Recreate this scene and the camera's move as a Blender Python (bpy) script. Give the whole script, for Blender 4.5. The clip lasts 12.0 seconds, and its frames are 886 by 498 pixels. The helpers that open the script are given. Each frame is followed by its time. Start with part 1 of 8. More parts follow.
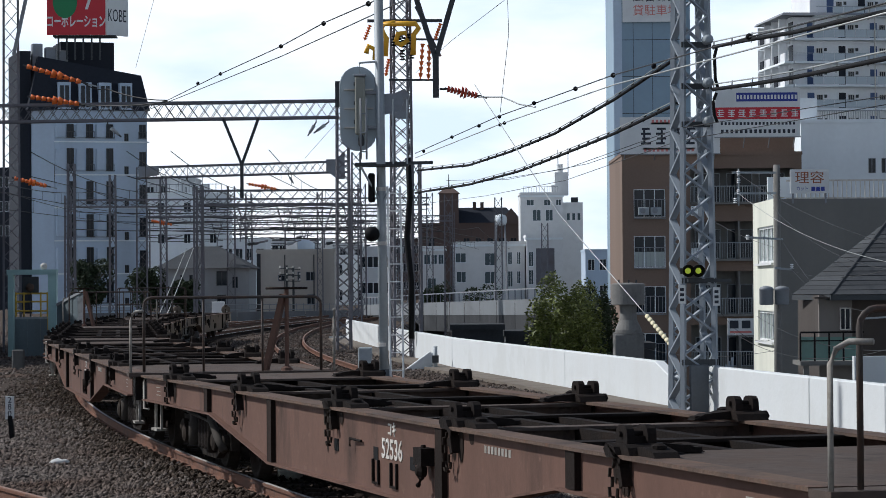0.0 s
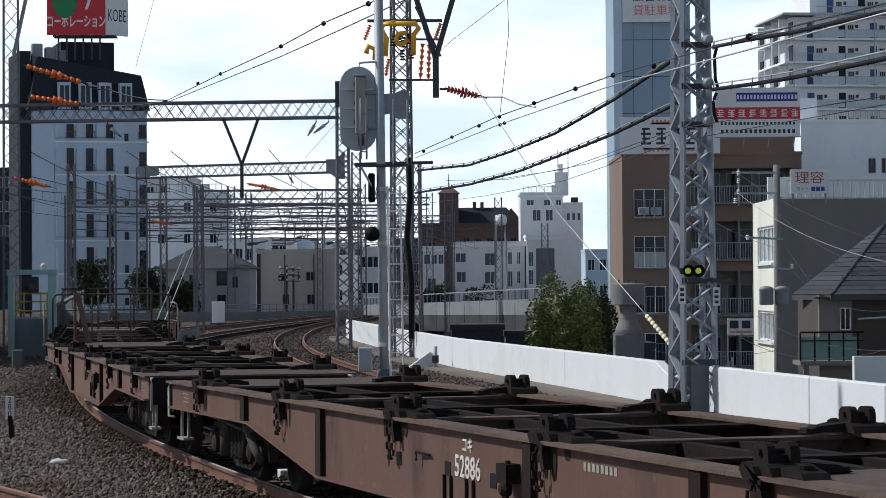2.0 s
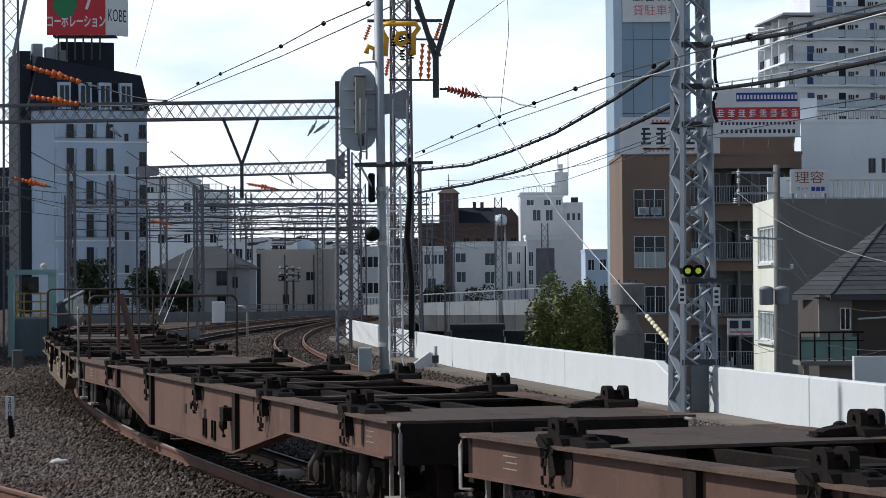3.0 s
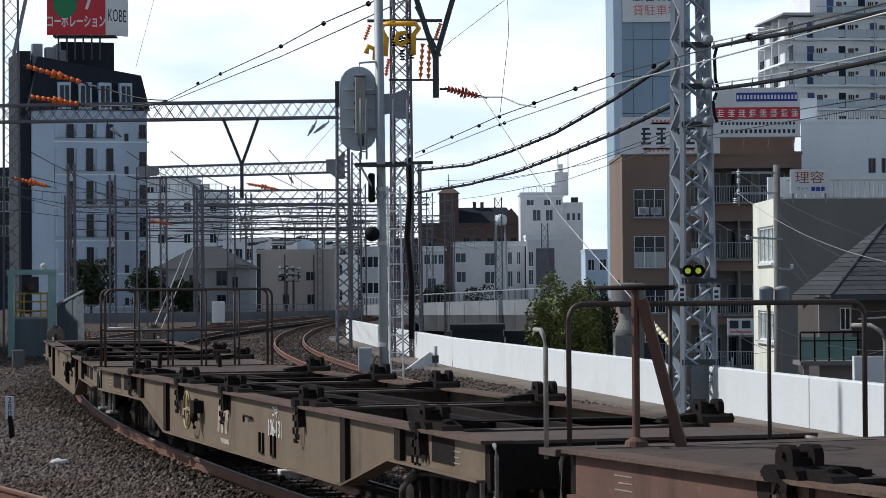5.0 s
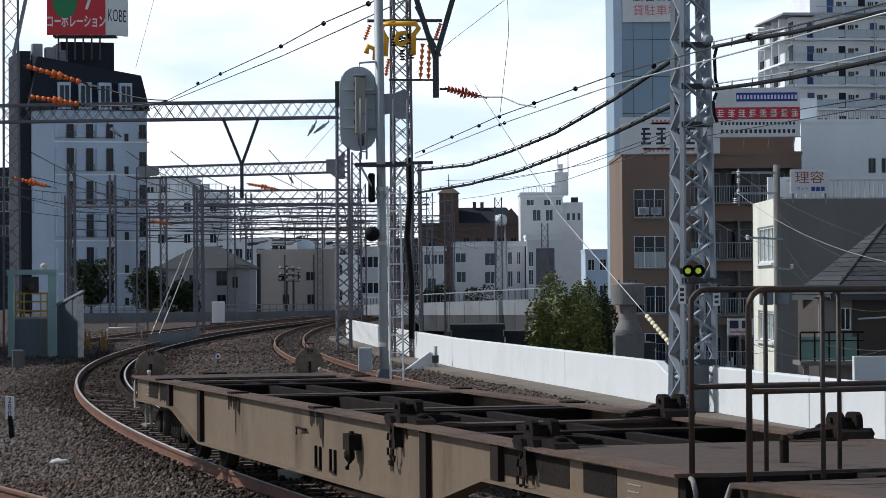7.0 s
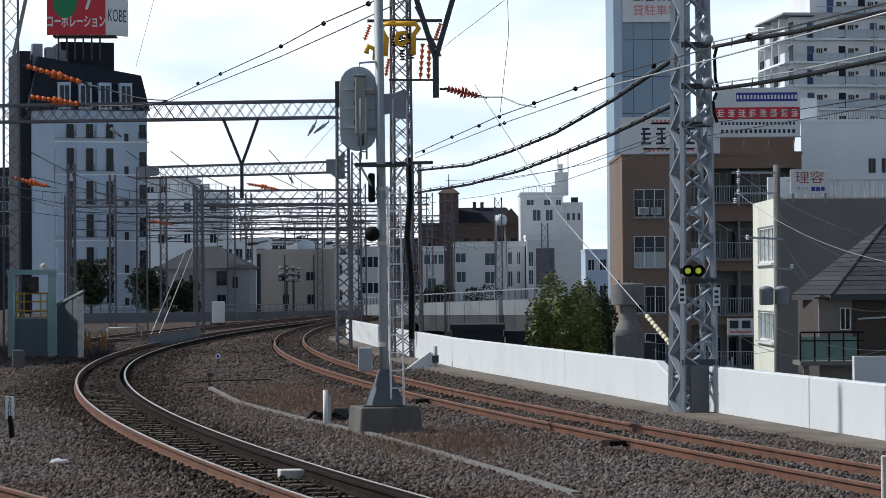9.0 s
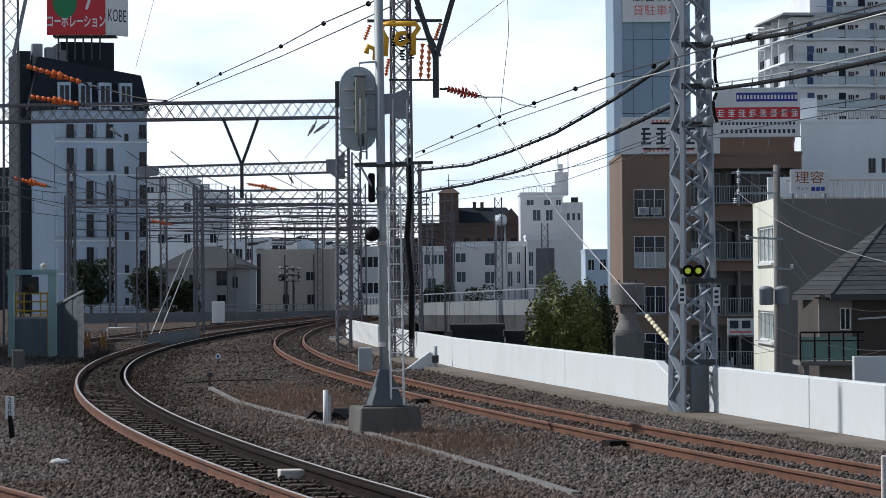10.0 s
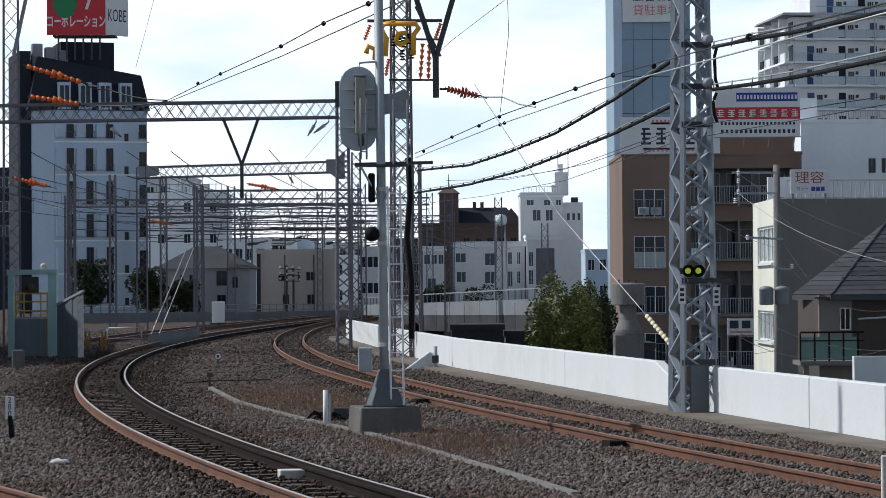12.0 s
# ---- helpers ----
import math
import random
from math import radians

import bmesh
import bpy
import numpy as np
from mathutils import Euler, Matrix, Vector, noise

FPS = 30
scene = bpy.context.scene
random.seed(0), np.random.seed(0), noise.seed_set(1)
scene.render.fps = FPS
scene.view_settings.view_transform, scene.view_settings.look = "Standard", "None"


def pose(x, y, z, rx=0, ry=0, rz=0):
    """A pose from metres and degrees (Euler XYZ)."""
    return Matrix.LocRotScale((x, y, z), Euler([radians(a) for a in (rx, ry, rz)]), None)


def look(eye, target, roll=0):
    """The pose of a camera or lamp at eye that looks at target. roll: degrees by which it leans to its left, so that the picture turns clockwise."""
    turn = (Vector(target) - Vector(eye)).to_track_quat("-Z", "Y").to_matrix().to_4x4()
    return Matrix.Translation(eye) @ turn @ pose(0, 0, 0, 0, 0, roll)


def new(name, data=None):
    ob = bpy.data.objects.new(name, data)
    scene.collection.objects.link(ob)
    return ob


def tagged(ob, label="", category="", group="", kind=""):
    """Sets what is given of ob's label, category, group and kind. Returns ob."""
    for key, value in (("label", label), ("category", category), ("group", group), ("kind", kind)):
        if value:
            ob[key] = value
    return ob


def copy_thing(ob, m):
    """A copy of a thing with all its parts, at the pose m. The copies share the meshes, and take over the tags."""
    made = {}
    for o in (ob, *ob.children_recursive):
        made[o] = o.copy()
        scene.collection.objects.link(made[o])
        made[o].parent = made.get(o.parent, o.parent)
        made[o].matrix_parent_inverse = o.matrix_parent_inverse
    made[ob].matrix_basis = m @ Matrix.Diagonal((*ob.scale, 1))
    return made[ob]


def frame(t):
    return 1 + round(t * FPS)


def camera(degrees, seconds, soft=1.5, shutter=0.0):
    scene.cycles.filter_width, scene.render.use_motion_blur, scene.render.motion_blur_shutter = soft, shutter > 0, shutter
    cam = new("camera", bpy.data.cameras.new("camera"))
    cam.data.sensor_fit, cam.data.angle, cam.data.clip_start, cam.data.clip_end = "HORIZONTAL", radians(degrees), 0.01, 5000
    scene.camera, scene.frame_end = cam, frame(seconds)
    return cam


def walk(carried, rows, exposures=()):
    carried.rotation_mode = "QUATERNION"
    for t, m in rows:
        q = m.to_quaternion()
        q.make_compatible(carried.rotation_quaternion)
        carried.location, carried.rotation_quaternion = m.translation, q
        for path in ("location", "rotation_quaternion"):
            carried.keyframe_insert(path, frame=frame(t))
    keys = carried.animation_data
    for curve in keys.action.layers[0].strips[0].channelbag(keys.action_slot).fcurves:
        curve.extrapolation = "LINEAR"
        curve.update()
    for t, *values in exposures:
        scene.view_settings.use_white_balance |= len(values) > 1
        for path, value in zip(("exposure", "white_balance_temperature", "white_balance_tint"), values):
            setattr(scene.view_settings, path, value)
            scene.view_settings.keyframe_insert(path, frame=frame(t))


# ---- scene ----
cam = camera(19.3, 12.0, soft=0.8, shutter=0.0)
EYE = (0.0, 0.0, 2.15)
VIEW = look(EYE, (0.0, 100.0, 3.52), -0.415)
walk(cam, [(0.0, VIEW), (12.0, VIEW)], exposures=[(0.0, 0.0, 6150.0, 9.0), (12.0, 0.0, 6150.0, 9.0)])

# ---- sky and sun ----
SUN_ELEVATION, SUN_AZIMUTH = 42.0, -72.0  # degrees; azimuth from the view's direction, clockwise
world = bpy.data.worlds.new("world")
scene.world = world
world.use_nodes = True
wn, wl = world.node_tree.nodes, world.node_tree.links
sky = wn.new("ShaderNodeTexSky")
sky.sky_type, sky.sun_disc = "NISHITA", False
sky.sun_elevation, sky.sun_rotation = radians(SUN_ELEVATION), radians(SUN_AZIMUTH)
sky.dust_density, sky.air_density = 1.0, 1.0
geo_sky = wn.new("ShaderNodeTexCoord")
split = wn.new("ShaderNodeSeparateXYZ")
wl.new(geo_sky.outputs["Generated"], split.inputs["Vector"])
haze = wn.new("ShaderNodeMapRange")  # white summer haze, thick towards the horizon
haze.interpolation_type = "SMOOTHSTEP"
haze.inputs["From Min"].default_value, haze.inputs["From Max"].default_value = 0.12, 0.22
haze.inputs["To Min"].default_value, haze.inputs["To Max"].default_value = 1.0, 0.06
wl.new(split.outputs["Z"], haze.inputs["Value"])
stretch = wn.new("ShaderNodeMapping")
stretch.inputs["Scale"].default_value = (1.0, 1.0, 3.2)
stretch.inputs["Location"].default_value = (0.3, 0.9, 0.25)
wl.new(geo_sky.outputs["Generated"], stretch.inputs["Vector"])
clouds = wn.new("ShaderNodeTexNoise")
clouds.inputs["Scale"].default_value, clouds.inputs["Detail"].default_value = 9.0, 6.0
wl.new(stretch.outputs["Vector"], clouds.inputs["Vector"])
ramp = wn.new("ShaderNodeValToRGB")
ramp.color_ramp.elements[0].position, ramp.color_ramp.elements[1].position = 0.36, 0.60
ramp.color_ramp.elements[0].color = (13.4, 15.5, 17.9, 1)
ramp.color_ramp.elements[1].color = (19.1, 19.3, 19.7, 1)
wl.new(clouds.outputs["Fac"], ramp.inputs["Fac"])
mix_sky = wn.new("ShaderNodeMix")
mix_sky.data_type = "RGBA"
wl.new(haze.outputs["Result"], mix_sky.inputs["Factor"])
wl.new(sky.outputs["Color"], mix_sky.inputs["A"])
wl.new(ramp.outputs["Color"], mix_sky.inputs["B"])
wl.new(mix_sky.outputs["Result"], wn["Background"].inputs["Color"])
wn["Background"].inputs["Strength"].default_value = 0.060
sun = new("sun", bpy.data.lights.new("sun", "SUN"))
sun.data.energy, sun.data.angle, sun.data.color = 3.7, radians(1.0), (1.0, 0.96, 0.905)
az, el = radians(SUN_AZIMUTH), radians(SUN_ELEVATION)
sun.matrix_basis = look((100 * math.sin(az) * math.cos(el), 100 * math.cos(az) * math.cos(el), 100 * math.sin(el)), (0, 0, 0))


# ---- materials ----
def material(name, color, rough=0.7, metal=0.0, vary=0.25, scale=3.0, stain=None, stain_amount=0.35, stain_scale=1.2,
             bump=0.2, bump_scale=40.0, each=0.0, streak=False, gloss=0.35):
    """Two scales of colour change, stains of their own colour, fine relief; each: change from piece to piece."""
    m = bpy.data.materials.new(name)
    m.use_nodes = True
    n, l = m.node_tree.nodes, m.node_tree.links
    b = n["Principled BSDF"]
    b.inputs["Roughness"].default_value, b.inputs["Metallic"].default_value = rough, metal
    b.inputs["Specular IOR Level"].default_value = gloss
    tc = n.new("ShaderNodeTexCoord")
    mp = n.new("ShaderNodeMapping")
    l.new(tc.outputs["Object"], mp.inputs["Vector"])
    if streak:
        mp.inputs["Scale"].default_value = (1.0, 1.0, 0.12)
    fine = n.new("ShaderNodeTexNoise")
    fine.inputs["Scale"].default_value, fine.inputs["Detail"].default_value = scale * 6, 6.0
    l.new(tc.outputs["Object"], fine.inputs["Vector"])
    broad = n.new("ShaderNodeTexNoise")
    broad.inputs["Scale"].default_value, broad.inputs["Detail"].default_value = stain_scale, 5.0
    l.new(mp.outputs["Vector"], broad.inputs["Vector"])
    lo = tuple(c * (1 - vary) for c in color) + (1,)
    hi = tuple(min(1, c * (1 + vary)) for c in color) + (1,)
    mix = n.new("ShaderNodeMix")
    mix.data_type = "RGBA"
    mix.inputs["A"].default_value, mix.inputs["B"].default_value = lo, hi
    l.new(fine.outputs["Fac"], mix.inputs["Factor"])
    out = mix.outputs["Result"]
    if stain:
        r = n.new("ShaderNodeValToRGB")
        r.color_ramp.elements[0].position, r.color_ramp.elements[1].position = 0.45, 0.72
        r.color_ramp.elements[1].color = (stain_amount,) * 3 + (1,)
        l.new(broad.outputs["Fac"], r.inputs["Fac"])
        mix2 = n.new("ShaderNodeMix")
        mix2.data_type = "RGBA"
        mix2.inputs["B"].default_value = tuple(stain) + (1,)
        l.new(r.outputs["Color"], mix2.inputs["Factor"])
        l.new(out, mix2.inputs["A"])
        out = mix2.outputs["Result"]
    if each:
        info = n.new("ShaderNodeObjectInfo")
        isl = n.new("ShaderNodeNewGeometry")
        add = n.new("ShaderNodeMath")
        add.operation = "ADD"
        l.new(info.outputs["Random"], add.inputs[0])
        l.new(isl.outputs["Random Per Island"], add.inputs[1])
        fr = n.new("ShaderNodeMath")
        fr.operation = "FRACT"
        l.new(add.outputs[0], fr.inputs[0])
        mr = n.new("ShaderNodeMapRange")
        mr.inputs["To Min"].default_value, mr.inputs["To Max"].default_value = 1 - each, 1 + each
        l.new(fr.outputs[0], mr.inputs["Value"])
        hsv = n.new("ShaderNodeHueSaturation")
        l.new(mr.outputs["Result"], hsv.inputs["Value"])
        l.new(out, hsv.inputs["Color"])
        out = hsv.outputs["Color"]
    l.new(out, b.inputs["Base Color"])
    if bump:
        bp = n.new("ShaderNodeBump")
        bp.inputs["Strength"].default_value, bp.inputs["Distance"].default_value = bump, 0.02
        nz = n.new("ShaderNodeTexNoise")
        nz.inputs["Scale"].default_value, nz.inputs["Detail"].default_value = bump_scale, 4.0
        l.new(tc.outputs["Object"], nz.inputs["Vector"])
        l.new(nz.outputs["Fac"], bp.inputs["Height"])
        l.new(bp.outputs["Normal"], b.inputs["Normal"])
    return m


def add_blooms(m, color, amount, scale, low=0.56, high=0.66, stretch=(1.0, 1.0, 1.0)):
    """A second layer of stains of its own colour: rust blooms, dust, old runs."""
    n, l = m.node_tree.nodes, m.node_tree.links
    b = n["Principled BSDF"]
    old = b.inputs["Base Color"].links[0].from_socket
    tc, mp = n.new("ShaderNodeTexCoord"), n.new("ShaderNodeMapping")
    mp.inputs["Scale"].default_value = stretch
    mp.inputs["Location"].default_value = (3.1, 7.7, 1.9)
    l.new(tc.outputs["Object"], mp.inputs["Vector"])
    nz, r, mix = n.new("ShaderNodeTexNoise"), n.new("ShaderNodeMapRange"), n.new("ShaderNodeMix")
    nz.inputs["Scale"].default_value, nz.inputs["Detail"].default_value, nz.inputs["Roughness"].default_value = scale, 8.0, 0.65
    l.new(mp.outputs["Vector"], nz.inputs["Vector"])
    r.inputs["From Min"].default_value, r.inputs["From Max"].default_value, r.inputs["To Max"].default_value = low, high, amount
    l.new(nz.outputs["Fac"], r.inputs["Value"])
    mix.data_type = "RGBA"
    mix.inputs["B"].default_value = tuple(color) + (1,)
    l.new(r.outputs["Result"], mix.inputs["Factor"])
    l.new(old, mix.inputs["A"])
    l.new(mix.outputs["Result"], b.inputs["Base Color"])
    return m


def glowing(name, color, strength):
    m = bpy.data.materials.new(name)
    m.use_nodes = True
    b = m.node_tree.nodes["Principled BSDF"]
    b.inputs["Base Color"].default_value = tuple(color) + (1,)
    b.inputs["Emission Color"].default_value = tuple(color) + (1,)
    b.inputs["Emission Strength"].default_value = strength
    return m


M_BALLAST = material("ballast_bed", (0.072, 0.058, 0.049), 0.95, gloss=0.1, vary=0.5, scale=4, stain=(0.10, 0.075, 0.055), stain_amount=0.7, stain_scale=0.35, bump=1.0, bump_scale=22)
M_STONE = material("ballast_stone", (0.140, 0.120, 0.109), 0.9, vary=0.3, scale=3, gloss=0.1, stain=(0.100, 0.064, 0.048), stain_amount=0.9, stain_scale=0.33, bump=0.0, each=0.6)
M_STONEDARK = material("brake_dust_stone", (0.062, 0.047, 0.038), 0.9, vary=0.3, scale=3, gloss=0.1, stain=(0.045, 0.036, 0.026), stain_amount=0.85, stain_scale=0.6, bump=0.0, each=0.6)
M_SOIL = material("city_ground", (0.12, 0.12, 0.115), 0.95, vary=0.3, scale=0.4, stain=(0.08, 0.09, 0.06), stain_scale=0.05, bump=0.3, bump_scale=3)
M_RAIL = material("rusty_rail", (0.150, 0.067, 0.040), 0.8, metal=0.0, vary=0.3, scale=4, stain=(0.09, 0.045, 0.032), stain_amount=0.6, stain_scale=2, bump=0.15)
M_RAILTOP = material("polished_rail_head", (0.46, 0.44, 0.42), 0.45, metal=0.25, vary=0.15, scale=6, bump=0.03)
M_RUSTTOP = material("brown_worn_rail_head", (0.235, 0.135, 0.095), 0.6, metal=0.2, vary=0.2, scale=5, stain=(0.30, 0.22, 0.18), stain_amount=0.5, stain_scale=3, bump=0.05)
M_OILYRAIL = material("oily_dark_rail", (0.022, 0.017, 0.015), 0.85, gloss=0.06, vary=0.3, scale=4, stain=(0.05, 0.03, 0.022), stain_amount=0.5, stain_scale=2, bump=0.15)
M_SLEEPER = material("tarred_sleeper", (0.088, 0.066, 0.052), 0.9, vary=0.4, scale=5, bump=0.5, each=0.3)
M_FIXING = material("fastening_iron", (0.06, 0.04, 0.03), 0.8, metal=0.3, vary=0.3, bump=0.2)
M_WHITEWALL = material("white_painted_concrete", (0.655, 0.68, 0.69), 0.75, vary=0.04, scale=1.0, stain=(0.58, 0.58, 0.56), stain_amount=0.35, stain_scale=0.9, bump=0.15, bump_scale=14, streak=True)
M_CONCRETE = material("weathered_concrete", (0.205, 0.20, 0.19), 0.9, vary=0.2, scale=2, stain=(0.17, 0.16, 0.15), stain_amount=0.5, stain_scale=0.8, bump=0.35, bump_scale=25, streak=True)
M_DARKCONC = material("damp_concrete", (0.12, 0.12, 0.115), 0.9, vary=0.25, scale=2, stain=(0.07, 0.07, 0.065), stain_amount=0.5, bump=0.35, bump_scale=25)
M_GALV = material("galvanised_steel", (0.34, 0.375, 0.40), 0.6, metal=0.15, vary=0.12, scale=3, stain=(0.33, 0.33, 0.33), stain_amount=0.4, stain_scale=2, bump=0.05)
M_GREYSTEEL = material("grey_painted_steel", (0.245, 0.265, 0.295), 0.6, metal=0.1, vary=0.12, scale=3, stain=(0.22, 0.18, 0.15), stain_amount=0.4, stain_scale=1.5, bump=0.05)
M_FARSTEEL = material("sooty_grey_steel", (0.165, 0.165, 0.185), 0.7, gloss=0.2, vary=0.2, scale=2, stain=(0.12, 0.085, 0.07), stain_amount=0.5, stain_scale=0.8, bump=0.05)
M_SILVER = material("aluminium_painted_steel", (0.27, 0.305, 0.345), 0.6, metal=0.0, vary=0.1, scale=3, stain=(0.30, 0.32, 0.34), stain_amount=0.4, stain_scale=2, bump=0.05)
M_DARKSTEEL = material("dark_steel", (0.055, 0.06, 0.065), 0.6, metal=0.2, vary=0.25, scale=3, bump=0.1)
M_BLACK = material("black_rubber_cable", (0.010, 0.010, 0.011), 0.7, gloss=0.12, vary=0.2, bump=0.05)
M_WIRE = material("weathered_wire", (0.05, 0.05, 0.05), 0.6, metal=0.3, vary=0.2, bump=0)
M_WIRELIGHT = material("bare_wire", (0.42, 0.43, 0.42), 0.5, metal=0.4, vary=0.1, bump=0)
M_ORANGE = material("orange_insulating_cover", (0.72, 0.16, 0.03), 0.5, vary=0.2, scale=4, bump=0.1)
M_REDCOVER = material("red_insulating_cover", (0.48, 0.07, 0.04), 0.5, vary=0.25, scale=4, bump=0.1)
M_YELLOW = material("yellow_insulating_cover", (0.80, 0.42, 0.03), 0.5, vary=0.12, scale=4, bump=0.1)
M_CREAM = material("cream_plastic", (0.72, 0.66, 0.45), 0.5, vary=0.1, bump=0.05)
M_GLASS = material("dark_window_glass", (0.018, 0.024, 0.032), 0.10, vary=0.2, scale=0.3, bump=0)
M_GLASS.node_tree.nodes["Principled BSDF"].inputs["Specular IOR Level"].default_value = 0.18
M_CURTAIN = material("curtained_window", (0.42, 0.47, 0.46), 0.15, vary=0.1, scale=0.6, bump=0)
M_GREENGLASS = material("greenish_glass", (0.14, 0.24, 0.21), 0.12, vary=0.15, scale=0.6, bump=0)
M_WHITE = material("white_paint", (0.72, 0.73, 0.73), 0.6, vary=0.05, scale=2, stain=(0.55, 0.55, 0.54), stain_amount=0.3, bump=0.05)
M_RED = material("red_paint", (0.55, 0.03, 0.045), 0.5, vary=0.08, bump=0.02)
M_BLUE = material("blue_paint", (0.03, 0.05, 0.30), 0.5, vary=0.08, bump=0.02)
M_INK = material("dark_lettering", (0.03, 0.035, 0.05), 0.6, vary=0.1, bump=0)
M_GREENINK = material("green_lettering", (0.03, 0.22, 0.09), 0.6, vary=0.1, bump=0)
M_STENCIL = material("stencilled_white_paint", (0.60, 0.575, 0.53), 0.8, vary=0.25, scale=8, stain=(0.32, 0.26, 0.22), stain_amount=0.6, stain_scale=6, bump=0)
M_SLATESTEEL = material("dark_slate_steel", (0.105, 0.118, 0.132), 0.6, vary=0.15, scale=3, bump=0.08)
M_CHALK = material("worn_white_lettering", (0.62, 0.60, 0.56), 0.8, vary=0.3, scale=8, stain=(0.25, 0.2, 0.17), stain_amount=0.6, stain_scale=5, bump=0)
M_PINKINK = material("faded_red_lettering", (0.62, 0.22, 0.20), 0.7, vary=0.1, bump=0)
M_BROWN_W = material("red_brown_wagon_paint", (0.134, 0.075, 0.057), 0.75, gloss=0.2, vary=0.14, scale=2.0, stain=(0.075, 0.042, 0.032), stain_amount=0.55, stain_scale=1.6, bump=0.08, streak=True, each=0.08)
M_OLIVE_W = material("faded_ochre_wagon_paint", (0.165, 0.124, 0.086), 0.75, gloss=0.2, vary=0.14, scale=2.0, stain=(0.09, 0.062, 0.042), stain_amount=0.55, stain_scale=1.6, bump=0.08, streak=True)
M_DECK = material("worn_rusty_deck_plate", (0.086, 0.067, 0.058), 0.85, gloss=0.18, vary=0.4, scale=2.0, stain=(0.088, 0.058, 0.044), stain_amount=0.8, stain_scale=1.8, bump=0.25, each=0.12)
M_RUSTEDGE = material("rusty_flange", (0.118, 0.078, 0.058), 0.8, gloss=0.25, vary=0.45, scale=4.0, stain=(0.050, 0.037, 0.032), stain_amount=0.85, stain_scale=2.2, bump=0.3)
M_GRIME = material("brake_dust_black", (0.016, 0.013, 0.012), 0.85, gloss=0.08, vary=0.4, scale=4.0, stain=(0.032, 0.022, 0.017), stain_amount=0.5, stain_scale=3, bump=0.3)
M_BOGIE = material("dusty_bogie_iron", (0.024, 0.019, 0.016), 0.85, gloss=0.1, vary=0.35, scale=4.0, stain=(0.055, 0.042, 0.033), stain_amount=0.5, stain_scale=3, bump=0.3)
M_LEAF = material("tree_leaf", (0.115, 0.135, 0.032), 0.6, vary=0.35, scale=0.5, bump=0, each=0.45)
M_LEAFDARK = material("shrub_leaf", (0.030, 0.045, 0.020), 0.65, vary=0.35, scale=0.5, bump=0, each=0.45)
M_DRYGRASS = material("dry_weed", (0.30, 0.19, 0.13), 0.9, vary=0.3, scale=2, bump=0, each=0.4)
M_BARK = material("bark", (0.09, 0.07, 0.055), 0.9, vary=0.3, scale=4, bump=0.6)

add_blooms(M_BROWN_W, (0.035, 0.024, 0.020), 0.85, 1.3, 0.55, 0.72, (1.0, 1.0, 0.30))
add_blooms(M_BROWN_W, (0.20, 0.125, 0.095), 0.5, 7.0, 0.60, 0.70)
add_blooms(M_OLIVE_W, (0.045, 0.034, 0.026), 0.85, 1.3, 0.56, 0.72, (1.0, 1.0, 0.30))
add_blooms(M_OLIVE_W, (0.16, 0.085, 0.045), 0.6, 5.0, 0.58, 0.70)
add_blooms(M_DECK, (0.115, 0.095, 0.085), 0.6, 4.0, 0.56, 0.72)
add_blooms(M_DECK, (0.030, 0.025, 0.022), 0.8, 2.2, 0.58, 0.68)
add_blooms(M_RUSTEDGE, (0.150, 0.080, 0.052), 0.8, 6.0, 0.56, 0.68)
add_blooms(M_RAIL, (0.055, 0.036, 0.028), 0.7, 3.0, 0.52, 0.66)
add_blooms(M_WHITEWALL, (0.60, 0.62, 0.62), 0.6, 0.7, 0.54, 0.60)
add_blooms(M_WHITEWALL, (0.42, 0.42, 0.41), 0.55, 2.4, 0.66, 0.74, (1.0, 1.0, 0.25))
add_blooms(M_BALLAST, (0.13, 0.075, 0.055), 0.6, 0.5, 0.52, 0.66)
add_blooms(M_CONCRETE, (0.09, 0.085, 0.08), 0.7, 1.6, 0.52, 0.66, (1.0, 1.0, 0.3))


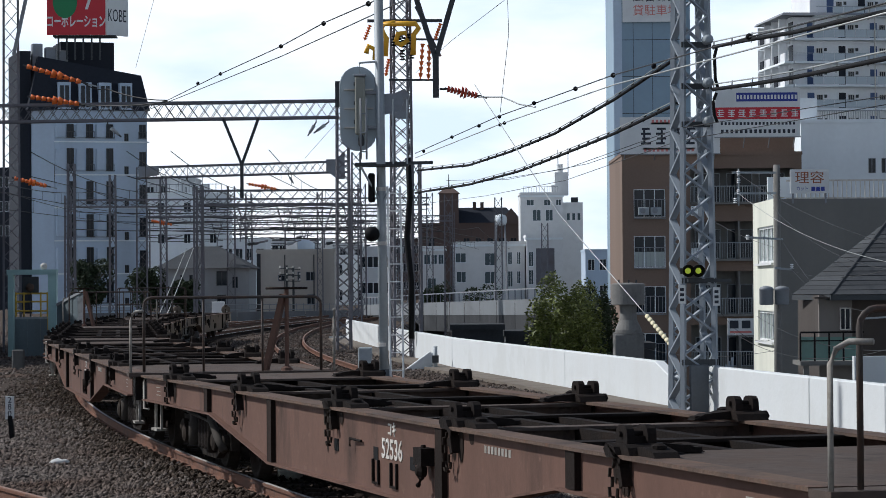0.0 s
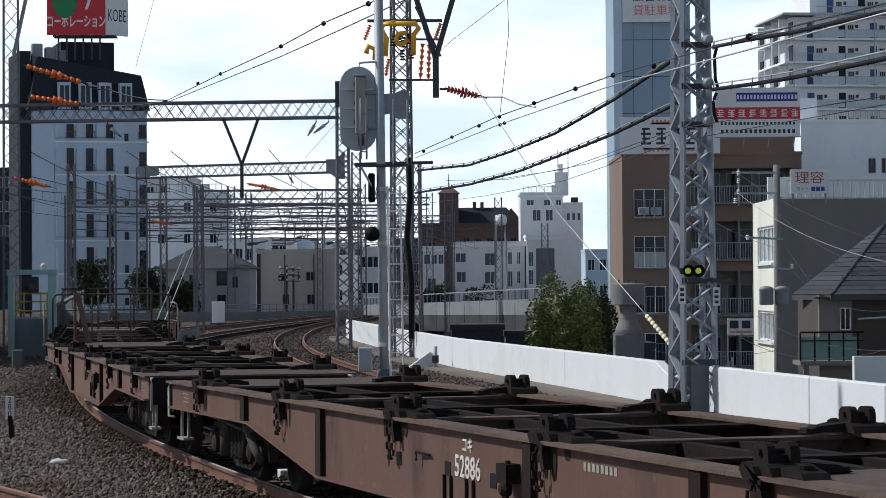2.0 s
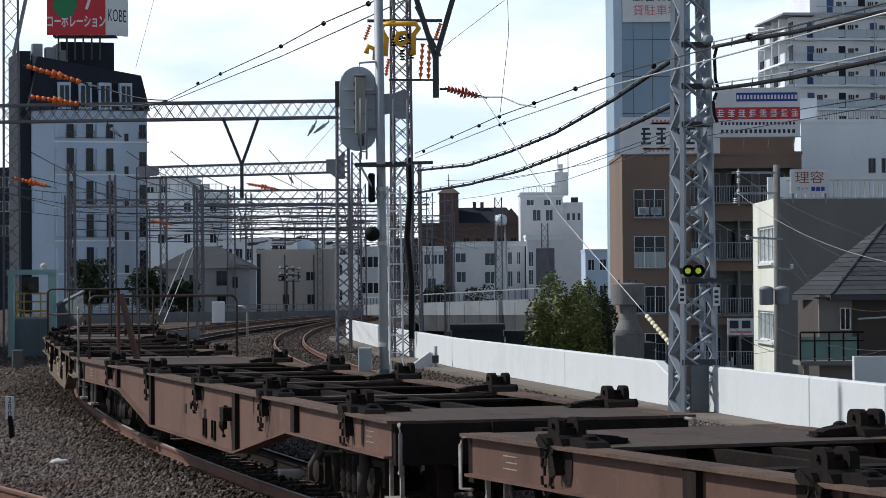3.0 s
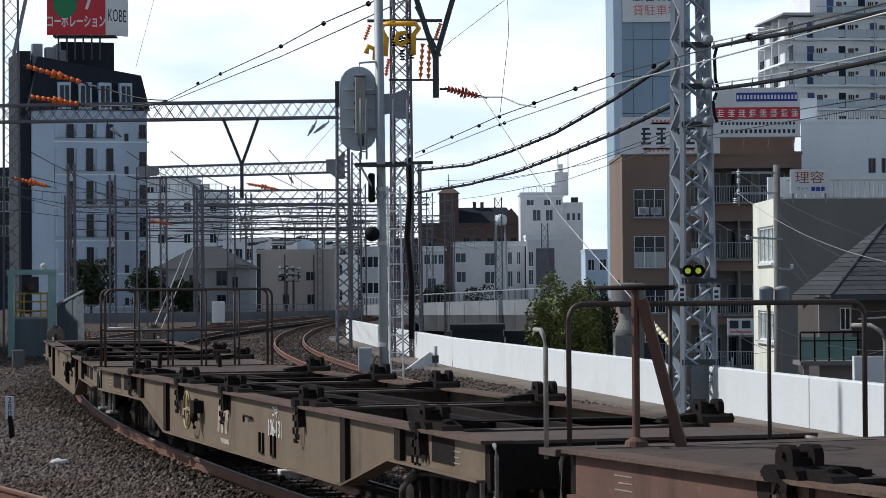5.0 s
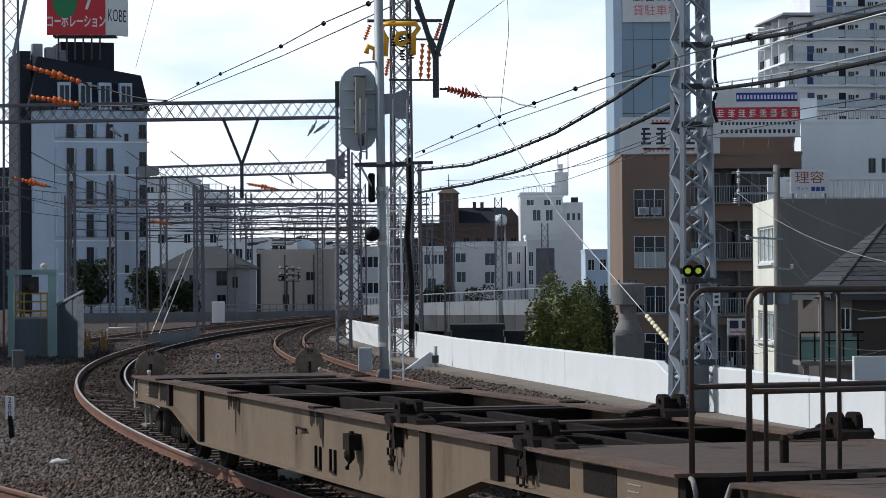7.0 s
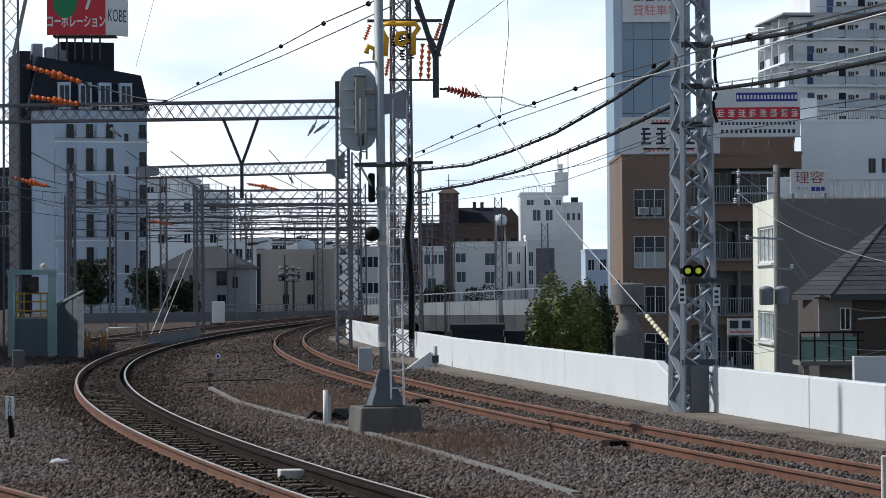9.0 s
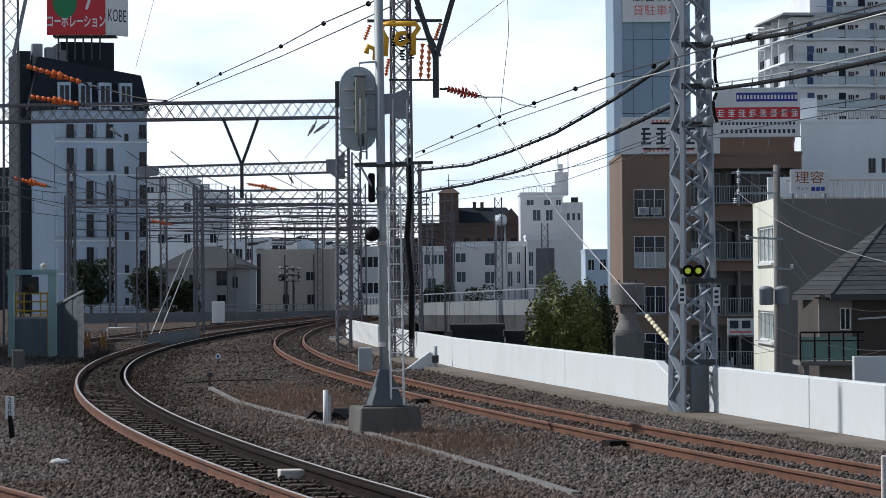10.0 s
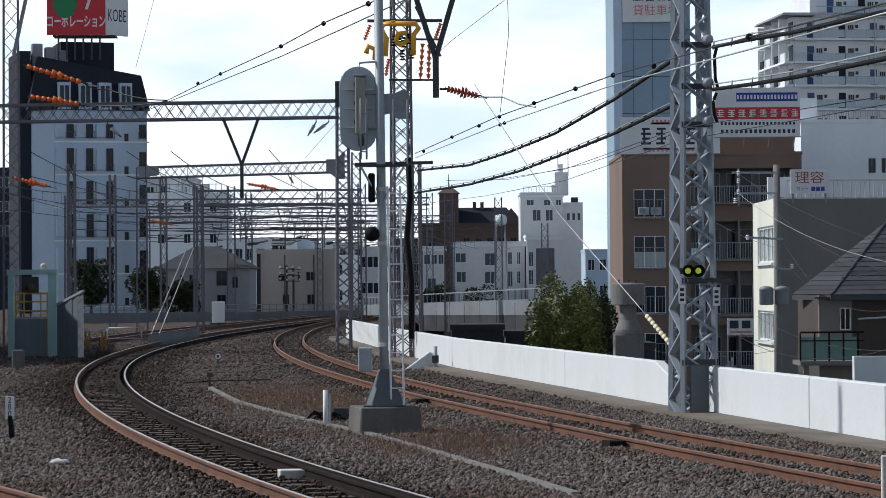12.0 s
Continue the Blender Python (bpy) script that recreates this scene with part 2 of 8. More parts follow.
# ---- geometry helpers ----
class Shape:
    """Gathers boxes, bars, tubes and plates into one mesh."""

    def __init__(self):
        self.v, self.f = [], []

    def add(self, verts, faces):
        n = len(self.v)
        self.v += [tuple(p) for p in verts]
        self.f += [tuple(i + n for i in f) for f in faces]
        return self

    def box(self, x0, y0, z0, x1, y1, z1):
        p = [(x, y, z) for x in (x0, x1) for y in (y0, y1) for z in (z0, z1)]
        return self.add(p, [(0, 1, 3, 2), (4, 6, 7, 5), (0, 4, 5, 1), (2, 3, 7, 6), (0, 2, 6, 4), (1, 5, 7, 3)])

    def cbox(self, cx, cy, cz, sx, sy, sz, turn=0.0):
        c, s = math.cos(turn), math.sin(turn)
        p = []
        for x in (-sx / 2, sx / 2):
            for y in (-sy / 2, sy / 2):
                for z in (-sz / 2, sz / 2):
                    p.append((cx + x * c - y * s, cy + x * s + y * c, cz + z))
        return self.add(p, [(0, 1, 3, 2), (4, 6, 7, 5), (0, 4, 5, 1), (2, 3, 7, 6), (0, 2, 6, 4), (1, 5, 7, 3)])

    def bar(self, a, b, w, h=None):
        """A square bar from a to b."""
        h = h or w
        a, b = Vector(a), Vector(b)
        d = (b - a).normalized()
        u = d.cross(Vector((0, 0, 1)))
        if u.length < 0.01:
            u = Vector((1, 0, 0))
        u.normalize()
        w2 = u.cross(d)
        p = [e + u * (sx * w / 2) + w2 * (sz * h / 2) for e in (a, b) for sx, sz in ((-1, -1), (1, -1), (1, 1), (-1, 1))]
        return self.add(p, [(0, 1, 2, 3), (7, 6, 5, 4), (0, 4, 5, 1), (1, 5, 6, 2), (2, 6, 7, 3), (3, 7, 4, 0)])

    def tube(self, points, r, n=8, r2=None):
        """A round bar along points; r2: the radius at its end."""
        pts = [Vector(p) for p in points]
        k = len(pts)
        rings = []
        for i, p in enumerate(pts):
            d = (pts[min(i + 1, k - 1)] - pts[max(i - 1, 0)]).normalized()
            u = d.cross(Vector((0, 0, 1)) if abs(d.z) < 0.95 else Vector((1, 0, 0))).normalized()
            w = u.cross(d)
            rr = r if r2 is None else r + (r2 - r) * i / (k - 1)
            rings += [p + (u * math.cos(2 * math.pi * j / n) + w * math.sin(2 * math.pi * j / n)) * rr for j in range(n)]
        faces = [(i * n + j, i * n + (j + 1) % n, (i + 1) * n + (j + 1) % n, (i + 1) * n + j) for i in range(k - 1) for j in range(n)]
        faces += [tuple(range(n - 1, -1, -1)), tuple((k - 1) * n + j for j in range(n))]
        return self.add(rings, faces)

    def lathe(self, centre, profile, n=16, axis="z"):
        """A turned shape: profile of (radius, height)."""
        cx, cy, cz = centre
        v = []
        for r, h in profile:
            for j in range(n):
                a = 2 * math.pi * j / n
                c, s = r * math.cos(a), r * math.sin(a)
                v.append((cx + c, cy + s, cz + h) if axis == "z" else (cx + h, cy + c, cz + s) if axis == "x" else (cx + c, cy + h, cz + s))
        k = len(profile)
        f = [(i * n + j, i * n + (j + 1) % n, (i + 1) * n + (j + 1) % n, (i + 1) * n + j) for i in range(k - 1) for j in range(n)]
        f += [tuple(range(n - 1, -1, -1)), tuple((k - 1) * n + j for j in range(n))]
        return self.add(v, f)

    def plate(self, outline, y0, y1, plane="xz"):
        """A flat outline pushed from y0 to y1 across its plane."""
        n = len(outline)
        mk = {"xz": lambda a, b, c: (a, c, b), "xy": lambda a, b, c: (a, b, c), "yz": lambda a, b, c: (c, a, b)}[plane]
        v = [mk(a, b, y0) for a, b in outline] + [mk(a, b, y1) for a, b in outline]
        f = [tuple(range(n)), tuple(range(2 * n - 1, n - 1, -1))] + [(i, i + n, (i + 1) % n + n, (i + 1) % n) for i in range(n)]
        return self.add(v, f)

    def mesh(self, name, mat, smooth=False):
        me = bpy.data.meshes.new(name)
        me.from_pydata(self.v, [], self.f)
        bm = bmesh.new()
        bm.from_mesh(me)
        bmesh.ops.recalc_face_normals(bm, faces=bm.faces)
        bm.to_mesh(me)
        bm.free()
        if smooth:
            me.shade_smooth()
        me.materials.append(mat)
        return me


def part(name, shape, mat, parent=None, label="", smooth=False):
    ob = new(name, shape.mesh(name, mat, smooth))
    if parent:
        ob.parent = parent
    return tagged(ob, label)


def thing(name, m, label, category, group="", kind=""):
    """An Empty at the thing's base, to hold its parts."""
    ob = new(name)
    ob.empty_display_size = 0.3
    ob.matrix_basis = m
    return tagged(ob, label, category, group, kind)


def structure(name, shape, mat, label, smooth=False):
    return tagged(part(name, shape, mat, None, label, smooth), kind="structure")


def bevelled(ob, width, segments=1):
    b = ob.modifiers.new("bevel", "BEVEL")
    b.width, b.segments, b.limit_method = width, segments, "ANGLE"
    return ob


def letters(name, text, size, m, mat, parent, extrude=0.004, squeeze=1.0, bold=0.0):
    """Lettering as a flat mesh in the plane x, z of m, read from -y, centred."""
    cu = bpy.data.curves.new(name, "FONT")
    cu.body, cu.size, cu.extrude, cu.align_x, cu.align_y = text, size, extrude, "CENTER", "CENTER"
    cu.resolution_u, cu.offset = 3, bold
    tmp = new(name + "_curve", cu)
    bpy.context.view_layer.update()
    me = bpy.data.meshes.new_from_object(tmp.evaluated_get(bpy.context.evaluated_depsgraph_get()))
    bpy.data.objects.remove(tmp)
    me.transform(Matrix.Diagonal((squeeze, 1, 1, 1)))
    me.transform(Matrix.Rotation(radians(90), 4, "X"))
    me.materials.clear()
    me.materials.append(mat)
    ob = new(name, me)
    ob.parent = parent
    ob.matrix_basis = m
    return ob


# ---- the lines of the tracks ----
KNOTS = (0, 30, 60, 90, 130, 230)


def centreline(x0, heading, bends, start=-330.0, end=260.0, step=0.25):
    """Stations along a track from its point at y = 10: arrays of s, x, y, heading."""
    s = np.arange(0, end, step)
    h = heading + np.cumsum(np.interp(s, KNOTS, bends)) * step
    x, y = x0 + np.cumsum(np.sin(h)) * step, 10 + np.cumsum(np.cos(h)) * step
    b = np.arange(-step, start, -step)
    hb = heading - np.cumsum(np.where(b > -40, bends[0], 0.0)) * step
    xb, yb = x0 - np.cumsum(np.sin(hb)) * step, 10 - np.cumsum(np.cos(hb)) * step
    return tuple(np.concatenate([u[::-1], v]) for u, v in ((b, s), (xb, x), (yb, y), (hb, h)))


NEAR = centreline(4.79, -36.87e-2, (49.32e-4, 44.27e-4, 37.17e-4, 25.15e-4, 11.52e-4, -1.69e-4))
FAR = centreline(9.91, -28.44e-2, (23.31e-4, 24.16e-4, 25.04e-4, 22.10e-4, 18.21e-4, 14.47e-4), end=185.0)


def on(track, s, off=0.0):
    """x, y, heading at station s, off metres to the right."""
    x, y, h = (float(np.interp(s, track[0], track[i])) for i in (1, 2, 3))
    return x + off * math.cos(h), y - off * math.sin(h), h


# ---- ground ----
GROUND_Z = -0.20
city = Shape().add([(-2500, -600, -6), (2500, -600, -6), (2500, 4500, -6), (-2500, 4500, -6)], [(0, 1, 2, 3)])
structure("ground", city, M_SOIL, "grey built-up ground below the railway embankment, reaching the horizon")


def embankment():
    """The raised bed: a gently uneven top sheet between its two edges, with sloping sides."""
    sh = Shape()
    ys = list(np.arange(-60, 24, 6.0)) + list(np.arange(24, 62, 0.5)) + list(np.arange(62, 130, 2.0)) + list(np.arange(130, 420, 10.0))
    cols = 90
    rows = []
    for y in ys:
        s = float(np.interp(y, FAR[2], FAR[0]))
        if y < 180:
            right = float(np.interp(y, FAR[2], FAR[1])) + 4.4
        else:
            right = float(np.interp(180, FAR[2], FAR[1])) + 4.4 + 0.1 * (y - 180)
        left = -16 - max(0, y - 20) * 0.12
        row = []
        for i in range(cols + 1):
            x = left + (right - left) * (i / cols)
            z = GROUND_Z + 0.05 * noise.noise(Vector((x * 0.7, y * 0.7, 0))) + 0.02 * noise.noise(Vector((x * 3, y * 3, 5)))
            row.append((x, y, z))
        rows.append([(left - 9, y, -6.05)] + row + [(right + 0.02, y, -6.05)])
    w = len(rows[0])
    v = [p for r in rows for p in r]
    f = [(j * w + i, j * w + i + 1, (j + 1) * w + i + 1, (j + 1) * w + i) for j in range(len(rows) - 1) for i in range(w - 1)]
    return structure("ballast_bed", sh.add(v, f), M_BALLAST, "brown-grey railway ballast bed with dusty stains", smooth=True)


embankment()


# ---- tracks ----
PROFILE = [(-0.0635, -0.153), (0.0635, -0.153), (0.0635, -0.14), (0.009, -0.122), (0.009, -0.045), (0.033, -0.035), (0.0335, -0.006), (0.026, 0.0),
           (-0.026, 0.0), (-0.0335, -0.006), (-0.033, -0.035), (-0.009, -0.045), (-0.009, -0.122), (-0.0635, -0.14)]


def rail(track, s0, s1, off, parent, name="rail", z=0.0, top=None, side=None):
    stations = np.concatenate([np.arange(s0, min(s1, 120), 1.0), np.arange(max(s0, 120), s1, 4.0)]) if s1 > 120 else np.arange(s0, s1 + 0.5, 1.0)
    n = len(PROFILE)
    body, head = Shape(), Shape()
    v, hv = [], []
    for s in stations:
        x, y, h = on(track, s, off)
        c, sn = math.cos(h), math.sin(h)
        v += [(x + a * c, y - a * sn, b + z - 0.002) for a, b in PROFILE]
        hv += [(x + a * c, y - a * sn, z + b) for a, b in ((-0.021, -0.001), (-0.017, 0.002), (0.017, 0.002), (0.021, -0.001))]
    k = len(stations)
    body.add(v, [(i * n + j, i * n + (j + 1) % n, (i + 1) * n + (j + 1) % n, (i + 1) * n + j) for i in range(k - 1) for j in range(n)])
    head.add(hv, [(i * 4 + j, i * 4 + j + 1, (i + 1) * 4 + j + 1, (i + 1) * 4 + j) for i in range(k - 1) for j in range(3)])
    ob = part(name, body, side or M_RAIL, parent)
    part("running_surface", head, top or M_RAILTOP, ob, "worn running surface")
    return ob


def sleeper_mesh():
    sh = Shape()
    sh.plate([(-1.02, -0.30), (1.02, -0.30), (1.02, -0.168), (0.99, -0.155), (-0.99, -0.155), (-1.02, -0.168)], -0.1, 0.1)
    return sh.mesh("sleeper", M_SLEEPER)


def fixing_mesh():
    sh = Shape()
    sh.box(-0.11, -0.07, -0.155, 0.11, 0.07, -0.148)
    for x in (-0.085, 0.085):
        sh.box(x - 0.025, -0.035, -0.15, x + 0.025, 0.035, -0.115)
    return sh.mesh("rail_fastening", M_FIXING)


SLEEPER, FIXING = sleeper_mesh(), fixing_mesh()


def track(line, s0, s1, label, guard=False, sleeper_from=0.0, sleeper_to=60.0, top=None):
    t = thing("railway_track", Matrix.Identity(4), label, "railway track", "curving tracks", "structure")
    rail(line, s0, s1, -0.5665, t, top=top)
    rail(line, s0, s1, 0.5665, t, top=top, side=M_OILYRAIL if guard else None)
    if guard:
        rail(line, 8, 120, 0.42, t, "guard_rail", top=M_OILYRAIL, side=M_OILYRAIL)
    s = s0
    rest = Shape()
    while s < min(s1, 170):
        x, y, h = on(line, s)
        if sleeper_from <= s <= sleeper_to:
            ob = new("sleeper", SLEEPER)
            ob.parent = t
            ob.matrix_basis = pose(x, y, 0, 0, 0, -math.degrees(h))
            for o in (-0.5665, 0.5665):
                fx = new("rail_fastening", FIXING)
                fx.parent = ob
                fx.matrix_basis = pose(o, 0, 0)
        else:
            rest.cbox(x, y, -0.228, 2.04, 0.2, 0.14, -h)
        s += 0.6
    tagged(part("sleepers_beyond", rest, M_SLEEPER, t), kind="stuff")
    return t


track(NEAR, -90, 255, "curved single railway track with rusty rails and dark sleepers in ballast", True, 8, 90)
SIDING_S, SIDING_H = np.arange(0.0, 34.0, 0.5), radians(-24.5)
SIDING = (SIDING_S, 0.05 - 0.515 + np.sin(SIDING_H) * SIDING_S, 17.6 - 0.235 + np.cos(SIDING_H) * SIDING_S, np.full(len(SIDING_S), SIDING_H))
track(SIDING, 0, 33, "siding track with rusty rails nearest the platform", False, 8, 30, M_RUSTTOP)
track(FAR, -90, 184, "curved outer railway track with rust-brown rails beside the white parapet", False, 12, 100, M_RUSTTOP)

THIRD_S = np.arange(96.0, 250.0, 2.0)
THIRD_P = [on(NEAR, v, -3.9) for v in THIRD_S]
THIRD = (THIRD_S, *(np.array([q[i] for q in THIRD_P]) for i in range(3)))
track(THIRD, 97, 248, "farther railway track with dull rails in dark ballast", False, 97, 130)

# ---- the train ----
SIDE = 1.25
M_PIPE = material("rusty_pipe", (0.052, 0.044, 0.040), 0.6, gloss=0.3, vary=0.3, scale=5, stain=(0.12, 0.06, 0.035), stain_amount=0.6, stain_scale=4, bump=0.1)
M_DUSTY = material("dusty_grey_iron", (0.062, 0.055, 0.048), 0.85, gloss=0.15, vary=0.3, scale=6, stain=(0.045, 0.035, 0.03), stain_amount=0.5, stain_scale=5, bump=0.1)
M_WORNRAIL = material("worn_pale_steel", (0.30, 0.285, 0.26), 0.75, gloss=0.2, vary=0.3, scale=8, stain=(0.10, 0.075, 0.055), stain_amount=0.6, stain_scale=7, bump=0.1)
M_STIFF = material("oily_brown_plate", (0.018, 0.013, 0.011), 0.8, gloss=0.1, vary=0.4, scale=6, stain=(0.05, 0.032, 0.025), stain_amount=0.5, stain_scale=5, bump=0.15, streak=True)
M_BRASSY = material("worn_yellow_iron", (0.33, 0.25, 0.13), 0.6, gloss=0.3, vary=0.25, scale=8, stain=(0.10, 0.06, 0.03), stain_amount=0.6, stain_scale=9, bump=0.1)
M_TAIL = material("dusty_olive_plate", (0.20, 0.165, 0.13), 0.8, gloss=0.2, vary=0.25, scale=5, stain=(0.05, 0.04, 0.03), stain_amount=0.6, stain_scale=5, bump=0.1)


def flange_along(sh, pts, y0, y1, thick=0.025):
    """A strip of plate that follows the points (x, z)."""
    for (xa, za), (xb, zb) in zip(pts[:-1], pts[1:]):
        sh.add([(x, y, z) for x, z in ((xa, za), (xb, zb), (xb, zb - thick), (xa, za - thick)) for y in (y0, y1)],
               [(0, 1, 3, 2), (2, 3, 5, 4), (4, 5, 7, 6), (6, 7, 1, 0), (0, 2, 4, 6), (1, 7, 5, 3)])


def lock_shape():
    """A folding container lock on the sill: sloped base, block and two rounded ears."""
    sh = Shape()
    sh.plate([(-0.22, 0.0), (0.22, 0.0), (0.18, 0.05), (0.13, 0.07), (-0.13, 0.07), (-0.18, 0.05)], -0.20, 0.06)
    sh.plate([(-0.50, 0.0), (-0.20, 0.0), (-0.20, 0.055), (-0.30, 0.06), (-0.46, 0.035)], -0.17, 0.0)
    sh.lathe((-0.34, -0.09, 0.05), [(0.05, 0.0), (0.05, 0.02), (0.02, 0.035)], 10)
    sh.plate([(-0.20, 0.07), (-0.42, 0.05), (-0.52, 0.005), (-0.20, 0.005)], -0.07, 0.07, "yz")
    ear = [(-0.10, 0.05), (0.10, 0.05), (0.10, 0.13), (0.085, 0.165), (0.05, 0.185), (-0.05, 0.185), (-0.085, 0.165), (-0.10, 0.13)]
    sh.plate(ear, -0.02, 0.03)
    sh.plate(ear, -0.17, -0.11)
    sh.box(-0.06, -0.12, 0.05, 0.06, -0.01, 0.115)
    sh.tube([(0.0, -0.19, 0.13), (0.0, 0.05, 0.13)], 0.02, 8)
    sh.box(-0.06, -0.50, 0.0, 0.06, -0.40, 0.035)
    return sh


def flap_shape():
    """The lock's lever and hook on the outside of the sill."""
    sh = Shape()
    sh.plate([(-0.16, -0.02), (0.10, -0.02), (0.15, 0.03), (0.10, 0.07), (-0.04, 0.05), (-0.15, -0.08), (-0.19, -0.19), (-0.13, -0.20), (-0.09, -0.10)], 0.02, 0.10)
    sh.box(-0.05, -0.02, -0.10, 0.03, 0.04, 0.0)
    return sh


def chain_shape():
    """A loop of round links below the lever."""
    sh = Shape()
    pts = [(-0.02 + 0.075 * math.cos(a), 0.085, -0.19 + 0.16 * math.sin(a)) for a in [math.pi * (0.35 - i * 1.7 / 13) for i in range(14)]]
    for i, (a, b) in enumerate(zip(pts[:-1], pts[1:])):
        o = 0.010 * (1 if i % 2 else -1)
        sh.tube([(a[0], a[1] + o, a[2]), (b[0], b[1] + o, b[2])], 0.012, 5)
    return sh


def wheelset(parent, x):
    ax = thing("wheelset", pose(x, 0, 0.43), "", "")
    ax.parent = parent
    for y in (-0.56, 0.56):
        s = 1 if y > 0 else -1
        sh = Shape()
        sh.lathe((0, y, 0), [(0.10, -0.09 * s), (0.12, -0.05 * s), (0.34, -0.02 * s), (0.36, -0.045 * s), (0.46, -0.045 * s), (0.455, -0.015 * s),
                             (0.43, -0.005 * s), (0.425, 0.075 * s), (0.37, 0.08 * s), (0.35, 0.03 * s), (0.13, 0.02 * s), (0.11, 0.09 * s)], 24, "y")
        sh.box(-0.03, y + 0.02 * s, 0.16, 0.03, y + 0.04 * s, 0.30)
        part("wheel", sh, M_BOGIE, ax, "", True)
    part("axle", Shape().lathe((0, 0, 0), [(0.075, -0.9), (0.075, -0.62), (0.085, -0.55), (0.085, 0.55), (0.075, 0.62), (0.075, 0.9)], 12, "y"), M_GRIME, ax)
    return ax


def bogie(parent, x):
    b = thing("bogie", pose(x, 0, 0), "", "")
    b.parent = parent
    axles = [wheelset(b, -0.95), wheelset(b, 0.95)]
    for s in (-1, 1):
        sh = Shape()
        outline = [(-1.22, 0.36), (-1.22, 0.52), (-1.08, 0.60), (-0.80, 0.60), (-0.45, 0.70), (0.45, 0.70), (0.80, 0.60), (1.08, 0.60), (1.22, 0.52), (1.22, 0.36),
                   (0.80, 0.34), (0.42, 0.20), (-0.42, 0.20), (-0.80, 0.34)]
        sh.plate(outline, s * 0.90, s * 0.99)
        for ax in (-0.95, 0.95):
            sh.box(ax - 0.16, s * 0.88 if s > 0 else -1.08, 0.32, ax + 0.16, 1.08 if s > 0 else -0.88, 0.56)
            sh.lathe((ax, s * 1.08, 0.43), [(0.11, -0.02 * s), (0.11, 0.04 * s), (0.06, 0.06 * s)], 12, "y")
        part("side_frame", sh, M_BOGIE, b)
        for sx in (-0.2, 0.0, 0.2):
            sp = Shape().lathe((sx, s * 1.0, 0.30), [(0.078 if k % 2 else 0.09, 0.035 * k) for k in range(11)], 10)
            part("spring", sp, M_GRIME, b, "", True)
        dp = Shape().tube([(0.42, s * 1.03, 0.28), (0.52, s * 1.05, 0.78)], 0.06, 10)
        part("damper", dp, M_BOGIE, b, "", True)
        cy = Shape().lathe((-0.55, s * 1.06, 0.30), [(0.02, 0.0), (0.075, 0.0), (0.075, 0.26), (0.055, 0.28), (0.055, 0.44), (0.02, 0.44)], 12)
        part("brake_cylinder", cy, M_DUSTY, b, "grey dusty brake cylinder", True)
        pi = Shape().tube([(1.30, s * 1.06, 0.34), (1.18, s * 1.10, 0.46), (0.72, s * 1.10, 0.68), (0.55, s * 1.06, 0.80)], 0.045, 9)
        part("hose", pi, M_DUSTY, b, "thick dusty hose", True)
        for ax in (-0.95, 0.95):
            sb = Shape().box(ax - 0.30, s * 0.60 - 0.04, 0.30, ax - 0.24, s * 0.60 + 0.04, 0.74)
            sb.tube([(ax - 0.27, s * 0.62, 0.36), (ax - 0.27, s * 1.02, 0.36)], 0.025, 6)
            part("brake_hanger", sb, M_BOGIE, b)
    part("bolster", Shape().box(-0.2, -1.0, 0.5, 0.2, 1.0, 0.76), M_GRIME, b)
    return b, axles


def railing_shape(top, tall_y=(-1.0, 1.0), posts=4, mid=False):
    """Tubular end railing with rounded corners."""
    sh = Shape()
    more = []
    y0, y1 = tall_y
    r = 0.10
    arc = lambda c, a0, a1: [(0, c[0] + r * math.cos(radians(a0 + (a1 - a0) * i / 4)), c[1] + r * math.sin(radians(a0 + (a1 - a0) * i / 4))) for i in range(5)]
    sh.tube([(0, y0, 0)] + arc((y0 + r, top - r), 180, 90) + arc((y1 - r, top - r), 90, 0) + [(0, y1, 0)], 0.019, 8)
    for i in range(1, posts - 1):
        y = y0 + (y1 - y0) * i / (posts - 1)
        more.append(("post", Shape().tube([(0, y, 0), (0, y, top)], 0.015, 8)))
    if mid:
        more.append(("middle_bar", Shape().tube([(0, y0, top * 0.47), (0, y1, top * 0.47)], 0.017, 8)))
    return sh, more


def railing(parent, m, mat, label, *args):
    sh, more = railing_shape(*args)
    rl = part("railing", sh, mat, parent, label, True)
    rl.matrix_basis = m
    for name, piece in more:
        part(name, piece, mat, rl, "", True)
    return rl


def grab_handle(parent, x, s, top):
    """The pale grab handle at the corner of the end beam."""
    sh = Shape()
    d = 0.16
    d = math.copysign(d, x)
    y0, y1 = s * (SIDE - 0.03), s * SIDE
    sh.tube([(x, y0, top - 0.42), (x + d, y1, top - 0.42), (x + d, y1, top - 0.10), (x + d * 0.7, y1, top - 0.03), (x, y0, top - 0.03)], 0.016, 7)
    return part("grab_handle", sh, M_WORNRAIL, parent, "worn pale grab handle", True)


LOCKS_BROWN = (6.7, 3.1, -0.5, -4.35, -8.0)
LOCKS_OCHRE = (7.0, 3.6, 0.9, -2.7, -6.95)


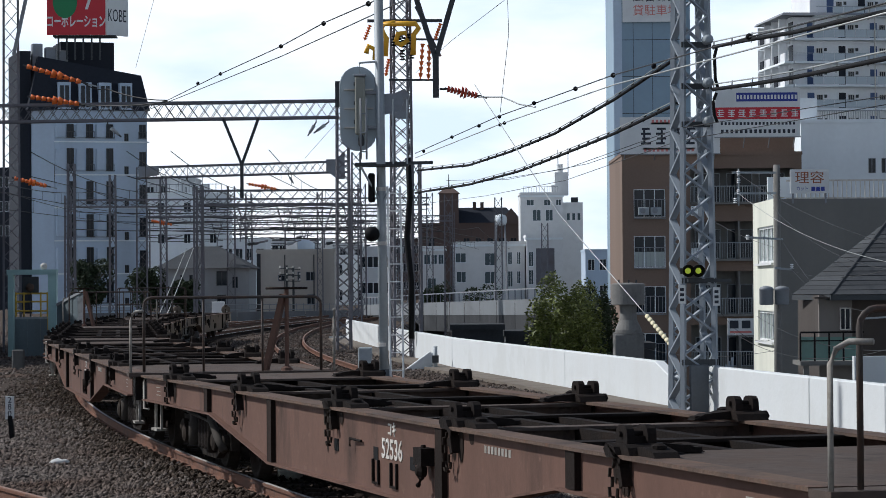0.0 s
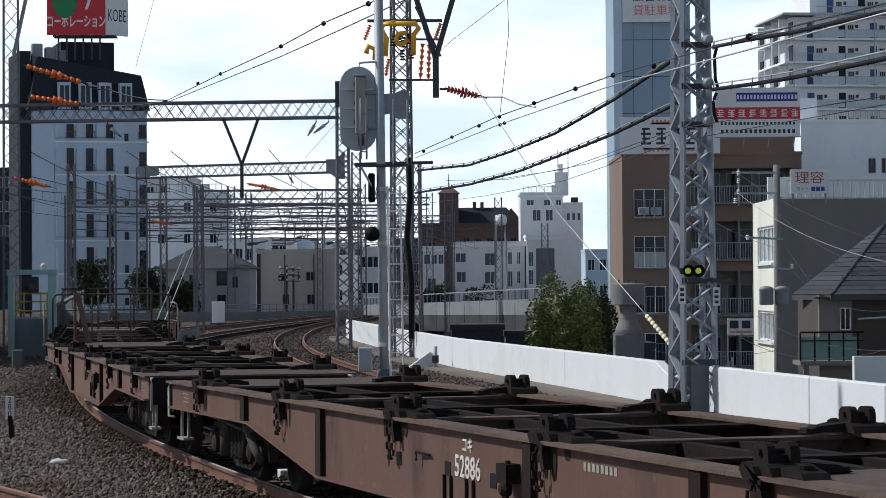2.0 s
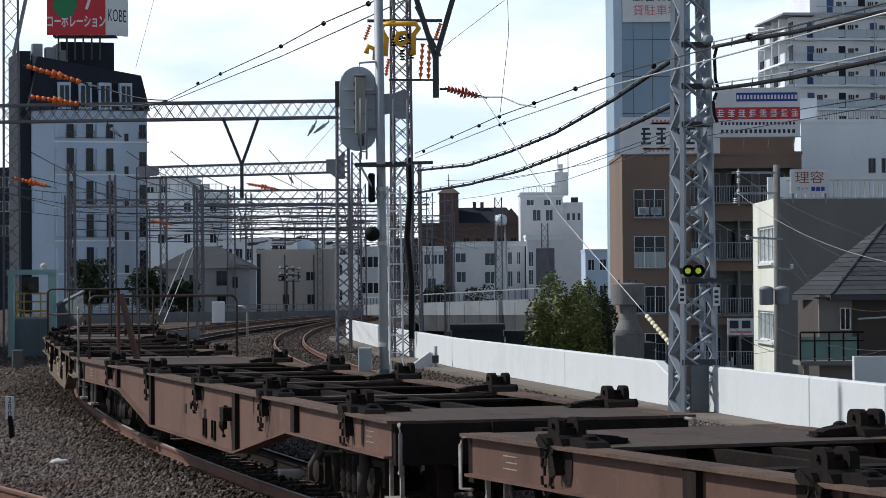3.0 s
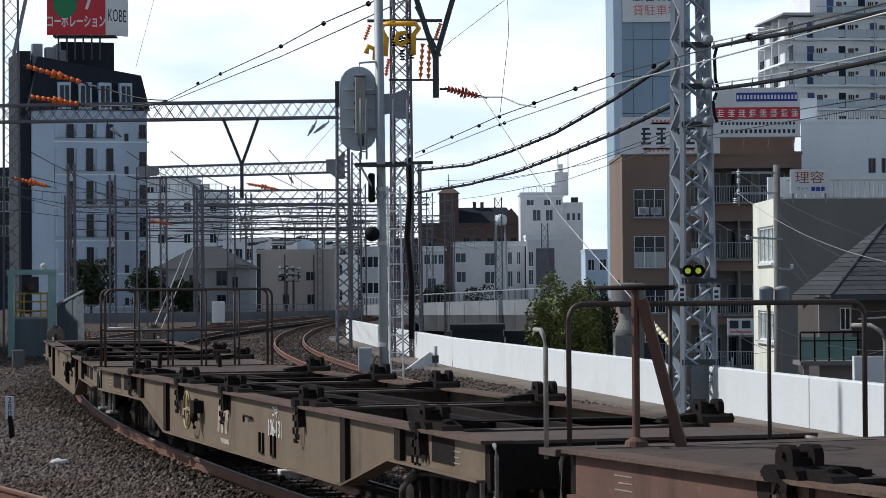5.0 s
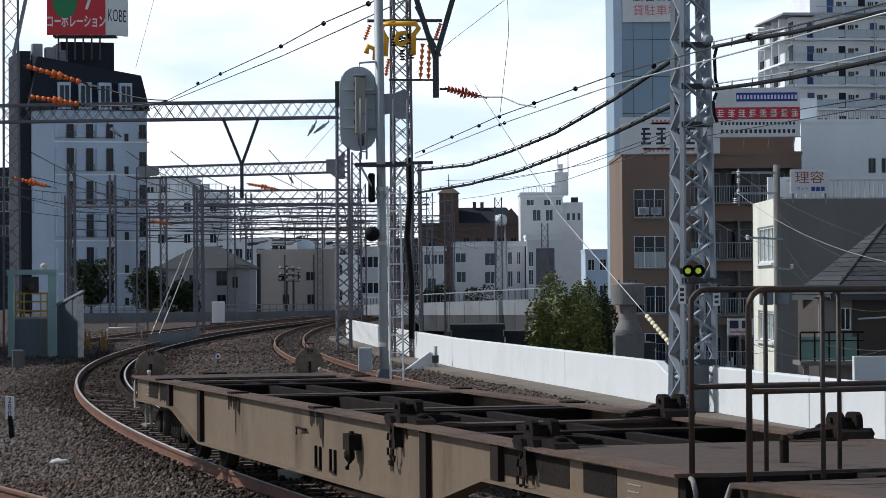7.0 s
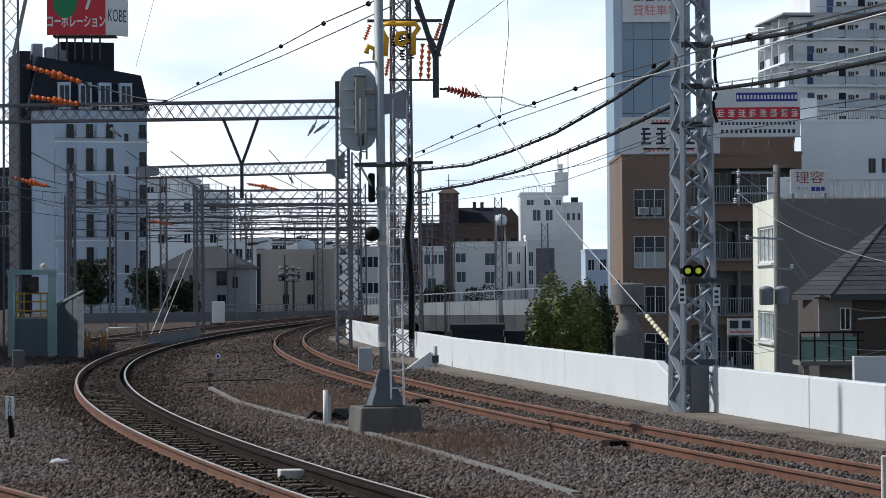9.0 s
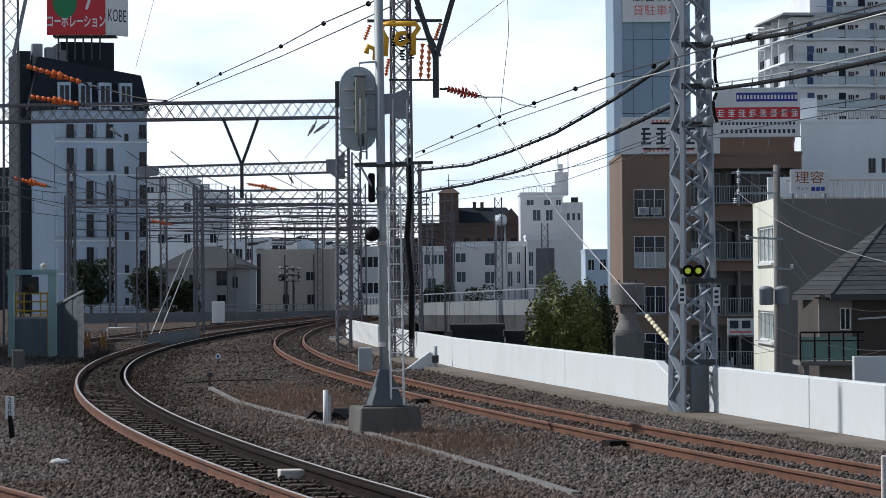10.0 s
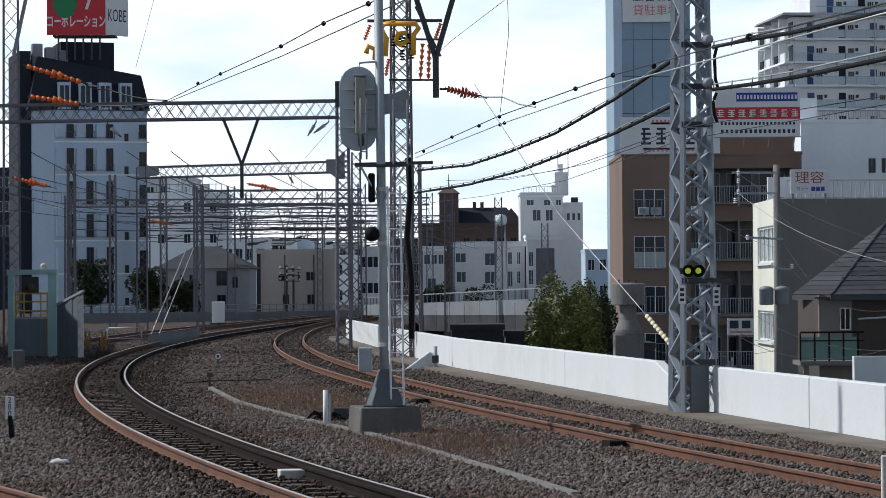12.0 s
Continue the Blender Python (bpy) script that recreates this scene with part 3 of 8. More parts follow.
def wagon(label, paint, deck, rise, rib, locks, ochre, rail_end):
    w = thing("freight_wagon", Matrix.Identity(4), label, "freight wagon", "wagons of the container train")
    low = 0.41
    ends = {1: 9.90, -1: 8.75} if ochre else {1: 9.6, -1: 9.6}
    hb, hf = ends[-1], ends[1]
    web_end = deck - 0.29
    for s in (-1, 1):
        y = s * SIDE
        sh = Shape()
        outline = [(-hb + 0.1, web_end), (-rise, web_end), (-rib, low), (rib, low), (rise, web_end), (hf - 0.1, web_end), (hf - 0.1, deck - 0.03), (-hb + 0.1, deck - 0.03)]
        sh.plate(outline, y - 0.008, y + 0.008)
        sill = part("side_sill", sh, paint, w, "riveted fish-bellied side sill")
        fl = Shape()
        flange_along(fl, [(-hb, deck), (hf, deck)], y - s * 0.17, y + s * 0.07)
        part("top_flange", fl, M_RUSTEDGE, sill, "rubbed rusty top flange")
        fl = Shape()
        flange_along(fl, outline[:6], y - s * 0.10, y + s * 0.075, 0.02)
        part("bottom_flange", fl, paint, sill)
        for x in ((-rise - 0.25, web_end), (-rib + 0.0, low), (rib, low), (rise + 0.25, web_end)):
            st = Shape().box(x[0] - 0.09, min(y + s * 0.008, y + s * 0.055), x[1] + 0.005, x[0] + 0.09, max(y + s * 0.008, y + s * 0.055), deck - 0.03)
            part("stiffener", st, M_STIFF, sill, "dark oily stiffener")
        # oil runs and slots
        for x, z in ((2.0, 0.70), (0.9, 0.72), (-0.4, 0.72)):
            if not ochre:
                part("slot", Shape().box(-s * x - 0.07, min(y, y + s * 0.013), z - 0.055, -s * x + 0.07, max(y, y + s * 0.013), z + 0.055), M_BLACK, sill, "black slot opening")
        for x in (-0.02, 0.53):
            xx = -s * (1.45 - x)
            ya, yb = min(y + s * 0.009, y + s * 0.03), max(y + s * 0.009, y + s * 0.03)
            ch_ = Shape().box(xx - 0.095, ya, 0.46, xx - 0.072, yb, 0.67).box(xx + 0.072, ya, 0.46, xx + 0.095, yb, 0.67).box(xx - 0.072, ya, 0.46, xx + 0.072, yb, 0.478)
            part("card_holder", ch_, M_GRIME, sill, "black open card holder")
        rod = Shape().tube([(-s * 0.5, y + s * 0.03, 0.80), (-s * 0.2, y + s * 0.05, 0.81), (-s * 0.2, y + s * 0.05, 0.74)], 0.012, 6)
        part("release_rod", rod, M_GRIME, sill)
        runs = Shape()
        for i in range(34):
            x = random.choice(locks) + random.gauss(0, 0.17)
            hh = random.choice((random.uniform(0.05, 0.2), random.uniform(0.12, 0.42)))
            hh = min(hh, 0.24) if abs(x) > rib else hh
            ww = random.uniform(0.02, 0.075)
            yy = y + s * (0.010 + i * 0.0002)
            rim = [(x - ww, yy, deck - 0.03), (x + ww, yy, deck - 0.03), (x + ww * 0.9, yy, deck - 0.03 - hh * 0.6), (x + ww * 0.5, yy, deck - 0.03 - hh * 0.92),
                   (x, yy, deck - 0.03 - hh), (x - ww * 0.6, yy, deck - 0.03 - hh * 0.85), (x - ww * 0.8, yy, deck - 0.03 - hh * 0.5)]
            runs.add(rim, [tuple(range(7))])
        tagged(part("oil_stain", runs, M_STIFF, sill, "black grease runs below the locks"), kind="stuff")
        for x in locks:
            lk = part("container_lock", LOCK_SHAPE, M_GRIME, w, "black greasy container lock")
            lk.matrix_basis = pose(x, s * (SIDE - 0.02), deck, 0, 0, 180 if s < 0 else 0)
            fp = part("lever", FLAP_SHAPE, M_GRIME, lk)
            ch = part("chain", CHAIN_SHAPE, M_BOGIE, lk, "short rusty chain")
        if ochre:  # the shallow webs over the bogies are pierced
            for x in (6.75, 7.55, 8.45):
                for e_ in (-1, 1):
                    if x + 0.3 < ends[e_] - 0.1:
                        part("slot", Shape().box(e_ * x - 0.31, min(y, y + s * 0.012), web_end + 0.05, e_ * x + 0.31, max(y, y + s * 0.012), deck - 0.045), M_GRIME, sill, "black slot opening")
        for e_ in (-1, 1):  # brake valve, hangers and pipes below the ends
            for gx, gw, g0, g1 in ((5.95, 0.16, 0.34, web_end - 0.02), (8.15, 0.20, 0.42, web_end - 0.02)):
                if gx + 0.3 < ends[e_]:
                    gear = Shape().box(e_ * gx - gw, s * 0.98 - 0.05, g0, e_ * gx + gw, s * 0.98 + 0.05, g0 + 0.22)
                    gear.tube([(e_ * gx - gw * 0.7, s * 0.98, g0 + 0.1), (e_ * gx - gw * 0.7, s * 0.98, g1)], 0.02, 6).tube([(e_ * gx + gw * 0.7, s * 0.98, g0 + 0.1), (e_ * gx + gw * 0.7, s * 0.98, g1)], 0.02, 6)
                    gear.lathe((e_ * gx, s * 1.03, g0 + 0.08), [(0.02, 0.0), (0.09, 0.0), (0.09, 0.06 * s), (0.03, 0.09 * s)], 12, "y")
                    part("brake_gear", gear, M_BOGIE, w, "dusty brake gear hanging below the sill")
            bent = Shape().tube([(e_ * 5.2, s * 1.12, web_end - 0.02), (e_ * 5.75, s * 1.14, web_end - 0.06), (e_ * 6.3, s * 1.12, 0.62), (e_ * 8.3, s * 1.12, web_end - 0.05)], 0.016, 6)
            part("pipe", bent, M_DUSTY, w, "thin dusty pipe", True)
        # brake gear on the web
        br = Shape()
        bx = 2.35 if ochre else s * -2.5
        br.box(bx - 0.12, min(y, y + s * 0.12), 0.72, bx + 0.10, max(y, y + s * 0.12), 0.86)
        br.tube([(bx, y + s * 0.07, 0.88), (bx + 0.05, y + s * 0.10, 0.62), (bx - 0.05, y + s * 0.10, 0.56)], 0.022, 6)
        br.lathe((bx + 0.02, y + s * 0.06, 0.68), [(0.05, 0), (0.07, 0.05 * s), (0.03, 0.08 * s)], 10, "y")
        part("brake_lever", br, M_GRIME, w)
        # floor frame between the sills
    for y in (-0.22, 0.22):
        part("centre_sill", Shape().box(-hb + 0.1, y - 0.05, 0.55, hf - 0.1, y + 0.05, deck - 0.035), M_GRIME, w)
    for y in (-0.62, 0.62):
        part("brake_pipe", Shape().tube([(-8.4, y, deck - 0.16), (8.8, y, deck - 0.16)], 0.03, 8), M_GRIME, w, "", True)
    xs = sorted(set(locks) | {5.0, 1.4, -2.3, -5.6})
    for x in xs:
        cb = Shape()
        cb.box(x - 0.02, -SIDE + 0.02, deck - 0.26, x + 0.02, SIDE - 0.02, deck - 0.03)
        cb.box(x - 0.11, -SIDE + 0.17, deck - 0.045, x + 0.11, SIDE - 0.17, deck - 0.02)
        part("cross_beam", cb, M_DECK if x in locks else M_GRIME, w, "rusty cross beam")
    for e in (-1, 1):
        hl = ends[e]
        x0, x1 = (6.5, hl - 0.02) if not ochre else (7.3, hl - 0.02)
        if e * rail_end < 0:
            x0 = 7.6
        sh = Shape().box(min(e * x0, e * x1), -SIDE + 0.175, deck - 0.028, max(e * x0, e * x1), SIDE - 0.175, deck - 0.004)
        part("end_deck", sh, M_DECK, w, "worn steel end deck")
        sh = Shape().box(min(e * (hl - 0.1), e * hl), -SIDE, deck - 0.36, max(e * (hl - 0.1), e * hl), SIDE, deck - 0.028)
        sh.box(min(e * hl, e * (hl + 0.04)), -0.45, deck - 0.40, max(e * hl, e * (hl + 0.04)), 0.45, deck - 0.02)
        part("end_beam", sh, M_GRIME, w)
        cp = Shape()
        cp.box(min(e * hl, e * 9.96), -0.10, 0.78, max(e * hl, e * 9.96), 0.10, 0.98)
        cp.plate([(9.9 * e, -0.16), (10.22 * e, -0.16), (10.22 * e, 0.02), (10.08 * e, 0.06), (10.08 * e, 0.17), (9.9 * e, 0.17)], 0.70, 1.0, "xy")
        part("coupler", cp, M_BOGIE, w, "rusty knuckle coupler")
        ho = Shape().tube([(e * hl, 0.38, 0.72), (e * 9.85, 0.40, 0.66), (e * 9.95, 0.38, 0.42), (e * 10.1, 0.32, 0.40)], 0.03, 7)
        part("air_hose", ho, M_BLACK, w, "", True)
        for s in (-1, 1):
            grab_handle(w, e * hl, s, deck)
            stp = Shape()
            for x in (hl - 0.5, hl - 0.15):
                stp.box(e * x - 0.02, s * (SIDE - 0.09) - 0.015, 0.40, e * x + 0.02, s * (SIDE - 0.09) + 0.015, deck - 0.2)
            stp.box(min(e * (hl - 0.5), e * (hl - 0.15)), s * (SIDE - 0.09) - 0.06, 0.39, max(e * (hl - 0.5), e * (hl - 0.15)), s * (SIDE - 0.09) + 0.06, 0.42)
            part("foot_step", stp, M_WORNRAIL, w, "worn pale steel foot step")
            pl = Shape()
            for k in range(3):
                pl.box(min(e * (hl - 0.95), e * (hl - 0.70 - 0.05 * (k % 2))), min(s * SIDE, s * (SIDE + 0.012)), deck - 0.13 - k * 0.045, max(e * (hl - 0.95), e * (hl - 0.70 - 0.05 * (k % 2))), max(s * SIDE, s * (SIDE + 0.012)), deck - 0.122 - k * 0.045)
            part("small_lettering", pl, M_WORNRAIL, w, "small worn white lettering")
    axles = []
    for x in (-7.1, 7.1):
        axles += bogie(w, x)[1]
    tank = Shape().lathe((-1.0, 0.55, 0.55), [(0.02, 0), (0.17, 0.04), (0.18, 0.1), (0.18, 0.9), (0.17, 0.96), (0.02, 1.0)], 14, "x")
    part("air_tank", tank, M_GRIME, w, "", True)
    # end railing
    e = rail_end
    if ochre:
        railing(w, pose(e * 9.88, 0, deck), M_PIPE, "dark tubular end railing with a middle bar", 1.09, (-1.2, 1.2), 6, True)
        for y in (-0.3, 0.55):
            part("stop_post", Shape().lathe((e * 9.2, y, deck), [(0.03, -0.02), (0.03, 0.14), (0.015, 0.17)], 10), M_GRIME, w)
        wheel = Shape()
        for s in (-1, 1):
            rim = [(e * 2.7 + 0.21 * math.cos(a * math.pi / 10), s * (SIDE + 0.11), 0.74 + 0.21 * math.sin(a * math.pi / 10)) for a in range(21)]
            wheel.tube(rim, 0.014, 6)
            for a in range(0, 20, 5):
                wheel.tube([(e * 2.7, s * (SIDE + 0.09), 0.74), rim[a]], 0.014, 5)
            wheel.tube([(e * 2.7, s * (SIDE - 0.01), 0.74), (e * 2.7, s * (SIDE + 0.12), 0.74)], 0.035, 8)
        part("brake_wheel", wheel, M_BRASSY, w, "spoked yellowish hand brake wheel", True)
    else:
        part("end_platform", Shape().box(min(e * 9.645, e * 9.92), -1.34, deck - 0.05, max(e * 9.645, e * 9.92), 1.34, deck - 0.004), M_DECK, w, "narrow steel end platform")
        railing(w, pose(e * 9.86, 0, deck), M_PIPE, "dark tubular end railing", 0.95, (-1.14, 1.14), 4)
        hand = Shape().tube([(0, 0, -0.08), (0, 0, 0.66), (0.03, 0.02, 0.74), (0.10, 0.06, 0.78), (0.22, 0.14, 0.78)], 0.017, 7)
        for hs in (-1, 1):
            lo = part("hand_rail", hand, M_WORNRAIL, w, "worn pale hand rail", True)
            lo.matrix_basis = pose(e * 9.86, hs * 1.31, deck, 0, 0, 0 if hs < 0 else -40)
        st = Shape()
        st.bar((e * 9.54, e * 0.46, deck - 0.01), (e * 9.68, e * 0.68, deck + 0.98), 0.09, 0.07)
        st.lathe((e * 9.7, e * 0.72, deck - 0.01), [(0.085, 0), (0.075, 0.04), (0.03, 0.07)], 12)
        st.tube([(e * 9.7, e * 0.72, deck), (e * 9.7, e * 0.72, deck + 1.06)], 0.028, 8)
        part("brake_stand", st, M_BROWN_W, w, "red-brown hand brake stand")
        hw = Shape()
        hw.tube([(e * 9.7 + 0.26 * math.cos(a * math.pi / 10), e * 0.72 + 0.26 * math.sin(a * math.pi / 10), deck + 1.06) for a in range(21)], 0.018, 6)
        hw.bar((e * 9.7 - 0.26, e * 0.72, deck + 1.06), (e * 9.7 + 0.26, e * 0.72, deck + 1.06), 0.022)
        hw.bar((e * 9.7, e * 0.72 - 0.26, deck + 1.06), (e * 9.7, e * 0.72 + 0.26, deck + 1.06), 0.022)
        part("brake_wheel", hw, M_STIFF, w, "flat hand brake wheel", True)
    return w, axles


LOCK_SHAPE, FLAP_SHAPE, CHAIN_SHAPE = lock_shape(), flap_shape(), chain_shape()
brown, _ = wagon("red-brown flat container wagon with greasy black container locks, unloaded", M_BROWN_W, 1.06, 5.6, 2.85, LOCKS_BROWN, False, 1)
ochre, _ = wagon("faded ochre flat container wagon with rusty flanges and black locks, unloaded", M_OLIVE_W, 1.02, 6.1, 4.5, LOCKS_OCHRE, True, 1)
LENGTH, PITCH = 19.2, 20.3
LAST_REAR = 103.3


def travelled(t):
    """Metres the train has gone at t seconds."""
    return float(np.interp(t, (0.0, 1.8, 6.5, 8.8, 12.0), (-1.4, 18.6, 72.3, 97.8, 133.3)))


def marks(w, mat, name, number, s, x, z=0.86, squeeze=1.08):
    turn = 0 if s < 0 else 180
    yy = s * (SIDE + 0.011)
    if name:
        letters("type_lettering", name, 0.13, pose(x, yy, z + 0.10, 0, 0, turn), mat, w, bold=0.003)
    letters("wagon_number", number, 0.235, pose(x, yy, z - 0.07, 0, 0, turn), mat, w, squeeze=squeeze, bold=0.003)


TRAIN = []
# from the rear: last wagon, its twin turned about, then the brown ones
fleet = [ochre, copy_thing(ochre, Matrix.Identity(4)), brown] + [copy_thing(brown, Matrix.Identity(4)) for _ in range(3)]
for i, (ob, turned) in enumerate(zip(fleet, (False, True, True, False, False, False))):
    TRAIN.append((ob, LAST_REAR - PITCH * i + (0.5 if i == 2 else 0.0), turned))
marks(fleet[1], M_STENCIL, "コキ", "106-131", 1, -1.55, 0.80, 0.88)
marks(fleet[3], M_STENCIL, "コキ", "52886", -1, 1.4, 0.82)
marks(fleet[4], M_STENCIL, "コキ", "52536", -1, 1.4, 0.84)
for ob, s in ((fleet[2], 1), (fleet[3], -1), (fleet[4], -1)):
    bars = Shape()
    xx = 4.2 if s < 0 else -4.2
    for i in range(8):
        bars.box(xx - 0.32 + i * 0.08, s * SIDE - 0.012, 0.90, xx - 0.27 + i * 0.08, s * SIDE + 0.012, 0.955)
    part("small_lettering", bars, M_WORNRAIL, ob, "small worn white lettering")
# the worn emblem on the second ochre wagon
M_EMBLEM = material("worn_cream_emblem_paint", (0.42, 0.37, 0.29), 0.8, vary=0.25, scale=8, stain=(0.20, 0.15, 0.10), stain_amount=0.8, stain_scale=7, bump=0)
em = Shape()
for i in range(3):
    x = 0.80 + i * 0.21
    em.plate([(x + 0.07, 0.56), (x + 0.19, 0.56), (x + 0.12, 0.84), (x, 0.84)], SIDE + 0.008, SIDE + 0.013)
    em.plate([(x - 0.07, 0.78), (x + 0.02, 0.78), (x + 0.005, 0.84), (x - 0.07, 0.84)], SIDE + 0.008, SIDE + 0.0125)
em.plate([(0.75, 0.45), (1.15, 0.45), (1.25, 0.50), (0.80, 0.50)], SIDE + 0.008, SIDE + 0.013)
part("emblem", em, M_EMBLEM, fleet[1], "worn cream painted emblem")
# the last wagon's rear locks are folded flat into the sill
for lk in [c for c in ochre.children if c.name.startswith("container_lock") and c.location.x < 3.0]:
    x, y = lk.location.x, lk.location.y
    for o in (*lk.children_recursive, lk):
        bpy.data.objects.remove(o)
    part("lock_plate", Shape().box(x - 0.11, y - 0.10, 1.02, x + 0.11, y + 0.09, 1.036), M_GRIME, ochre, "greasy plate of a folded lock")
for c in [c for c in ochre.children if c.name.startswith("brake_wheel")]:
    bpy.data.objects.remove(c)  # this wagon shows none
# the tail discs on the last wagon
for s_ in (-1, 1):
    d = Shape()
    d.lathe((-8.9, s_ * 1.05, 1.14), [(0.01, -0.02), (0.19, -0.02), (0.195, 0.0), (0.19, 0.012), (0.01, 0.014)], 28, "x")
    disc = part("tail_disc", d, M_TAIL, ochre, "round dusty tail marker plate with a carrying loop", True)
    part("carrying_loop", Shape().tube([(-8.87, s_ * 1.05 - 0.055, 1.30), (-8.87, s_ * 1.05 - 0.055, 1.395), (-8.87, s_ * 1.05 + 0.055, 1.395), (-8.87, s_ * 1.05 + 0.055, 1.30)], 0.006, 6), M_GRIME, disc)
    part("bracket", Shape().box(-8.878, s_ * 1.05 - 0.015, 0.85, -8.85, s_ * 1.05 + 0.015, 1.16), M_BOGIE, disc)
    part("clip", Shape().box(-8.88, s_ * 1.05 - 0.055, 1.16, -8.862, s_ * 1.05 + 0.055, 1.34), M_TAIL, disc)
    letters("figure", "59", 0.085, pose(-8.858, s_ * 1.05, 1.285, 0, 0, 90), M_GRIME, disc, 0.002)
    part("knob", Shape().lathe((-8.6, s_ * 1.12, 1.02), [(0.018, 0), (0.018, 0.03), (0.028, 0.045), (0.02, 0.065), (0.006, 0.07)], 10), M_CHALK, ochre, "pale knob", True)

# ---- parapet ----
WALL = [(-4.21, 112.29), (-1.51, 86.59), (0.23, 71.85), (2.66, 57.27), (4.17, 48.05)]
WALL2 = [(4.64, 46.12), (5.66, 40.40), (6.28, 37.09), (12.0, 17.0), (21.0, -10.0)]


def wall_run(name, pts, height, label, sloped_end=False):
    w = thing(name, Matrix.Identity(4), label, "wall", "", "structure")
    for (ax, ay), (bx, by) in zip(pts[:-1], pts[1:]):
        d = Vector((bx - ax, by - ay, 0))
        n = max(1, round(d.length / 13))
        u = d.normalized()
        side = Vector((u.y, -u.x, 0)) * -0.2
        if side.x < 0:
            side = -side
        for i in range(n):
            p, q = Vector((ax, ay, 0)) + d * (i / n), Vector((ax, ay, 0)) + d * ((i + 1) / n) - u * 0.02
            sh = Shape()
            zt_ = GROUND_Z + height
            if sloped_end and i == n - 1 and (bx, by) == pts[-1]:
                r = q - u * 1.15
                front = [(p.x, p.y, -0.5), (q.x, q.y, -0.5), (q.x, q.y, zt_ - 0.26), (r.x, r.y, zt_), (p.x, p.y, zt_)]
                back = [(x + side.x, y + side.y, z) for x, y, z in front]
                sh.add(front + back, [(0, 1, 2, 3, 4), (9, 8, 7, 6, 5)] + [(k, k + 5, (k + 1) % 5 + 5, (k + 1) % 5) for k in range(5)])
            else:
                sh.add([(v.x, v.y, z) for z in (-0.5, zt_) for v in (p, q, q + side, p + side)], [(0, 1, 2, 3), (7, 6, 5, 4), (0, 4, 5, 1), (1, 5, 6, 2), (2, 6, 7, 3), (3, 7, 4, 0)])
            bevelled(part("wall_panel", sh, M_WHITEWALL, w), 0.02)
    return w


wall_run("parapet_wall", WALL, 0.88, "white-painted concrete parapet along the track", True)
wall_run("parapet_wall", WALL2, 0.88, "white-painted concrete parapet with grey streaks along the track")


def walkway(pts, wide=0.75):
    sh = Shape()
    v = []
    for i, (x, y) in enumerate(pts):
        a, b = pts[max(0, i - 1)], pts[min(len(pts) - 1, i + 1)]
        u = Vector((b[0] - a[0], b[1] - a[1], 0)).normalized()
        n = Vector((u.y, -u.x, 0))
        if n.x > 0:
            n = -n
        for z in (GROUND_Z + 0.085, -0.4):
            v += [(x - n.x * 0.05, y - n.y * 0.05, z), (x + n.x * wide, y + n.y * wide, z)]
    k = len(pts)
    f = []
    for i in range(k - 1):
        a, b = i * 4, i * 4 + 4
        f += [(a, a + 1, b + 1, b), (a + 1, a + 3, b + 3, b + 1)]
    return structure("pavement", sh.add(v, f), M_WALK, "narrow dusty concrete walkway along the parapet")


M_WALK = material("dusty_walkway", (0.17, 0.145, 0.12), 0.95, vary=0.25, scale=3, stain=(0.09, 0.075, 0.06), stain_amount=0.6, stain_scale=1.0, bump=0.5, bump_scale=18)
walkway(WALL + WALL2)

# ---- lattice steel ----
def lattice_mast(name, base, z1, w0, w1, label, turn=0.0, mat=None, leg=0.07, brace=0.05, panel=0.75, cross=False, group="", category="mast", pieces=False):
    """A four-legged lattice mast from its base to the height z1."""
    mat = mat or M_FARSTEEL
    m = thing(name, pose(base[0], base[1], base[2], 0, 0, turn), label, category, group)
    hgt = z1 - base[2]
    corner = lambda i, z: Vector((((-1, 1, 1, -1)[i]) * (w0 + (w1 - w0) * z / hgt) / 2, ((-1, -1, 1, 1)[i]) * (w0 + (w1 - w0) * z / hgt) / 2, z))
    for i in range(4):
        part("leg", Shape().bar(corner(i, 0), corner(i, hgt), leg), mat, m)
    n = max(3, round(hgt / panel))
    for i in range(4):
        sh = Shape()
        j = (i + 1) % 4
        for k in range(n):
            za, zb = hgt * k / n, hgt * (k + 1) / n
            a, b = (i, j) if k % 2 else (j, i)
            sh.bar(corner(a, za), corner(b, zb), brace, brace * 0.5)
            if cross:
                sh.bar(corner(b, za), corner(a, zb), brace, brace * 0.5)
        if pieces:
            for k in range(n):
                za, zb = hgt * k / n, hgt * (k + 1) / n
                a, b = (i, j) if k % 2 else (j, i)
                part("brace", Shape().bar(corner(a, za), corner(b, zb), brace, brace * 0.25), mat, m)
        else:
            tagged(part("bracing", sh, mat, m), kind="stuff")
    return m


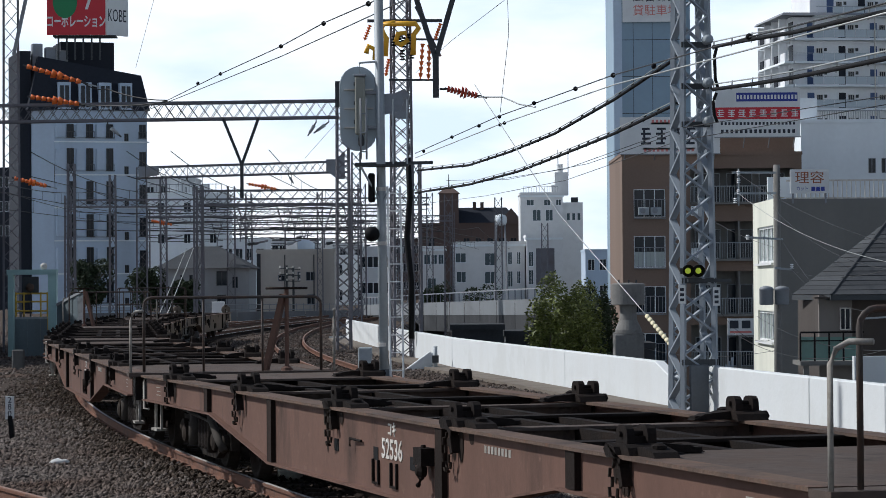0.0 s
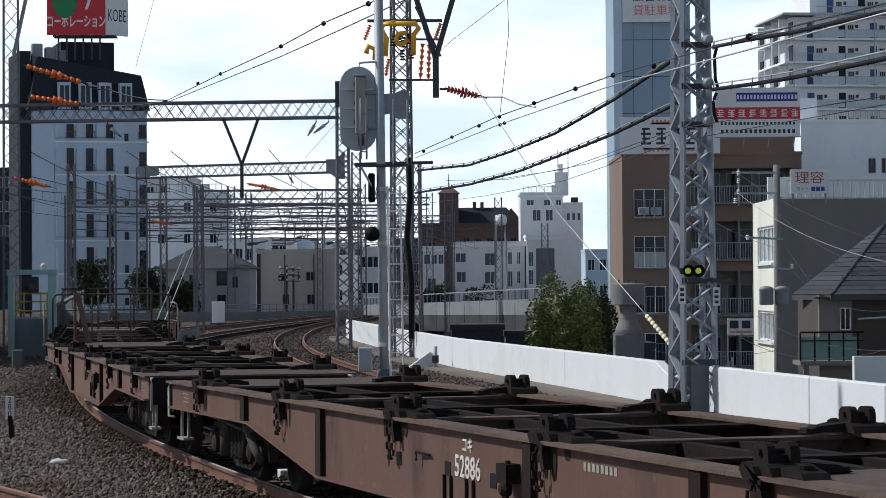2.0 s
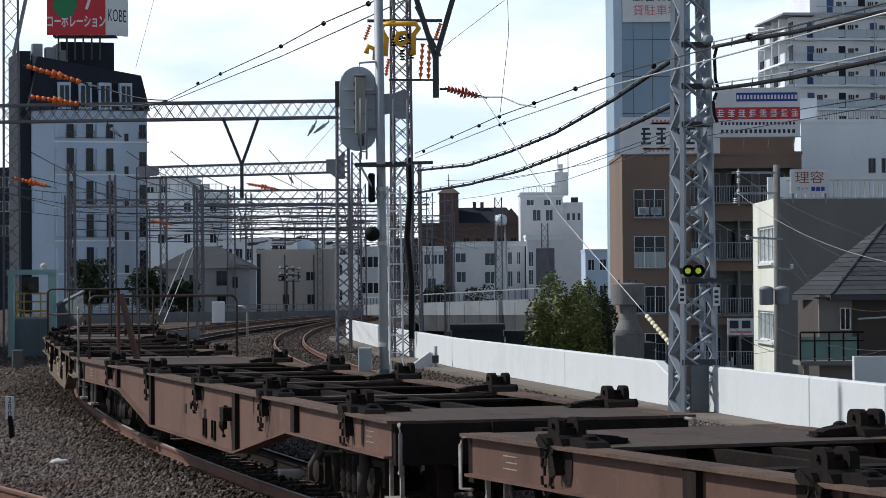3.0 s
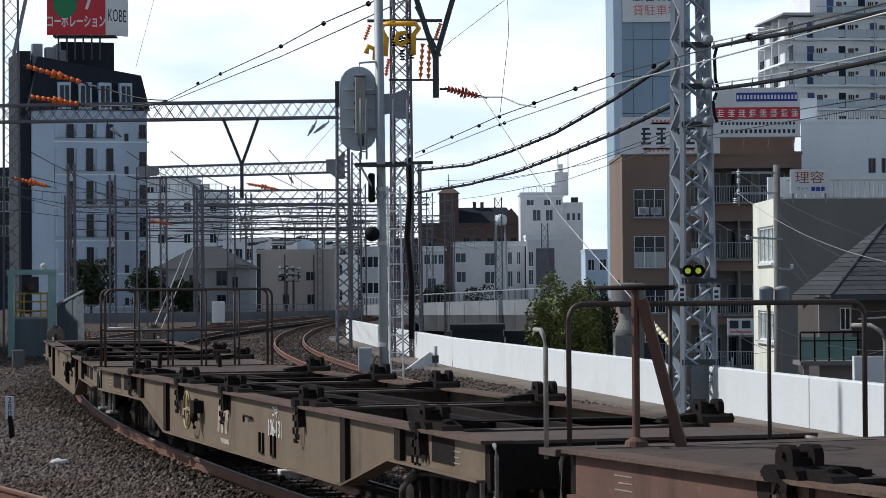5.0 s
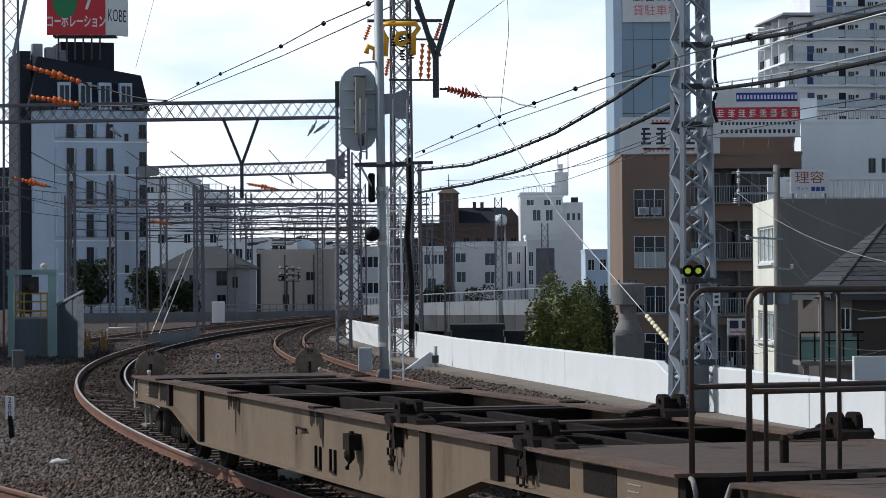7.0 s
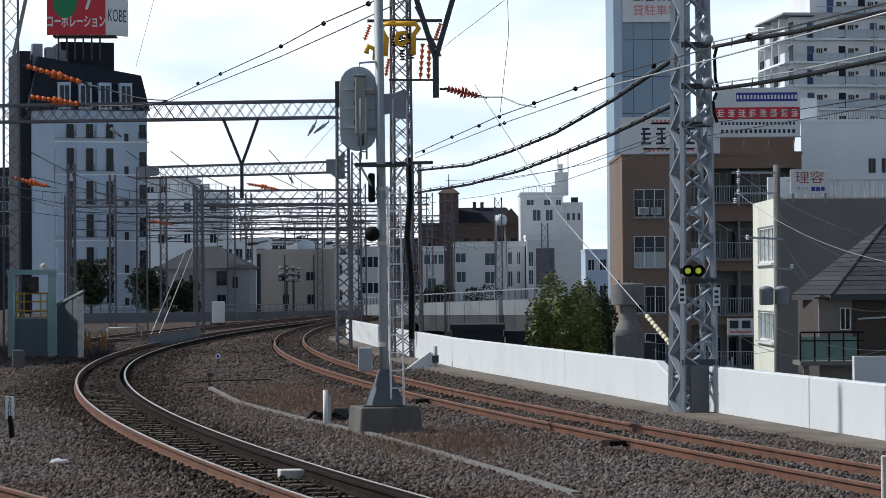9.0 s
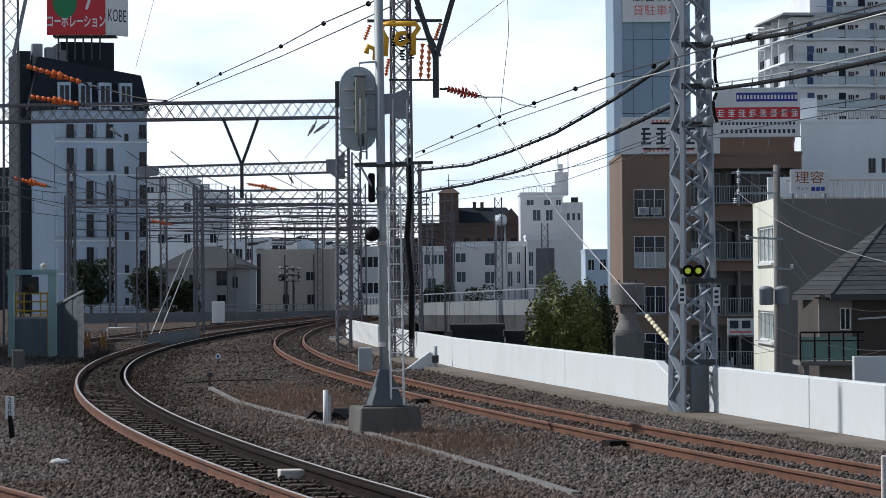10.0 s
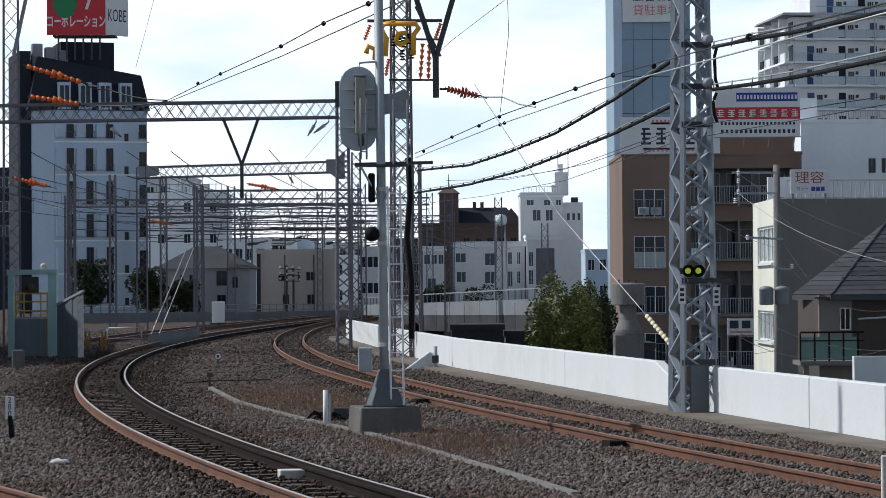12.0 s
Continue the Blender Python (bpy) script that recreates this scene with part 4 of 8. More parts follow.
def truss_beam(name, a, b, depth, width, label, panel=0.6, mat=None, bar=0.05, group="overhead line portals"):
    """A lattice girder between two points of its top edge."""
    mat = mat or M_FARSTEEL
    a, b = Vector(a), Vector(b)
    d = b - a
    ln = d.length
    u = d.normalized()
    side = Vector((-u.y, u.x, 0)).normalized() * width
    g = thing(name, Matrix.Translation(a), label, "girder", group)
    down = Vector((0, 0, -depth))
    for o in (Vector((0, 0, 0)), down, side, side + down):
        part("chord", Shape().bar(o, d + o, bar * 1.9), mat, g)
    n = max(2, round(ln / panel))
    for o in (Vector((0, 0, 0)), side):
        sh = Shape()
        for k in range(n):
            p, q = u * (ln * k / n) + o, u * (ln * (k + 1) / n) + o
            sh.bar(p, q + down, bar, bar * 0.4)
            sh.bar(p + down, q, bar, bar * 0.4)
        tagged(part("lattice", sh, mat, g), kind="stuff")
    sh = Shape()
    for k in range(n):
        p, q = u * (ln * k / n), u * (ln * (k + 1) / n)
        sh.bar(p, q + side, bar * 0.8)
    tagged(part("top_bracing", sh, mat, g), kind="stuff")
    return g


MZ = GROUND_Z - 0.1
# first portal
PORTAL_1 = 95.0
lattice_mast("portal_mast", (-15.72, PORTAL_1, MZ), 13.49, 0.62, 0.5, "grey lattice steel mast carrying the overhead line portal", 8, panel=0.6, group="overhead line masts")
lattice_mast("portal_mast", (-3.63, PORTAL_1, MZ), 9.52, 0.50, 0.4, "grey lattice steel mast with zigzag bracing beside the parapet", 8, panel=0.4, cross=True, group="overhead line masts")
truss_beam("portal_girder", (-16.54, PORTAL_1 - 0.3, 8.79), (-3.75, PORTAL_1 - 0.3, 8.88), 0.60, 0.5, "grey lattice girder spanning the tracks", 0.42)
part("gusset_plate", Shape().plate([(0, 0), (0, -0.95), (0.24, -0.95), (0.24, 0.0)], -0.05, 0.0), M_DARKSTEEL, None, "dark gusset plate where girder meets mast").matrix_basis = pose(-3.88, PORTAL_1 - 0.36, 9.58)
tagged(bpy.data.objects["gusset_plate"], category="gusset")
# second portal
PORTAL_2 = 135.0
lattice_mast("portal_mast", (-15.60, PORTAL_2, MZ), 8.33, 0.55, 0.5, "grey lattice steel mast of a farther portal", 5, panel=0.6, group="overhead line masts")
lattice_mast("portal_mast", (-4.48, PORTAL_2, MZ), 9.04, 0.5, 0.42, "grey lattice steel mast of a farther portal", 5, panel=0.5, cross=True, group="overhead line masts")
truss_beam("portal_girder", (-15.76, PORTAL_2 - 0.3, 8.33), (-4.83, PORTAL_2 - 0.3, 8.58), 0.55, 0.5, "grey lattice girder of a farther portal", 0.42)
for pts in ([(-6.0, 8.67), (-5.55, 8.67), (-5.05, 9.02), (-5.05, 7.64), (-5.45, 7.66), (-6.0, 8.09)], [(-15.69, 8.36), (-14.67, 8.36), (-14.67, 7.92), (-15.69, 7.78)]):
    gp_ = part("gusset_plate", Shape().plate(pts, PORTAL_2 - 0.58, PORTAL_2 - 0.26), M_GREYSTEEL, None, "grey gusset plate at the end of the farther girder")
    tagged(gp_, category="gusset")
# farther portals, smaller and smaller in the haze
for i, (yy, xa, xb, zt, dep) in enumerate(((180.0, -16.92, -5.59, 8.76, 0.95), (225.0, -32.38, -1.14, 9.68, 0.6),
                                           (260.0, -29.52, -4.71, 9.83, 0.7), (300.0, -47.09, 1.07, 10.10, 0.6),
                                           (345.0, -36.20, -1.77, 10.32, 0.6), (390.0, -58.69, -5.39, 10.54, 0.6))):
    truss_beam("portal_girder", (xa, yy, zt), (xb, yy, zt), dep, 0.5, "distant grey lattice girder over the tracks", 0.9, bar=0.07)
    n = 2 if i % 2 == 0 else 3
    for k in range(n):
        x = xa + (xb - xa) * k / (n - 1)
        lattice_mast("portal_mast", (x, yy, -6.0 if i > 1 else MZ), zt + 0.4, 0.55, 0.5, "distant grey lattice steel mast", 0, panel=1.1, leg=0.09, brace=0.07, group="overhead line masts")
# single poles standing along the line
for x, y, zt, w in ((-17.11, 120.0, 7.85, 0.32), (-19.01, 150.0, 8.61, 0.36), (-18.23, 170.0, 9.26, 0.42),
                    (-12.12, 130.0, 7.15, 0.34), (-16.25, 200.0, 9.83, 0.6), (-8.97, 190.0, 8.98, 0.4),
                    (4.05, 190.0, 8.48, 0.55), (8.21, 210.0, 7.06, 0.55), (0.33, 150.0, 7.33, 0.5)):
    lattice_mast("line_mast", (x, y, -6.0 if x > -2 else MZ), zt, w, w * 0.9, "slender grey lattice mast beside the line", 0, panel=0.8, leg=0.08, brace=0.06, group="overhead line masts")
# mast with the yellow covered cables
YM = 82.0
lattice_mast("cable_mast", (-1.29, YM, MZ), 12.21, 0.62, 0.5, "grey lattice mast carrying yellow covered feeder cables", 12, panel=0.5, cross=True, group="overhead line masts")
lattice_mast("cable_mast", (-0.90, 88.0, MZ), 6.25, 0.30, 0.26, "thin grey lattice mast beside the cable mast", 12, panel=0.5, group="overhead line masts")


def feeder_arm():
    t = thing("feeder_bracket", pose(-1.23, YM - 0.4, 0), "steel cross arms with yellow and orange insulated jumper cables", "cable bracket")
    put = lambda p: (p[0] + 1.23, p[1] - (YM - 0.4), p[2])
    for name, a, b, w in (("cross_arm", (-2.32, 81.60, 10.44), (0.02, 81.60, 10.43), 0.09), ("cross_arm", (-0.82, 81.60, 9.85), (-0.09, 81.60, 9.84), 0.06), ("cross_arm", (-1.66, 81.60, 8.58), (-0.28, 81.60, 8.57), 0.06),
                          ("cross_arm", (-0.81, 81.60, 10.88), (-0.03, 81.60, 9.31), 0.07)):
        part(name, Shape().bar(put(a), put(b), w), M_DARKSTEEL, t)
    for pts in ([(-1.76, 81.30, 9.30), (-1.72, 81.30, 9.86), (-1.82, 81.30, 10.00), (-1.82, 81.30, 10.30), (-1.43, 81.30, 10.35)],
                [(-1.61, 81.30, 10.32), (-0.81, 81.30, 10.31), (-0.71, 81.30, 10.17), (-0.87, 81.30, 9.96), (-0.89, 81.30, 9.33)],
                [(-1.44, 81.30, 9.74), (-1.35, 81.30, 10.00), (-1.12, 81.30, 10.03), (-1.05, 81.30, 9.79), (-1.26, 81.30, 9.65), (-1.44, 81.30, 9.74)],
                [(-2.36, 81.30, 9.39), (-2.28, 81.30, 9.62), (-2.07, 81.30, 9.51), (-2.08, 81.30, 9.19)]):
        part("covered_cable", Shape().tube([put(p) for p in pts], 0.085, 8), M_YELLOW, t, "yellow insulated jumper cable", True)
    for a, b in (((-2.23, 81.40, 10.28), (-2.41, 81.40, 9.81)), ((-0.02, 81.40, 10.32), (-0.20, 81.40, 9.82)), ((-0.59, 81.40, 9.69), (-0.67, 81.40, 8.59)), ((-0.38, 81.40, 9.65), (-0.42, 81.40, 8.55)), ((-1.65, 81.40, 9.22), (-1.75, 81.40, 8.69))):
        sh = Shape()
        a, b = Vector(put(a)), Vector(put(b))
        for i in range(6):
            p, q = a.lerp(b, i / 6), a.lerp(b, (i + 0.6) / 6)
            sh.tube([p, q], 0.075, 8, 0.04)
        sh.tube([a, b], 0.03, 6)
        part("insulator", sh, M_ORANGE, t, "orange ribbed insulator")
    sh = Shape()
    for i, (x, z) in enumerate(((-0.25, 0.0), (-0.1, 0.1), (0.05, -0.05), (0.2, 0.05), (0.0, -0.45), (0.3, -0.4))):
        zz = 9.62 + z
        for k in range(4):
            sh.lathe((x, -0.25, zz + k * 0.09), [(0.04, 0), (0.10, 0.02), (0.04, 0.06)], 8)
    tagged(part("post_insulator", sh, M_BLACK, t, "dark ribbed post insulators"), kind="stuff")
    return t


feeder_arm()
gp_ = part("gusset_plate", Shape().plate([(-1.79, 8.02), (-1.16, 8.30), (-1.02, 8.10), (-1.02, 7.95), (-1.12, 7.36), (-1.40, 7.36), (-1.79, 7.62)], YM - 0.48, YM - 0.22).box(-1.79, YM - 0.52, 7.96, -1.0, YM - 0.48, 8.04), M_GREYSTEEL, None, "large grey steel plate fixed to the cable mast")
tagged(gp_, category="gusset")
# black cable bundle hanging down the cable mast
part("cable_bundle", Shape().tube([(-1.07, 81.00, 6.10), (-1.01, 81.00, 4.87), (-1.12, 81.00, 3.64), (-0.99, 81.00, 2.23), (-1.00, 81.00, 0.48)], 0.09, 8), M_BLACK, None, "black cable bundle running down the lattice mast", True)
tagged(bpy.data.objects["cable_bundle"], category="cable")


# ---- right lattice tower ----
TX, TY = (4.34, 45.97)
tower = lattice_mast("line_tower", (TX + 0.06, TY, MZ), 7.65, 0.62, 0.44, "tall grey lattice tower with zigzag bracing standing in the parapet gap", 15.0, mat=M_SILVER, leg=0.085, brace=0.12, panel=0.40, category="lattice tower", pieces=True)
for zz, w in ((6.33, 0.46), (5.60, 0.47), (4.93, 0.48), (2.19, 0.54), (0.76, 0.57)):
    part("cross_plate", Shape().box(-w / 2 - 0.05, -w / 2 - 0.06, zz - MZ - 0.05, w / 2 + 0.05, -w / 2 - 0.04, zz - MZ + 0.05), M_DARKSTEEL, tower)
part("arm", Shape().box(-0.25, -0.46, 2.19 - MZ - 0.03, 0.55, -0.40, 2.19 - MZ + 0.03), M_DARKSTEEL, tower)
for zz in (6.40, 5.65, 4.98):
    sh = Shape()
    for k in range(3):
        sh.lathe((0.12, -0.42 - 0.07 * k, zz - MZ), [(0.03, 0), (0.085, -0.02), (0.085, -0.035), (0.03, -0.06)], 12, "y")
    part("insulator", sh, M_GALV, tower, "pale disc insulator", True)
bevelled(part("base_casing", Shape().box(-0.20, -0.40, 0.10, 0.14, -0.32, 1.02), M_SLATESTEEL, tower, "dark slate casing at the tower foot"), 0.015)
part("mast_foot", Shape().box(-0.55, -0.5, -0.25, 0.5, 0.5, 0.14), M_DARKCONC, tower, "low damp concrete footing")
tube = Shape()
for x in (0.42, 0.48, 0.54):
    tube.tube([(x, -0.50, 0.05), (x, -0.50, 0.6 + x)], 0.022, 8)
part("conduit", tube, M_GALV, tower, "pale cable conduits", True)
sig = thing("colour_light_signal", pose(4.35, 45.37, 2.36) @ Matrix.Scale(0.86, 4), "black two-lamp signal with lit yellow-green lenses on the lattice tower", "railway signal")
M_LAMP = glowing("yellow_green_signal_lens", (0.44, 0.55, 0.05), 0.42)
for x in (-0.105, 0.105):
    h = part("lamp_housing", Shape().lathe((x, 0, 0), [(0.03, 0.10), (0.105, 0.08), (0.11, -0.04), (0.125, -0.05), (0.125, -0.16), (0.105, -0.16), (0.10, -0.03), (0.02, -0.03)], 20, "y"), M_BLACK, sig, "black hooded lamp", True)
    part("lens", Shape().lathe((x, 0, 0), [(0.01, -0.075), (0.058, -0.065), (0.06, -0.04)], 20, "y"), M_LAMP, h, "lit yellow-green lens")
part("mounting", Shape().box(-0.25, 0.09, -0.06, 0.25, 0.14, 0.06), M_DARKSTEEL, sig)
for x, z in ((4.16, 1.95), (4.76, 1.91)):
    pl = thing("sign_plate", pose(x, TY - 0.56, z), "small white number plate with dark marks on the tower", "sign", "tower plates")
    part("plate", Shape().box(-0.06, 0, -0.16, 0.06, 0.012, 0.16), M_WHITE, pl)
    for k in range(3):
        part("mark", Shape().box(-0.035, -0.004, 0.06 - k * 0.09, 0.035, 0.0, 0.11 - k * 0.09), M_INK, pl)


# ---- signal post between the tracks ----
SX, SY = (-0.94, 41.24)
M_BLOCK = material("grimy_cast_concrete", (0.135, 0.128, 0.118), 0.9, vary=0.2, scale=3, stain=(0.06, 0.056, 0.052), stain_amount=0.6, stain_scale=2.2, bump=0.4, bump_scale=30, streak=True)
mast = thing("signal_post", pose(SX, SY, GROUND_Z), "tall pale grey signal post on a concrete block, seen from behind", "railway signal")
fr = lambda h0, w0, h1, w1, dep: Shape().add([(x * w, y * w * dep, h) for h, w in ((h0, w0), (h1, w1)) for x, y in ((-1, -1), (1, -1), (1, 1), (-1, 1))],
                                               [(0, 1, 2, 3), (7, 6, 5, 4), (0, 4, 5, 1), (1, 5, 6, 2), (2, 6, 7, 3), (3, 7, 4, 0)])
bevelled(part("foundation", fr(-0.3, 0.53, 0.44, 0.47, 1.0), M_BLOCK, mast, "grey concrete foundation block"), 0.02).matrix_basis = pose(0, 0, 0, 0, 0, 13)
bevelled(part("base_plate", Shape().box(-0.33, -0.33, 0.44, 0.33, 0.33, 0.46), M_DARKSTEEL, mast), 0.01)
for a in range(4):
    rib = part("gusset", Shape().plate([(0.05, 0.46), (0.36, 0.46), (0.35, 0.52), (0.10, 1.0), (0.05, 1.0)], -0.012, 0.012), M_SLATESTEEL, mast)
    rib.matrix_basis = pose(0, 0, 0, 0, 0, 58 + 90 * a)
part("skirt", fr(0.46, 0.25, 1.02, 0.08, 1.0), M_SLATESTEEL, mast).matrix_basis = pose(0, 0, 0, 0, 0, 13)
top = 7.12 - GROUND_Z
lean = -0.06
part("post", Shape().tube([(0, 0, 0.46), (lean, 0, top)]  , 0.072, 16), M_GALV, mast, "", True)
rel = lambda p: (p[0] - SX, p[1] - SY, p[2] - GROUND_Z)
bx = Shape()
p = rel((-1.23, 41.24, 0.98))
bx.box(p[0] - 0.12, -0.22, p[2] - 0.19, p[0] + 0.10, 0.02, p[2] + 0.19)
bevelled(part("junction_box", bx, M_GALV, mast, "pale grey junction box"), 0.015)
part("junction_door", Shape().box(p[0] - 0.10, -0.232, p[2] - 0.17, p[0] + 0.08, -0.222, p[2] + 0.17), M_GALV, mast)


M_BOARD = material("pale_blue_grey_board", (0.40, 0.46, 0.50), 0.6, vary=0.06, scale=3, stain=(0.28, 0.32, 0.35), stain_amount=0.4, stain_scale=2.5, bump=0.03, streak=True)
M_CASE = material("olive_grey_case", (0.30, 0.31, 0.27), 0.6, vary=0.1, scale=4, stain=(0.17, 0.17, 0.15), stain_amount=0.5, stain_scale=4, bump=0.05, streak=True)


def signal_back():
    """The oval backboard with its lamp case and hoods, seen from behind."""
    c = rel((-1.33, 41.24, 4.95))
    sh = Shape()
    pts = []
    w, h = 0.285, 0.66
    for i in range(24):
        a = 2 * math.pi * i / 24
        pts.append((c[0] + w * math.cos(a), c[2] + (h - w) * (1 if math.sin(a) >= 0 else -1) + w * math.sin(a)))
    sh.plate(pts, 0.045, 0.075)
    board = part("backboard", sh, M_BOARD, mast, "pale blue-grey oval backboard")
    rim = Shape().tube([(x, 0.06, z) for x, z in pts + pts[:1]], 0.014, 6)
    part("rim", rim, M_GALV, board, "", True)
    case = Shape().box(c[0] - 0.045, -0.13, c[2] - 0.42, c[0] + 0.115, 0.04, c[2] + 0.50)
    bevelled(part("lamp_case", case, M_CASE, board, "olive-grey lamp case"), 0.02)
    bevelled(part("case_cap", Shape().box(c[0] - 0.06, -0.15, c[2] + 0.50, c[0] + 0.13, 0.04, c[2] + 0.535), M_GREYSTEEL, board), 0.008)
    part("case_foot", Shape().lathe((c[0] + 0.05, -0.05, c[2] - 0.60), [(0.03, 0.0), (0.05, 0.03), (0.05, 0.12), (0.03, 0.18)], 12), M_DARKSTEEL, board)
    part("lifting_rod", Shape().tube([(c[0] + 0.03, -0.04, c[2] + 0.53), (c[0] + 0.03, -0.04, c[2] + 0.72), (lean - 0.02, -0.04, c[2] + 0.74)], 0.018, 7), M_GALV, board)
    for k in range(4):
        z = c[2] - 0.36 + k * 0.24
        part("hood", Shape().lathe((c[0] + 0.02, 0.075, z), [(0.10, 0.0), (0.10, 0.22), (0.09, 0.22), (0.09, 0.0)], 14, "y"), M_BLACK, board)
    for k in range(3):
        z = c[2] - 0.30 + k * 0.30
        part("fin", Shape().box(c[0] - 0.22, -0.03, z - 0.012, c[0] - 0.046, 0.044, z + 0.012), M_CHALK, board)
        part("fin", Shape().box(c[0] + 0.116, -0.03, z - 0.012, c[0] + 0.24, 0.044, z + 0.012), M_CHALK, board)
        part("latch", Shape().box(c[0] - 0.065, -0.10, z + 0.05, c[0] - 0.046, -0.05, z + 0.11), M_DARKSTEEL, board)
    hoop = Shape().tube([(c[0] + 0.05, -0.30, c[2] - 0.82), (c[0] + 0.05, -0.30, c[2] + 0.14), (c[0] + 0.14, -0.30, c[2] + 0.14), (c[0] + 0.14, -0.30, c[2] - 0.82)], 0.016, 7)
    for k in range(3):
        hoop.tube([(c[0] + 0.05, -0.30, c[2] - 0.7 + k * 0.3), (c[0] + 0.14, -0.30, c[2] - 0.7 + k * 0.3)], 0.012, 6)
    part("safety_hoop", hoop, M_GREYSTEEL, board, "grey tubular hoop", True)
    for z in (-0.3, 0.25):
        part("clamp", Shape().box(c[0] + 0.12, -0.04, c[2] + z - 0.025, lean + 0.02, 0.03, c[2] + z + 0.025), M_GREYSTEEL, board)

signal_back()
p = rel((-0.76, 41.24, 5.01))
part("bracket_plate", Shape().plate([(p[0] - 0.16, p[2] - 0.16), (p[0] + 0.1, p[2] - 0.10), (p[0] + 0.16, p[2] + 0.05), (p[0] + 0.1, p[2] + 0.19), (p[0] - 0.16, p[2] + 0.17)], 0.02, 0.06), M_GREYSTEEL, mast, "grey bracket plate")
p = rel((-1.12, 41.24, 3.69))
bevelled(part("small_signal", Shape().box(p[0] - 0.055, -0.16, p[2] - 0.23, p[0] + 0.05, 0.02, p[2] + 0.23), M_BLACK, mast, "black narrow repeater signal"), 0.03, 2)
p = rel((-1.12, 41.24, 2.96))
part("round_signal", Shape().lathe((p[0], -0.06, p[2]), [(0.01, -0.09), (0.08, -0.07), (0.12, 0.0), (0.12, 0.04), (0.01, 0.05)], 18, "y"), M_BLACK, mast, "black round signal case", True)
p0, p1 = rel((-1.39, 41.24, 4.07)), rel((-0.15, 41.24, 4.09))
part("cross_arm", Shape().bar((p0[0], 0.08, p0[2]), (p1[0], 0.08, p1[2]), 0.05), M_DARKSTEEL, mast)
part("foot_platform", Shape().box(p0[0] + 0.02, -0.36, p0[2] - 0.05, p0[0] + 0.85, 0.06, p0[2] - 0.02), M_DARKSTEEL, mast, "dark steel working platform")
for x in (p0[0] + 0.10, p0[0] + 0.80):
    part("platform_stay", Shape().bar((x, -0.30, p0[2] - 0.04), (lean * 0.6, -0.02, p0[2] - 0.62), 0.025), M_GALV, mast)
for x in (p0[0] + 0.62, p0[0] + 0.84):
    part("platform_rail", Shape().tube([(x, -0.33, p0[2] - 0.02), (x, -0.33, p0[2] + 1.0)], 0.014, 6), M_GALV, mast)
for z in (2.81, 1.21, 3.67):
    part("band", Shape().lathe((lean * 0.5, 0, z - GROUND_Z), [(0.075, -0.03), (0.085, -0.03), (0.085, 0.03), (0.075, 0.03)], 16), M_CHALK, mast)
la, lb = rel((-0.83, 41.24, -0.20)), rel((-0.87, 41.24, 3.71))
ra_, rb = rel((-0.63, 41.24, -0.18)), rel((-0.67, 41.24, 3.71))
part("ladder_rail", Shape().tube([(la[0], -0.2, 0.02), (lb[0], -0.12, lb[2])], 0.018, 7), M_WHITE, mast, "pale ladder rail")
part("ladder_rail", Shape().tube([(ra_[0], -0.2, 0.02), (rb[0], -0.12, rb[2])], 0.018, 7), M_WHITE, mast, "pale ladder rail")
for i in range(14):
    f_ = (i + 0.6) / 14
    part("rung", Shape().tube([(la[0] + (lb[0] - la[0]) * f_, -0.2 + 0.08 * f_, lb[2] * f_), (ra_[0] + (rb[0] - ra_[0]) * f_, -0.2 + 0.08 * f_, lb[2] * f_)], 0.012, 6), M_WHITE, mast)

# ---- buildings ----
def facade(sh, x0, x1, z0, z1, y, holes, reveal=0.15):
    """A wall face in the plane y with openings through it, each with its reveal."""
    xs = sorted({x0, x1, *[h[0] for h in holes], *[h[2] for h in holes]})
    zs = sorted({z0, z1, *[h[1] for h in holes], *[h[3] for h in holes]})
    for xa, xb in zip(xs[:-1], xs[1:]):
        for za, zb in zip(zs[:-1], zs[1:]):
            cx, cz = (xa + xb) / 2, (za + zb) / 2
            if not any(h[0] < cx < h[2] and h[1] < cz < h[3] for h in holes):
                sh.add([(xa, y, za), (xb, y, za), (xb, y, zb), (xa, y, zb)], [(0, 1, 2, 3)])
    for a, b, c, d in holes:
        q = [(a, b), (c, b), (c, d), (a, d)]
        for (xa, za), (xb, zb) in zip(q, q[1:] + q[:1]):
            sh.add([(xa, y, za), (xb, y, zb), (xb, y + reveal, zb), (xa, y + reveal, za)], [(0, 1, 2, 3)])


def window(parent, x0, z0, x1, z1, y, glass, frame_mat, leaves=2, bar=0.05, sill=False):
    """A window set in its reveal: frame, panes and perhaps a sill."""
    w = part("window", Shape().box(x0, y + 0.12, z0, x1, y + 0.14, z1), glass, parent)
    fr_ = Shape()
    fr_.box(x0, y + 0.06, z0, x0 + bar, y + 0.12, z1).box(x1 - bar, y + 0.06, z0, x1, y + 0.12, z1)
    fr_.box(x0 + bar, y + 0.06, z0, x1 - bar, y + 0.12, z0 + bar).box(x0 + bar, y + 0.06, z1 - bar, x1 - bar, y + 0.12, z1)
    for i in range(1, leaves):
        x = x0 + (x1 - x0) * i / leaves
        fr_.box(x - bar / 2, y + 0.07, z0 + bar, x + bar / 2, y + 0.12, z1 - bar)
    part("window_frame", fr_, frame_mat, w)
    if sill:
        part("window_sill", Shape().box(x0 - 0.06, y - 0.12, z0 - 0.08, x1 + 0.06, y + 0.05, z0), frame_mat, w)
    return w


